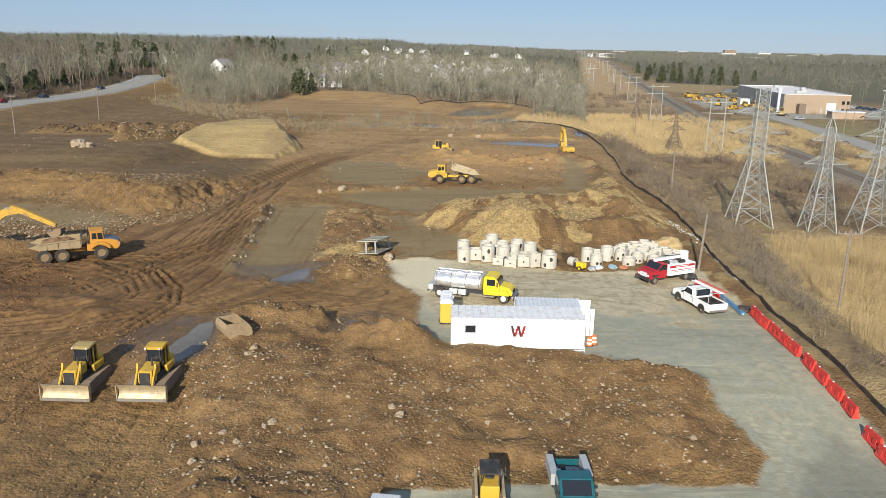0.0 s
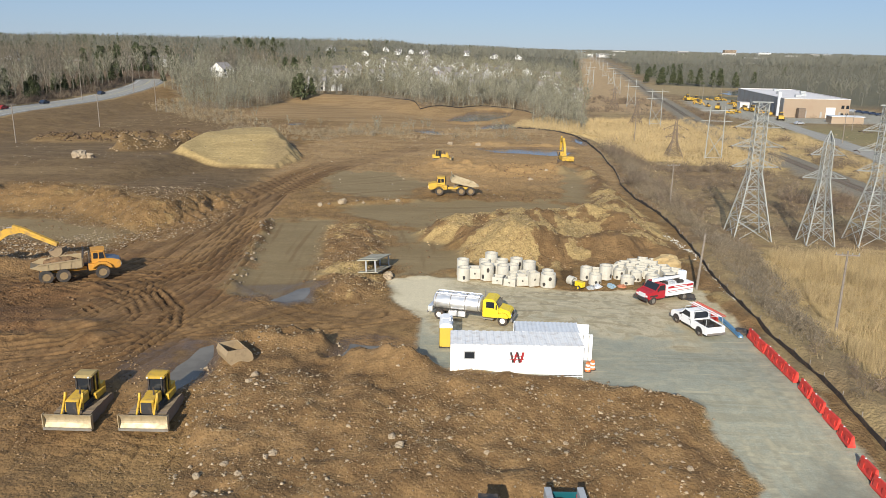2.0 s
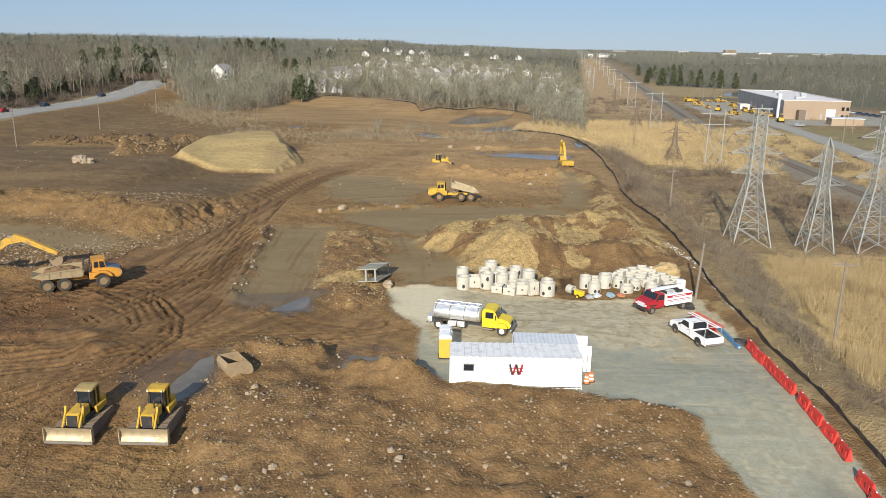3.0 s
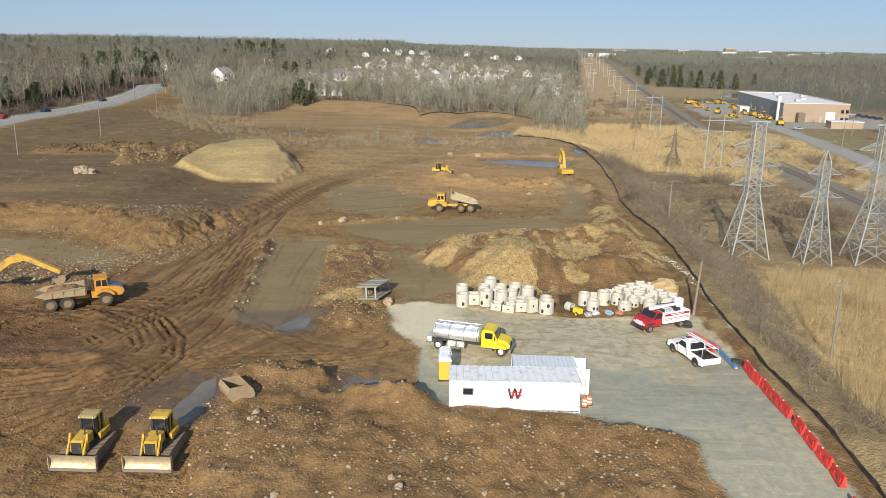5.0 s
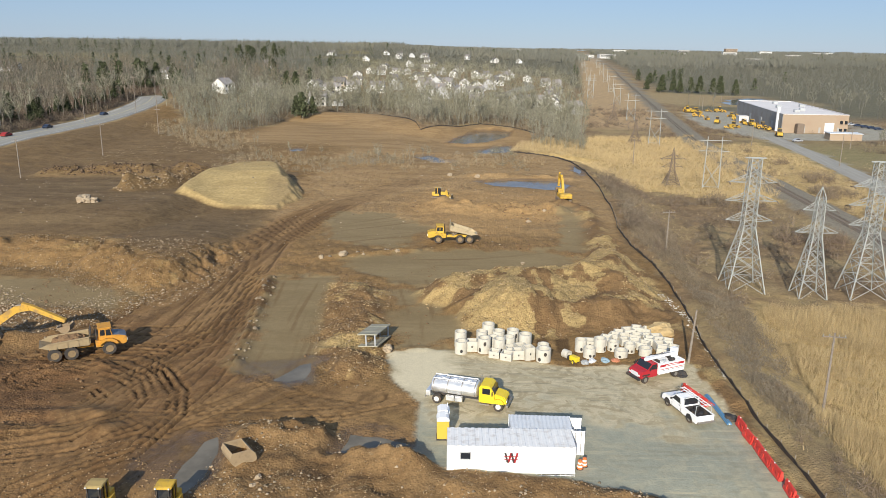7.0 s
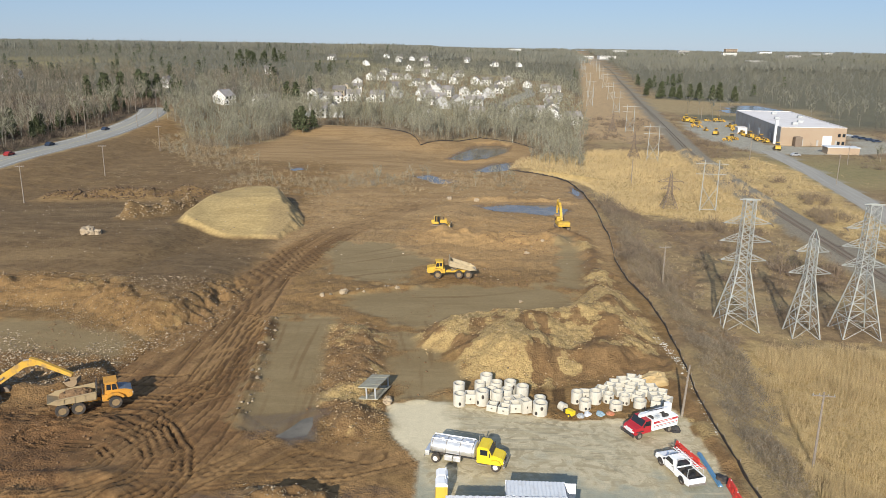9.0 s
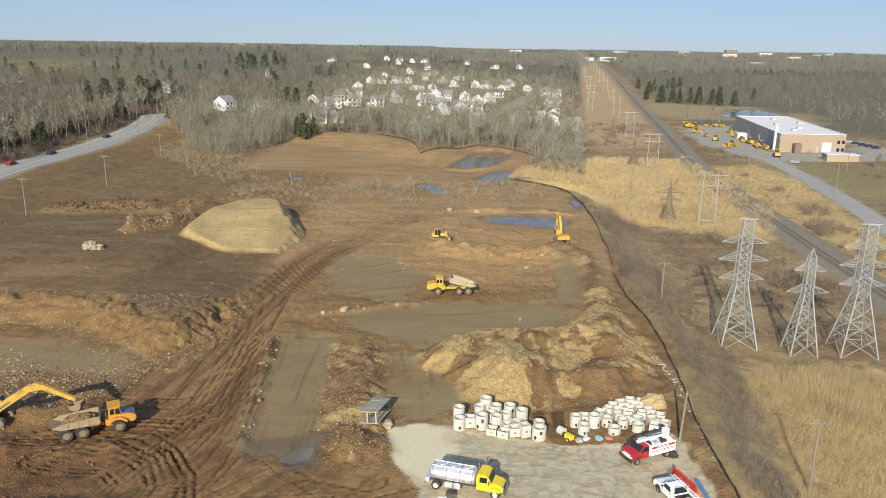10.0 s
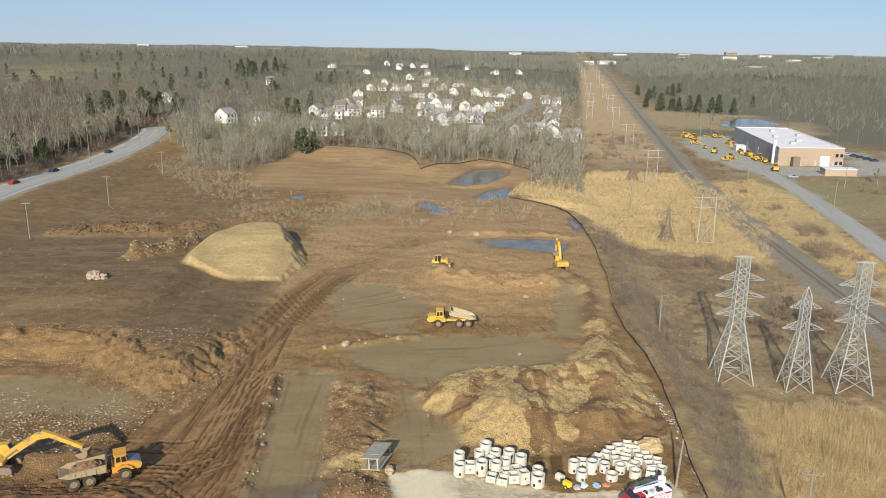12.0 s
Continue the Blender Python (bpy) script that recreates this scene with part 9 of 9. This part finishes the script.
bu = bundle()
bu.matrix_world = pose(27.2, 66.9, gz(27.2, 69) + 0.05, 0, 0, 2)
for i, (x, y, m_, nm, lb_, c) in enumerate([
    (27.9, 68.2, DARK, "plastic_sheet", "crumpled black plastic sheet beside the barriers", "sheet"),
    (26.4, 81.6, DARK, "folded_tarp", "folded dark tarp lying by the pole", "tarp"),
    (26.0, 78.4, DARK, "rubber_mat", "folded dark rubber mat on gravel", "mat"),
    (16.8, 81.6, GREYWHITE, "white_sack", "pale plastic sack on gravel", "sack"),
    (18.2, 81.5, DULL_BLUE, "blue_tarp", "small crumpled blue tarp on gravel", "tarp"),
    (19.5, 81.8, BRICK, "orange_netting", "crumpled roll of orange plastic netting", "netting"),
    (15.9, 81.2, DULL_GREY, "grey_sack", "small grey sack beside a pump", "sack"),
]):
    lump(nm, lb_, c, m_, x, y, 0.75 if i < 3 else 0.5, 30 + i, 0.55)

# ---- stones, clods and straw on the ground ----
rs = np.random.RandomState(77)
CLOD = rough_stuff("crumbled_earth", (0.31, 0.21, 0.115), (0.20, 0.13, 0.07), 1.5, 0.95, 0.05, island=True)
STONE_DULL = rough_stuff("broken_rock", (0.30, 0.225, 0.14), (0.20, 0.145, 0.09), 1.5, 0.9, 0.03, island=True)


def pebble(rs):
    v = np.array([(1, 0, 0), (-1, 0, 0), (0, 1, 0), (0, -1, 0), (0, 0, 0.75), (0, 0, -0.5)], float)
    v = v * (0.7 + 0.6 * rs.rand(6, 1)) + rs.randn(6, 3) * 0.12
    f = np.array([(0, 2, 4), (2, 1, 4), (1, 3, 4), (3, 0, 4), (2, 0, 5), (1, 2, 5), (3, 1, 5), (0, 3, 5)])
    return v, f


pebbles = [pebble(rs) for _ in range(8)]


def strew(name, n, area, keep, lo, hi, mat, label, cat, seed, power=3.0, protos=None, lift=0.3):
    x, y, r = scatter(n, *area, keep, seed)
    s = lo + (hi - lo) * r.rand(len(x)) ** power
    z = gz_many(x, y)
    v, f = spread(pebbles if protos is None else protos, x, y, z + lift * s * 0.3, s, r)
    return merge_stuff(name, mat, [(v, f)], label, cat)


strew("stones", 4200, (-21, 21, 36, 66), lambda x, y: (inside(x, y, NEAR_BERM) > -1) & (fbm(x, y, 5, 2, 101) > -0.16), 0.03, 0.20, STONE, "pale stones scattered over the earth mound", "stones", 61)
strew("stones", 8000, (-85, -34, 84, 126), lambda x, y: (np.abs(inside(x, y, LEDGE)) < 9) | ((y < 98) & (y > 83) & (x < -46)) | (fbm(x, y, 7, 2, 102) > 0.2), 0.06, 0.22, STONE_DULL, "broken pale rock along the cut ledge", "stones", 62)
strew("stones", 3800, (-66, -36, 80, 104), lambda x, y: (fbm(x, y, 5, 3, 119) > -0.05) & (inside(x, y, LEDGE) < -1) & (fan_at(x, y)[0] < 0.02), 0.05, 0.24, STONE, "pale crushed rock at the foot of the ledge", "stones", 77)
strew("stones", 2600, (-5, 33, 88, 145), lambda x, y: (inside(x, y, MOUND) > -1) & (fbm(x, y, 4, 2, 103) > 0.0), 0.05, 0.18, STONE_DULL, "pale stones on the soil heap", "stones", 63)
strew("stones", 1500, (-19, -6, 73, 111), lambda x, y: inside(x, y, HEAP) > -1, 0.05, 0.17, STONE_DULL, "pale stones on the long soil heap", "stones", 64)
strew("stones", 900, (-29, -6, 76, 131), lambda x, y: np.minimum(line_dist(x, y, [(-27.2, 111), (-25.4, 97), (-23.4, 79)]), line_dist(x, y, [(-20, 123), (-9, 128.5)])) < 1.0, 0.1, 0.42, STONE, "row of pale rubble beside the graded strip", "stones", 65)
strew("stones", 900, (-110, 32, 130, 215), lambda x, y: inside(x, y, SITE) > 2, 0.06, 0.26, STONE, "stones scattered on stripped earth", "stones", 66)
strew("mud_clods", 7000, (-60, -2, 44, 128), lambda x, y: (inside(x, y, NEAR_BERM) < 0) & (inside(x, y, PAD) < 0) & (inside(x, y, HEAP) < 0) & (inside(x, y, GREY[0]) < 1) & (((fbm(x, y, 6, 3, 104) > 0.08) & (worked(x, y) < 0.4)) | (np.hypot(x + 48, (y - 71) * 1.3) < 12)), 0.05, 0.22, DIRT, "clods of wet brown earth between ruts", "clods", 67)
DARK_EARTH = rough_stuff("dark_broken_earth", (0.150, 0.100, 0.060), (0.095, 0.064, 0.040), 1.5, 0.95, 0.06, island=True)
strew("rubble", 5200, (-112, -64, 194, 216), lambda x, y: line_dist(x, y, [(-107, 200), (-97, 203), (-90, 205), (-82, 203), (-70, 209)]) < 4.0 + 3 * fbm(x, y, 5, 2, 117), 0.08, 0.50, DARK_EARTH, "lumps of dark broken earth on a dumped ridge", "rubble", 72)
strew("rubble", 2600, (-80, -60, 165, 194), lambda x, y: line_dist(x, y, [(-74, 172), (-69.5, 178), (-66, 188)]) < 2.8 + 2 * fbm(x, y, 4, 2, 118), 0.08, 0.45, STONE_DULL, "grey broken rock on a dumped ridge", "rubble", 76)
strew("mud_clods", 9000, (-40, 21, 36, 62), lambda x, y: (inside(x, y, PAD) < 0) & (fbm(x, y, 5, 3, 109) > -0.12), 0.03, 0.13, CLOD, "small crumbs of earth on the near mound and tracks", "clods", 73, 2.0)
strew("mud_clods", 2500, (-10, 32, 125, 205), lambda x, y: (fbm(x, y, 9, 2, 105) > 0.1) & (inside(x, y, SITE) > 2) & (inside(x, y, GREY[1]) < 0) & (inside(x, y, GREY[2]) < 0), 0.08, 0.36, DIRT, "clods of red earth on the far fill", "clods", 68)


def wisp(rs):
    t = Tris()
    for _ in range(4):
        p = np.array((rs.randn() * 0.5, rs.randn() * 0.5, 0.02))
        a = rs.rand() * 6.28
        e = p + np.array((np.cos(a), np.sin(a), 0.12 * rs.rand())) * (0.5 + 0.6 * rs.rand())
        t.blade(p, e, 0.10, (-np.sin(a), np.cos(a), 0.3))
    return t.arrays()


wisps = [wisp(rs) for _ in range(8)]
strew("straw", 2600, (-21, 21, 36, 66), lambda x, y: (inside(x, y, NEAR_BERM) > -0.6) & (fbm(x, y, 4, 3, 106) > -0.08), 0.18, 0.5, STRAW, "dry straw and roots littering the mound", "straw", 69, 1.5, wisps)
PALE_CLOD = rough_stuff("pale_crumbled_soil", (0.42, 0.300, 0.158), (0.31, 0.218, 0.112), 1.5, 0.95, 0.04, island=True, vary=0.25)
strew("soil_lumps", 6500, (-5, 33, 88, 145), lambda x, y: (np.max([inside(x, y, q) for q in TAN], axis=0) + 2.2 * fbm(x, y, 3, 3, 107) > 0.1) & (np.min([line_dist(x, y, q) for q in MOUND_TRACKS], axis=0) > 0.6), 0.05, 0.20, PALE_CLOD, "pale crumbled lumps of topsoil on the heap", "soil lumps", 70, 2.2)
strew("soil_lumps", 2200, (-19, -6, 73, 111), lambda x, y: (inside(x, y, HEAP) > 0) & (fbm(x, y, 3, 3, 112) > 0.02), 0.05, 0.18, PALE_CLOD, "pale crumbled lumps of topsoil on the long heap", "soil lumps", 74, 2.2)
strew("straw", 3000, (-110, 33, 200, 300), lambda x, y: (inside(x, y, SITE) > 0) & (fbm(x, y, 15, 3, 108) > 0.05), 0.4, 1.3, STRAW, "dry grass flattened on the far site", "straw", 71, 1.5, wisps)
strew("stones", 900, (29, 34, 76, 107), lambda x, y: np.abs(x - np.interp(y, [76, 81, 88, 95, 101, 106], [31.0, 31.3, 31.8, 32.3, 32.4, 31.8]) + 0.6) < 0.3 + 0.35 * (y > 93), 0.06, 0.22, CONCRETE, "line of pale crushed stone along the silt fence", "stones", 75)
